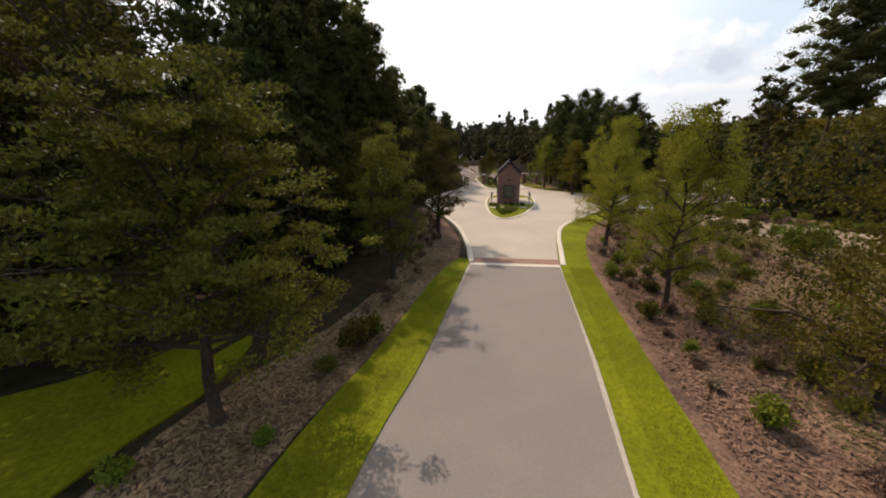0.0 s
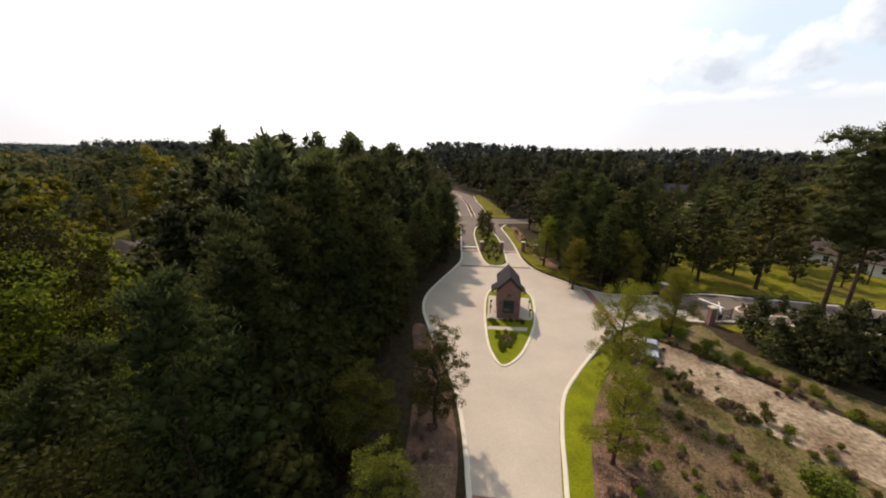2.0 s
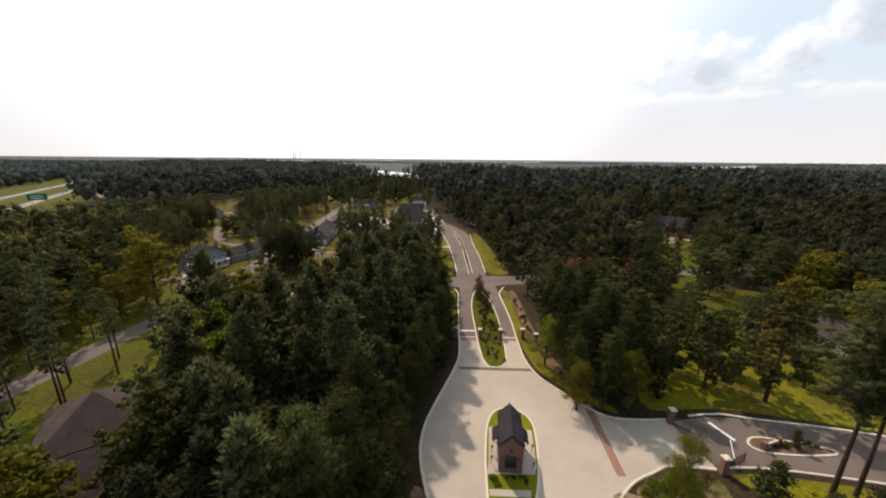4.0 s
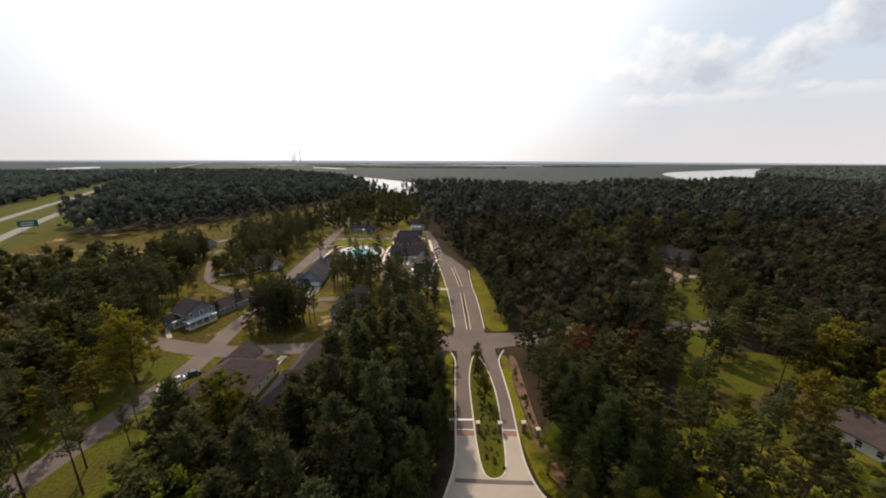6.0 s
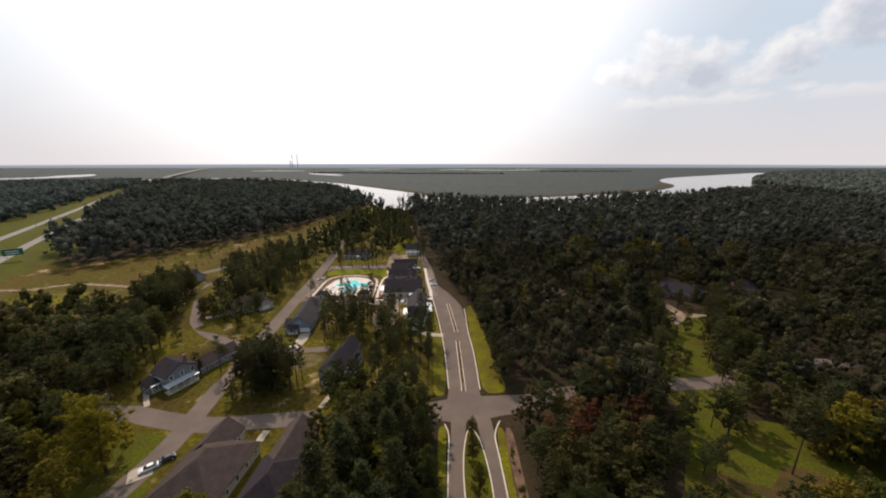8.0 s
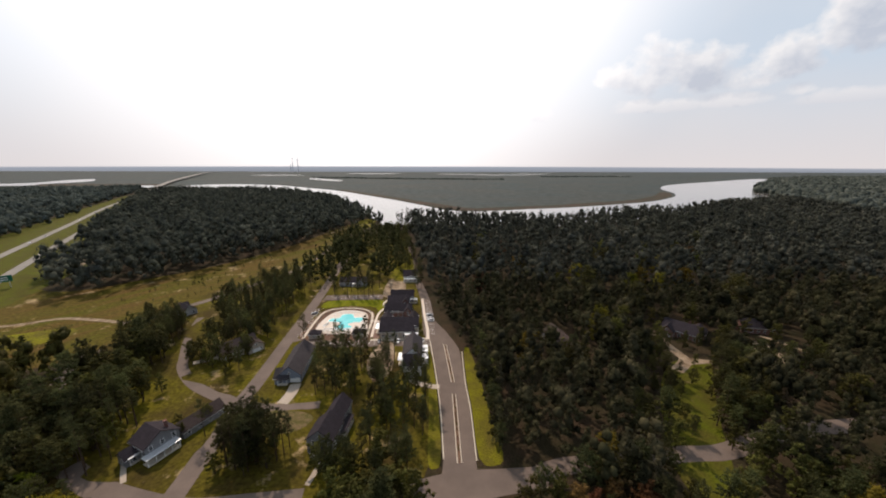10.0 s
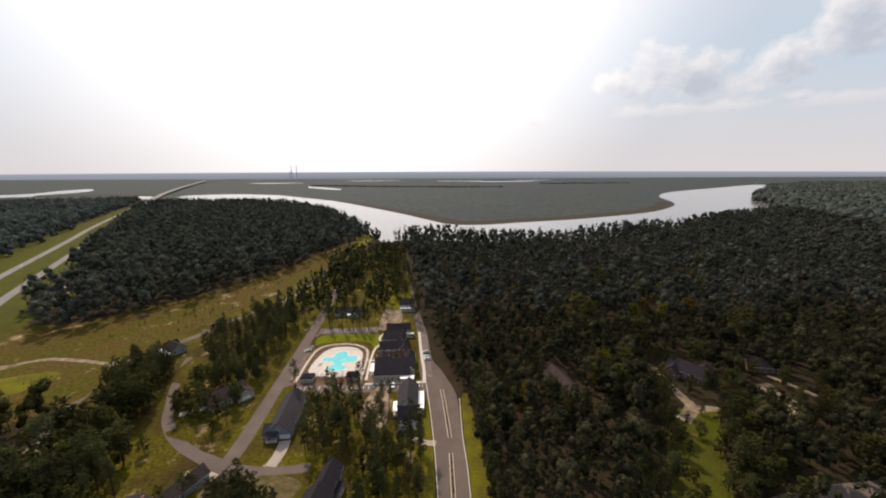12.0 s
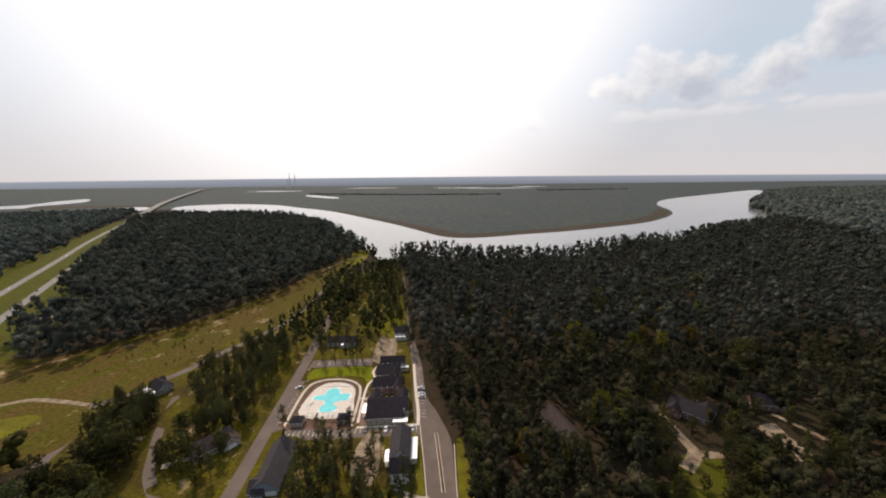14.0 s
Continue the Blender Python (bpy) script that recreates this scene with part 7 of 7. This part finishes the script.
ribbon("club_walk_pavement", [(1.9, 237), (1.4, 250), (-0.8, 270), (-3.2, 300)], 1.8, 0.14, M_DECK, "pale pavement along the parking bays")
ribbon("club_walk_pavement", [(-29, 300), (-31.5, 292), (-29.6, 284), (-32.4, 276), (-33, 264), (-32, 240)], 1.5, 0.12, M_DECK, "pale winding path beside the lawn")
ribbon("club_walk_pavement", [(-36, 262), (-32, 261.5), (-28, 261)], 1.4, 0.125, M_DECK, "pale path to the pool")
sheet("club_terrace", [(-31, 238), (-27.5, 238), (-27.5, 262), (-26, 264), (-31.6, 264)], 0.09, M_TERRACE, "reddish terrace beside the clubhouse", rounded=False)
ribbon("club_walk_pavement", [(-32, 236.4), (-12, 236.8), (3, 237.2)], 1.6, 0.1, M_KERB, "pale walk before the clubhouse")
for n, (ax, ay, bx, by, cnt, dx, dy) in enumerate(((-32, 231.6, 1, 232, 13, 0, 4.6), (-70, 231, -36, 231, 14, 0, 4.6), (-77, 242, -77, 282, 16, 3.6, 1.4), (-74, 302, -38, 303, 14, 0.4, 5), (2.4, 244, -1.6, 296, 19, 4.2, -1.2))):
    for k in range(cnt):
        f = k / (cnt - 1)
        sx, sy = ax + (bx - ax) * f, ay + (by - ay) * f
        ribbon("bay_marking", [(sx, sy), (sx + dx, sy + dy)], 0.16, 0.075 if n < 4 else 0.07, M_PAINT, "white painted bay line", thick=0.02, step=1)


# ---------- vehicles ----------
def car(x, y, turn, paint, label, z=0.06):
    c = thing("car", x, y, turn, z, label, "car", "parked cars")
    bm = bmesh.new()
    side = [(-2.2, 0.35), (-2.25, 0.75), (-1.45, 0.95), (1.35, 1.0), (2.15, 0.95), (2.25, 0.6), (2.2, 0.35)]
    for pts, wy, into in ((side, 0.88, 0.06),):
        a = [bm.verts.new((px, -wy + (into if pz > 0.8 else 0), pz)) for px, pz in pts]
        b = [bm.verts.new((px, wy - (into if pz > 0.8 else 0), pz)) for px, pz in pts]
        bm.faces.new(a)
        bm.faces.new(b[::-1])
        for i in range(len(a)):
            j = (i + 1) % len(a)
            bm.faces.new((a[i], a[j], b[j], b[i]))
    part("body", bm, paint, c)
    bm = bmesh.new()
    cab = [(-1.15, 0.93), (-0.35, 1.42), (1.1, 1.45), (1.85, 0.97)]
    a = [bm.verts.new((px, -0.78 if pz < 1.2 else -0.62, pz)) for px, pz in cab]
    b = [bm.verts.new((px, 0.78 if pz < 1.2 else 0.62, pz)) for px, pz in cab]
    bm.faces.new(a)
    bm.faces.new(b[::-1])
    for i in range(4):
        bm.faces.new((a[i], a[(i + 1) % 4], b[(i + 1) % 4], b[i]))
    part("cabin_glass", bm, M_GLASS, c)
    part("roof_panel", boxes((-0.32, -0.6, 1.42, 1.08, 0.6, 1.47), bevel=0.02), paint, c)
    for wx in (-1.4, 1.4):
        for wy in (-0.84, 0.84):
            bm = bmesh.new()
            rod(bm, (wx, wy - 0.1, 0.33), (wx, wy + 0.1, 0.33), 0.33, 0.33, 12)
            wheel = part("wheel", bm, M_TYRE, c)
            bm = bmesh.new()
            rod(bm, (wx, wy - 0.105, 0.33), (wx, wy + 0.105, 0.33), 0.2, 0.2, 10)
            part("rim", bm, M_METAL, wheel)
    return c


CAR_WHITE = material("white_car_paint", (0.75, 0.75, 0.75), rough=0.25, spec=0.6, vary=0.03)
CAR_DARK = material("dark_car_paint", (0.03, 0.03, 0.04), rough=0.25, spec=0.6, vary=0.03)
CAR_SILVER = material("silver_car_paint", (0.4, 0.41, 0.43), rough=0.3, metal=0.5, spec=0.6, vary=0.03)
for x, y, t, p, l in ((3.2, 264.5, -15, CAR_WHITE, "white car parked in a street bay"), (2.8, 267.6, -15, CAR_DARK, "dark car parked in a street bay"), (2.6, 270.4, -15, CAR_WHITE, "white car parked in a street bay"), (3.4, 261.4, -15, CAR_WHITE, "white car parked in a street bay"),
                      (-15.5, 234, 90, CAR_WHITE, "white car parked before the clubhouse"), (-9.4, 234, 90, CAR_WHITE, "white car parked before the clubhouse"), (-1.2, 234.2, 90, CAR_WHITE, "white car parked before the clubhouse"), (-26.5, 233.8, 90, CAR_DARK, "dark car parked before the clubhouse"),
                      (-77, 274.5, 20, CAR_SILVER, "silver car parked beside the pool"), (-75.2, 117.5, 40, CAR_WHITE, "white car parked on a driveway"), (-72.6, 120.5, 40, CAR_DARK, "dark car parked on a driveway"), (-64.6, 159, 80, CAR_DARK, "dark car parked by the pines"),
                      (-5.5, 197.5, 60, CAR_WHITE, "white car parked by the white house"), (28.2, 47.8, 60, CAR_SILVER, "pale car parked on the sandy ground")):
    car(x, y, t, p, l)
for x, y, t, p, l in ((-520, 505, 122, CAR_WHITE, "white car on the highway"), (-545, 548, 122, CAR_SILVER, "silver car on the highway"), (-448, 452, -57, CAR_DARK, "dark car on the highway"), (-474, 493, -57, CAR_DARK, "dark car on the highway"), (-640, 697, 123, CAR_WHITE, "white car on the highway"), (-430, 430, -57, CAR_WHITE, "white car on the highway")):
    car(x, y, t, p, l, 0.09)


# ---------- far things ----------
def highway_sign():
    s = thing("highway_sign", -352, 332, 40, 0, "green highway sign board on two steel legs", "sign")
    green = material("sign_green", (0.01, 0.12, 0.07), rough=0.5, vary=0.05)
    part("board", boxes((-6, -0.15, 5, 6, 0.15, 10.5), bevel=0.05), green, s)
    for x in (-4, 4):
        part("leg", boxes((x - 0.2, -0.1, -0.3, x + 0.2, 0.3, 10)), M_METAL, s)
    for z in (6.3, 8.2):
        part("lettering_bar", boxes((-4, -0.2, z, 3.5, -0.16, z + 0.7)), M_WHITE, s)


highway_sign()
# stacks lightened to blue grey: the haze is painted into their colour
M_STACK = material("hazed_concrete_stack", (0.62, 0.64, 0.68), vary=0.05)
for x, y, h, r in ((-1745, 4560, 172, 5), (-1680, 4560, 172, 5), (-1770, 4560, 90, 7)):
    st = thing("smokestack", x, y, 0, 0, "tall slender smokestack in distant haze", "chimney", "smokestacks")
    bm = bmesh.new()
    rod(bm, (0, 0, -1), (0, 0, h), r, r * 0.6, 16)
    part("shaft", bm, M_STACK, st)
    bm = bmesh.new()
    rod(bm, (0, 0, h), (0, 0, h + 3), r * 0.7, r * 0.7, 16)
    part("rim", bm, M_STACK, st)


def bridge_pier(x, y, h):
    p = thing("bridge_pier", x, y, -28, 0, "concrete pier under the highway bridge", "pier", "bridge piers")
    part("cap", boxes((-10, -1.2, h - 1.6, 10, 1.2, h)), M_KERB, p)
    for dx in (-6, 6):
        part("column", boxes((dx - 0.9, -0.9, -0.5, dx + 0.9, 0.9, h - 1.6), bevel=0.2), M_KERB, p)


for f, h in ((0.1, 1.2), (0.25, 4.6), (0.45, 8.2)):
    bridge_pier(-1069 - 375 * f, 1414 + 659 * f, h)

def dead_tree(seed, h):
    rng = np.random.default_rng(seed)
    segs = [(np.array([0, 0, -0.5]), np.array([rng.normal(0, 0.3), rng.normal(0, 0.3), h]), 0.45, 0.1)]
    for k in range(5):
        z = h * (0.5 + 0.1 * k)
        a = rng.uniform(0, 6.28)
        segs.append((np.array([0, 0, z]), np.array([math.cos(a) * 2.4, math.sin(a) * 2.4, z + 1.6]), 0.16, 0.05))
    return branches("trunk", segs, M_DEADWOOD)


M_DEADWOOD = material("grey_dead_wood", (0.16, 0.14, 0.12), scale=1.0, fine=8, vary=0.3)
rd = random.Random(8)
bare_stems = [dead_tree(k, 17 + 3 * k) for k in range(3)]
for k in range(26):
    f = rd.random()
    t_ = thing("dead_tree", float(np.interp(f, (0, 0.4, 1), (240, 520, 980))) + rd.uniform(-12, 12), float(np.interp(f, (0, 0.4, 1), (640, 770, 1035))) + rd.uniform(-4, 14), rd.uniform(0, 360), -0.3, "bare grey dead tree standing at the river bank", "tree", "dead trees")
    o = new("trunk", bare_stems[k % 3])
    o.parent = t_

# ---------- low plants ----------
def shrub_mesh(seed, r, h, mat, n=26, per=24, leaf=0.13):
    rng = np.random.default_rng(seed)
    d = random_dirs(rng, n)
    c = d * (r * 0.62, r * 0.62, h * 0.4) * rng.uniform(0.4, 1, (n, 1)) + (0, 0, h * 0.5)
    segs = [(np.array([0, 0, -0.05]), p, 0.025, 0.006) for p in c[::2]]
    return branches("stem", segs, M_BARK, 4), leaves("leaves", c, np.full(n, r * 0.42), per, leaf, leaf * 0.6, mat, rng, 0.8)


class ShrubKind:
    def __init__(self, name, label, meshes, group):
        self.made = []
        for st, lv in meshes:
            top = new(name)
            for nm, me in (("stem", st), ("foliage", lv)):
                o = new(nm, me)
                o.parent = top
            self.made.append(tagged(top, label, "shrub", group))
        self.used = set()

    def place(self, x, y, s=1.0):
        i = random.randrange(len(self.made))
        m = pose(x, y, 0.08, 0, 0, random.uniform(0, 360))
        if i in self.used:
            ob = copy_thing(self.made[i], m)
        else:
            ob = self.made[i]
            ob.matrix_basis = m
            self.used.add(i)
        ob.scale = (s, s, s * random.uniform(0.85, 1.15))


green_shrub = ShrubKind("shrub", "small bright green shrub in the straw bed", [shrub_mesh(s, 0.62, 0.95, L_SHRUB) for s in (1, 2)], "bed shrubs")
dull_shrub = ShrubKind("dull_shrub", "dull brownish shrub in the straw bed", [shrub_mesh(s, 0.7, 1.1, L_OAK) for s in (3, 4)], "bed shrubs")
dry_shrub = ShrubKind("dry_shrub", "dry purplish twiggy shrub in the bed", [shrub_mesh(s, 0.55, 0.8, L_DRY, 24, 22, 0.14) for s in (5, 6)], "bed shrubs")
big_shrub = ShrubKind("large_shrub", "large dense green bush by the drive", [shrub_mesh(s, 1.5, 1.9, L_SHRUB, 44, 34, 0.2) for s in (7, 8)], "drive shrubs")
for x, y, s in ((-3.9, 13.6, 1.5), (-3.4, 14.4, 1.2), (-4.6, 11.8, 0.9)):
    dull_shrub.place(x, y, s)
for x, y, s in ((9.9, 8.8, 1.1), (10.5, 16.2, 0.8), (11.4, 22.2, 1.0), (11.9, 23.4, 0.9), (13.6, 25.5, 1.0), (15.4, 27.5, 0.9), (10.3, 12.8, 0.7), (-5.4, 8.4, 0.7), (-8.6, 7.2, 0.9)):
    green_shrub.place(x, y, s)
rb = random.Random(3)
EAST_BED = [(8.6, 9), (9.4, 12.3), (12, 24.3), (14, 31), (17, 36), (20, 39.5), (25, 44), (27.5, 40), (28, 33), (26.5, 24), (23, 14), (19, 8)]
made = 0
while made < 85:
    x, y = rb.uniform(8, 29), rb.uniform(7, 45)
    if inside(x, y, EAST_BED):
        rb.choice([dry_shrub, dry_shrub, dull_shrub, green_shrub]).place(x, y, rb.uniform(0.5, 1.0))
        made += 1
for k in range(26):
    y = rb.uniform(14, 45)
    dry_shrub.place(rb.uniform(-4.2, -1.6) + (y - 20) * 0.06, y, rb.uniform(0.6, 1.1))
for x, y, s in ((30.5, 54, 0.9), (32, 53.2, 1.0), (33.5, 54.4, 0.9), (35, 53.6, 1.0), (29, 52.6, 0.8), (36.8, 54.4, 0.9), (31.2, 51.6, 0.8), (34.6, 51.8, 0.8), (22.5, 44.2, 0.7), (24, 45.6, 0.8), (23.2, 47, 0.7)):
    big_shrub.place(x, y, s)
tip_shrub = ShrubKind("low_shrub", "low yellow green shrub on the gatehouse island", [shrub_mesh(s, 0.6, 0.7, L_SHRUB, 22, 26, 0.12) for s in (11, 12)], "island shrubs")
for k in range(46):                                    # island tip planting
    f = rb.random()
    tip_shrub.place(float(np.interp(f, (0, 1), (8.2, 7.9))) + rb.random() * (0.8 + 2.9 * f), 47.2 + 5.2 * f, rb.uniform(0.55, 0.9))
for k in range(7):
    dry_shrub.place(9.3 + rb.uniform(-0.4, 0.6), 50 + rb.uniform(-0.9, 0.9), 0.7)
for k in range(12):
    tip_shrub.place(7.6 + 1.4 * rb.random(), 54.5 + 1.7 * rb.random(), rb.uniform(0.6, 0.8))
for k in range(10):
    dull_shrub.place(9.6 + 3.4 * rb.random(), 54.6 + 1.4 * rb.random(), 0.5)
for k in range(60):
    y = rb.uniform(86, 127)
    x = 13.9 + rb.uniform(-1.8, 1.8) * (1 if y < 118 else 0.6) + (y - 86) * 0.015
    rb.choice([dull_shrub, dry_shrub, green_shrub, dull_shrub]).place(x, y, rb.uniform(0.5, 1.0))
for k in range(40):
    y = rb.uniform(150, 228)
    if not 184 < y < 195.5:
        dull_shrub.place(14.1 + 0.3 * math.sin((y - 148) / 30) - max(0, y - 195) * 0.07, y, 0.55)
for k in range(24):
    y = rb.uniform(78, 126)
    green_shrub.place(25.6 + (2.5 if y < 84 else 0) + rb.uniform(-0.8, 0.8), y, rb.uniform(0.7, 1.2))
for k in range(10):
    dull_shrub.place(58 + rb.uniform(-5, 5), 60.8 + rb.uniform(-0.6, 0.6), 0.8)
young_pine.place(58.6, 61.0, 0.42, label="small clipped evergreen on the drive island")


# grass blades on the verges by the road
def blades(name, line, width, count, label, seed):
    rng = np.random.default_rng(seed)
    c = smooth(line, step=8)
    nrm = normals_of(c)
    i = rng.integers(0, len(c) - 1, count)
    f = rng.random((count, 1))
    p = c[i] * (1 - f) + c[i + 1] * f + nrm[i] * (rng.uniform(-0.5, 0.5, (count, 1)) * width)
    base = np.c_[p, np.full(count, 0.09)]
    up = np.stack([rng.normal(0, 0.035, count), rng.normal(0, 0.035, count), rng.uniform(0.02, 0.05, count)], 1)
    w = random_dirs(rng, count) * (0.014, 0.014, 0)
    me = bpy.data.meshes.new(name)
    co = np.stack([base - w, base + w, base + up], 1).astype(np.float32)
    me.vertices.add(3 * count)
    me.vertices.foreach_set("co", co.ravel())
    me.loops.add(3 * count)
    me.loops.foreach_set("vertex_index", np.arange(3 * count, dtype=np.int32))
    me.polygons.add(count)
    me.polygons.foreach_set("loop_start", np.arange(0, 3 * count, 3, dtype=np.int32))
    me.update(calc_edges=True)
    me.materials.append(L_GRASS)
    tagged(new(name, me), label, "grass", kind="stuff")


L_GRASS = foliage("grass_blades", (0.13, 0.145, 0.006), (0.25, 0.25, 0.012), 0.3)
blades("verge_grass_blades", [(-4.6, 4.5), (-2.2, 13), (0.4, 22.5)], 1.7, 16000, "short bright grass blades of the verge", 1)
blades("verge_grass_blades", [(5.9, 4.5), (7.6, 12.3), (10.1, 24.3)], 1.5, 16000, "short bright grass blades of the verge", 2)


def straw(name, area, count, label, seed):
    """Loose needles and twigs lying on the beds."""
    rng = np.random.default_rng(seed)
    a = np.array(area, float)
    x, y = rng.uniform(a[:, 0].min(), a[:, 0].max(), count), rng.uniform(a[:, 1].min(), a[:, 1].max(), count)
    k = inside(x, y, a)
    x, y = x[k], y[k]
    n = len(x)
    w = rng.uniform(0, 2 * np.pi, n)
    ln = rng.uniform(0.05, 0.16, (n, 1))
    al = np.stack([np.cos(w), np.sin(w), rng.normal(0, 0.25, n)], 1) * ln
    ac = np.stack([-np.sin(w), np.cos(w), rng.normal(0, 0.5, n)], 1) * ln * 0.3
    pos = np.stack([x, y, 0.085 + 0.05 * rng.random(n)], 1)
    tagged(new(name, quads_mesh(name, pos, al, ac, L_STRAW)), label, "litter", kind="stuff")


L_STRAW = foliage("straw_litter", (0.07, 0.04, 0.025), (0.30, 0.19, 0.12), 0.1)
straw("bed_litter", [(7.6, 5), (8.9, 12.3), (11.4, 24.3), (13.4, 31), (16.2, 36), (20, 39), (26, 36), (27, 24), (23, 12), (18, 5)], 70000, "loose brown pine straw on the bed", 3)
straw("bed_litter", [(-9.4, 5), (-8.7, 9), (-7.6, 11.6), (-5.4, 16), (-3.7, 22), (-2.9, 30), (1.2, 30), (-0.8, 22), (-3.4, 12.5), (-5.3, 6.5)], 40000, "loose brown pine straw on the bed", 4)

# rank weeds and dry clumps in the east bed and along the sandy track
for k in range(90):
    y = rb.uniform(5, 45)
    x = float(np.interp(y, (6, 12, 24, 31, 40, 46), (8.4, 9.8, 12.4, 14.6, 20.5, 25.5))) + rb.random() ** 1.3 * 9
    rb.choice([dry_shrub, dry_shrub, dull_shrub, dry_shrub, green_shrub]).place(x, y, rb.uniform(0.45, 1.05))
for k in range(11):
    y = rb.uniform(20, 52)
    x = float(np.interp(y, (20, 30, 40, 52), (47, 36, 29.5, 25.5))) + rb.uniform(-1.5, 5)
    rb.choice([dry_shrub, dull_shrub, green_shrub]).place(x, y, rb.uniform(0.4, 0.8))
big_shrub.place(29.6, 27.2, 1.45)
for k in range(150):                                   # weeds and brush spilling over the edges of the sandy track
    f, edge = rb.random(), rb.random() < 0.5
    y = 18 + 34 * f
    x = float(np.interp(y, (18, 25, 34, 43, 52), (43.5, 38.5, 31.5, 27, 25) if edge else (52.5, 49.5, 43.5, 37.5, 31))) + rb.gauss(0, 1.1)
    rb.choice([dry_shrub, dry_shrub, dull_shrub, dull_shrub, green_shrub]).place(x, y, rb.uniform(0.5, 1.25))
for k in range(26):
    big_shrub.place(float(np.interp(k / 25, (0, 0.5, 1), (33, 42, 52))) + rb.gauss(0, 2.6), 54 - 26 * (k / 25) + rb.gauss(0, 2.4), rb.uniform(0.3, 0.75))


def weed_blades(n, seed):
    """Dry grass standing on the rough ground."""
    r = np.random.default_rng(seed)
    y = r.uniform(4, 46, n * 3)
    lo = np.interp(y, (4, 14, 24, 33, 41, 46), (11, 13.4, 15.4, 18.6, 23, 26))
    hi = np.interp(y, (4, 14, 24, 33, 41, 46), (36, 38, 37, 31.5, 28, 26.2))
    x = lo + (hi - lo) * r.random(n * 3)
    keep = (np.sin(x * 1.3 + 0.6 * y) + np.sin(y * 0.9 - 0.7 * x) + r.normal(0, 0.7, n * 3)) > 0.35
    x, y = x[keep], y[keep]
    h = r.uniform(0.1, 0.3, len(x))
    up = np.stack([r.normal(0, 0.09, len(x)), r.normal(0, 0.09, len(x)), h / 2], 1)
    a = r.uniform(0, 2 * np.pi, len(x))
    side = np.stack([np.cos(a), np.sin(a), 0 * a], 1) * 0.03
    me = quads_mesh("dry_grass", np.stack([x, y, 0.085 + h / 2], 1), up, side, L_WEED)
    tagged(new("dry_grass", me), "tufts of dry grass and weeds on rough ground", "grass", kind="stuff")


weed_blades(15000, 5)
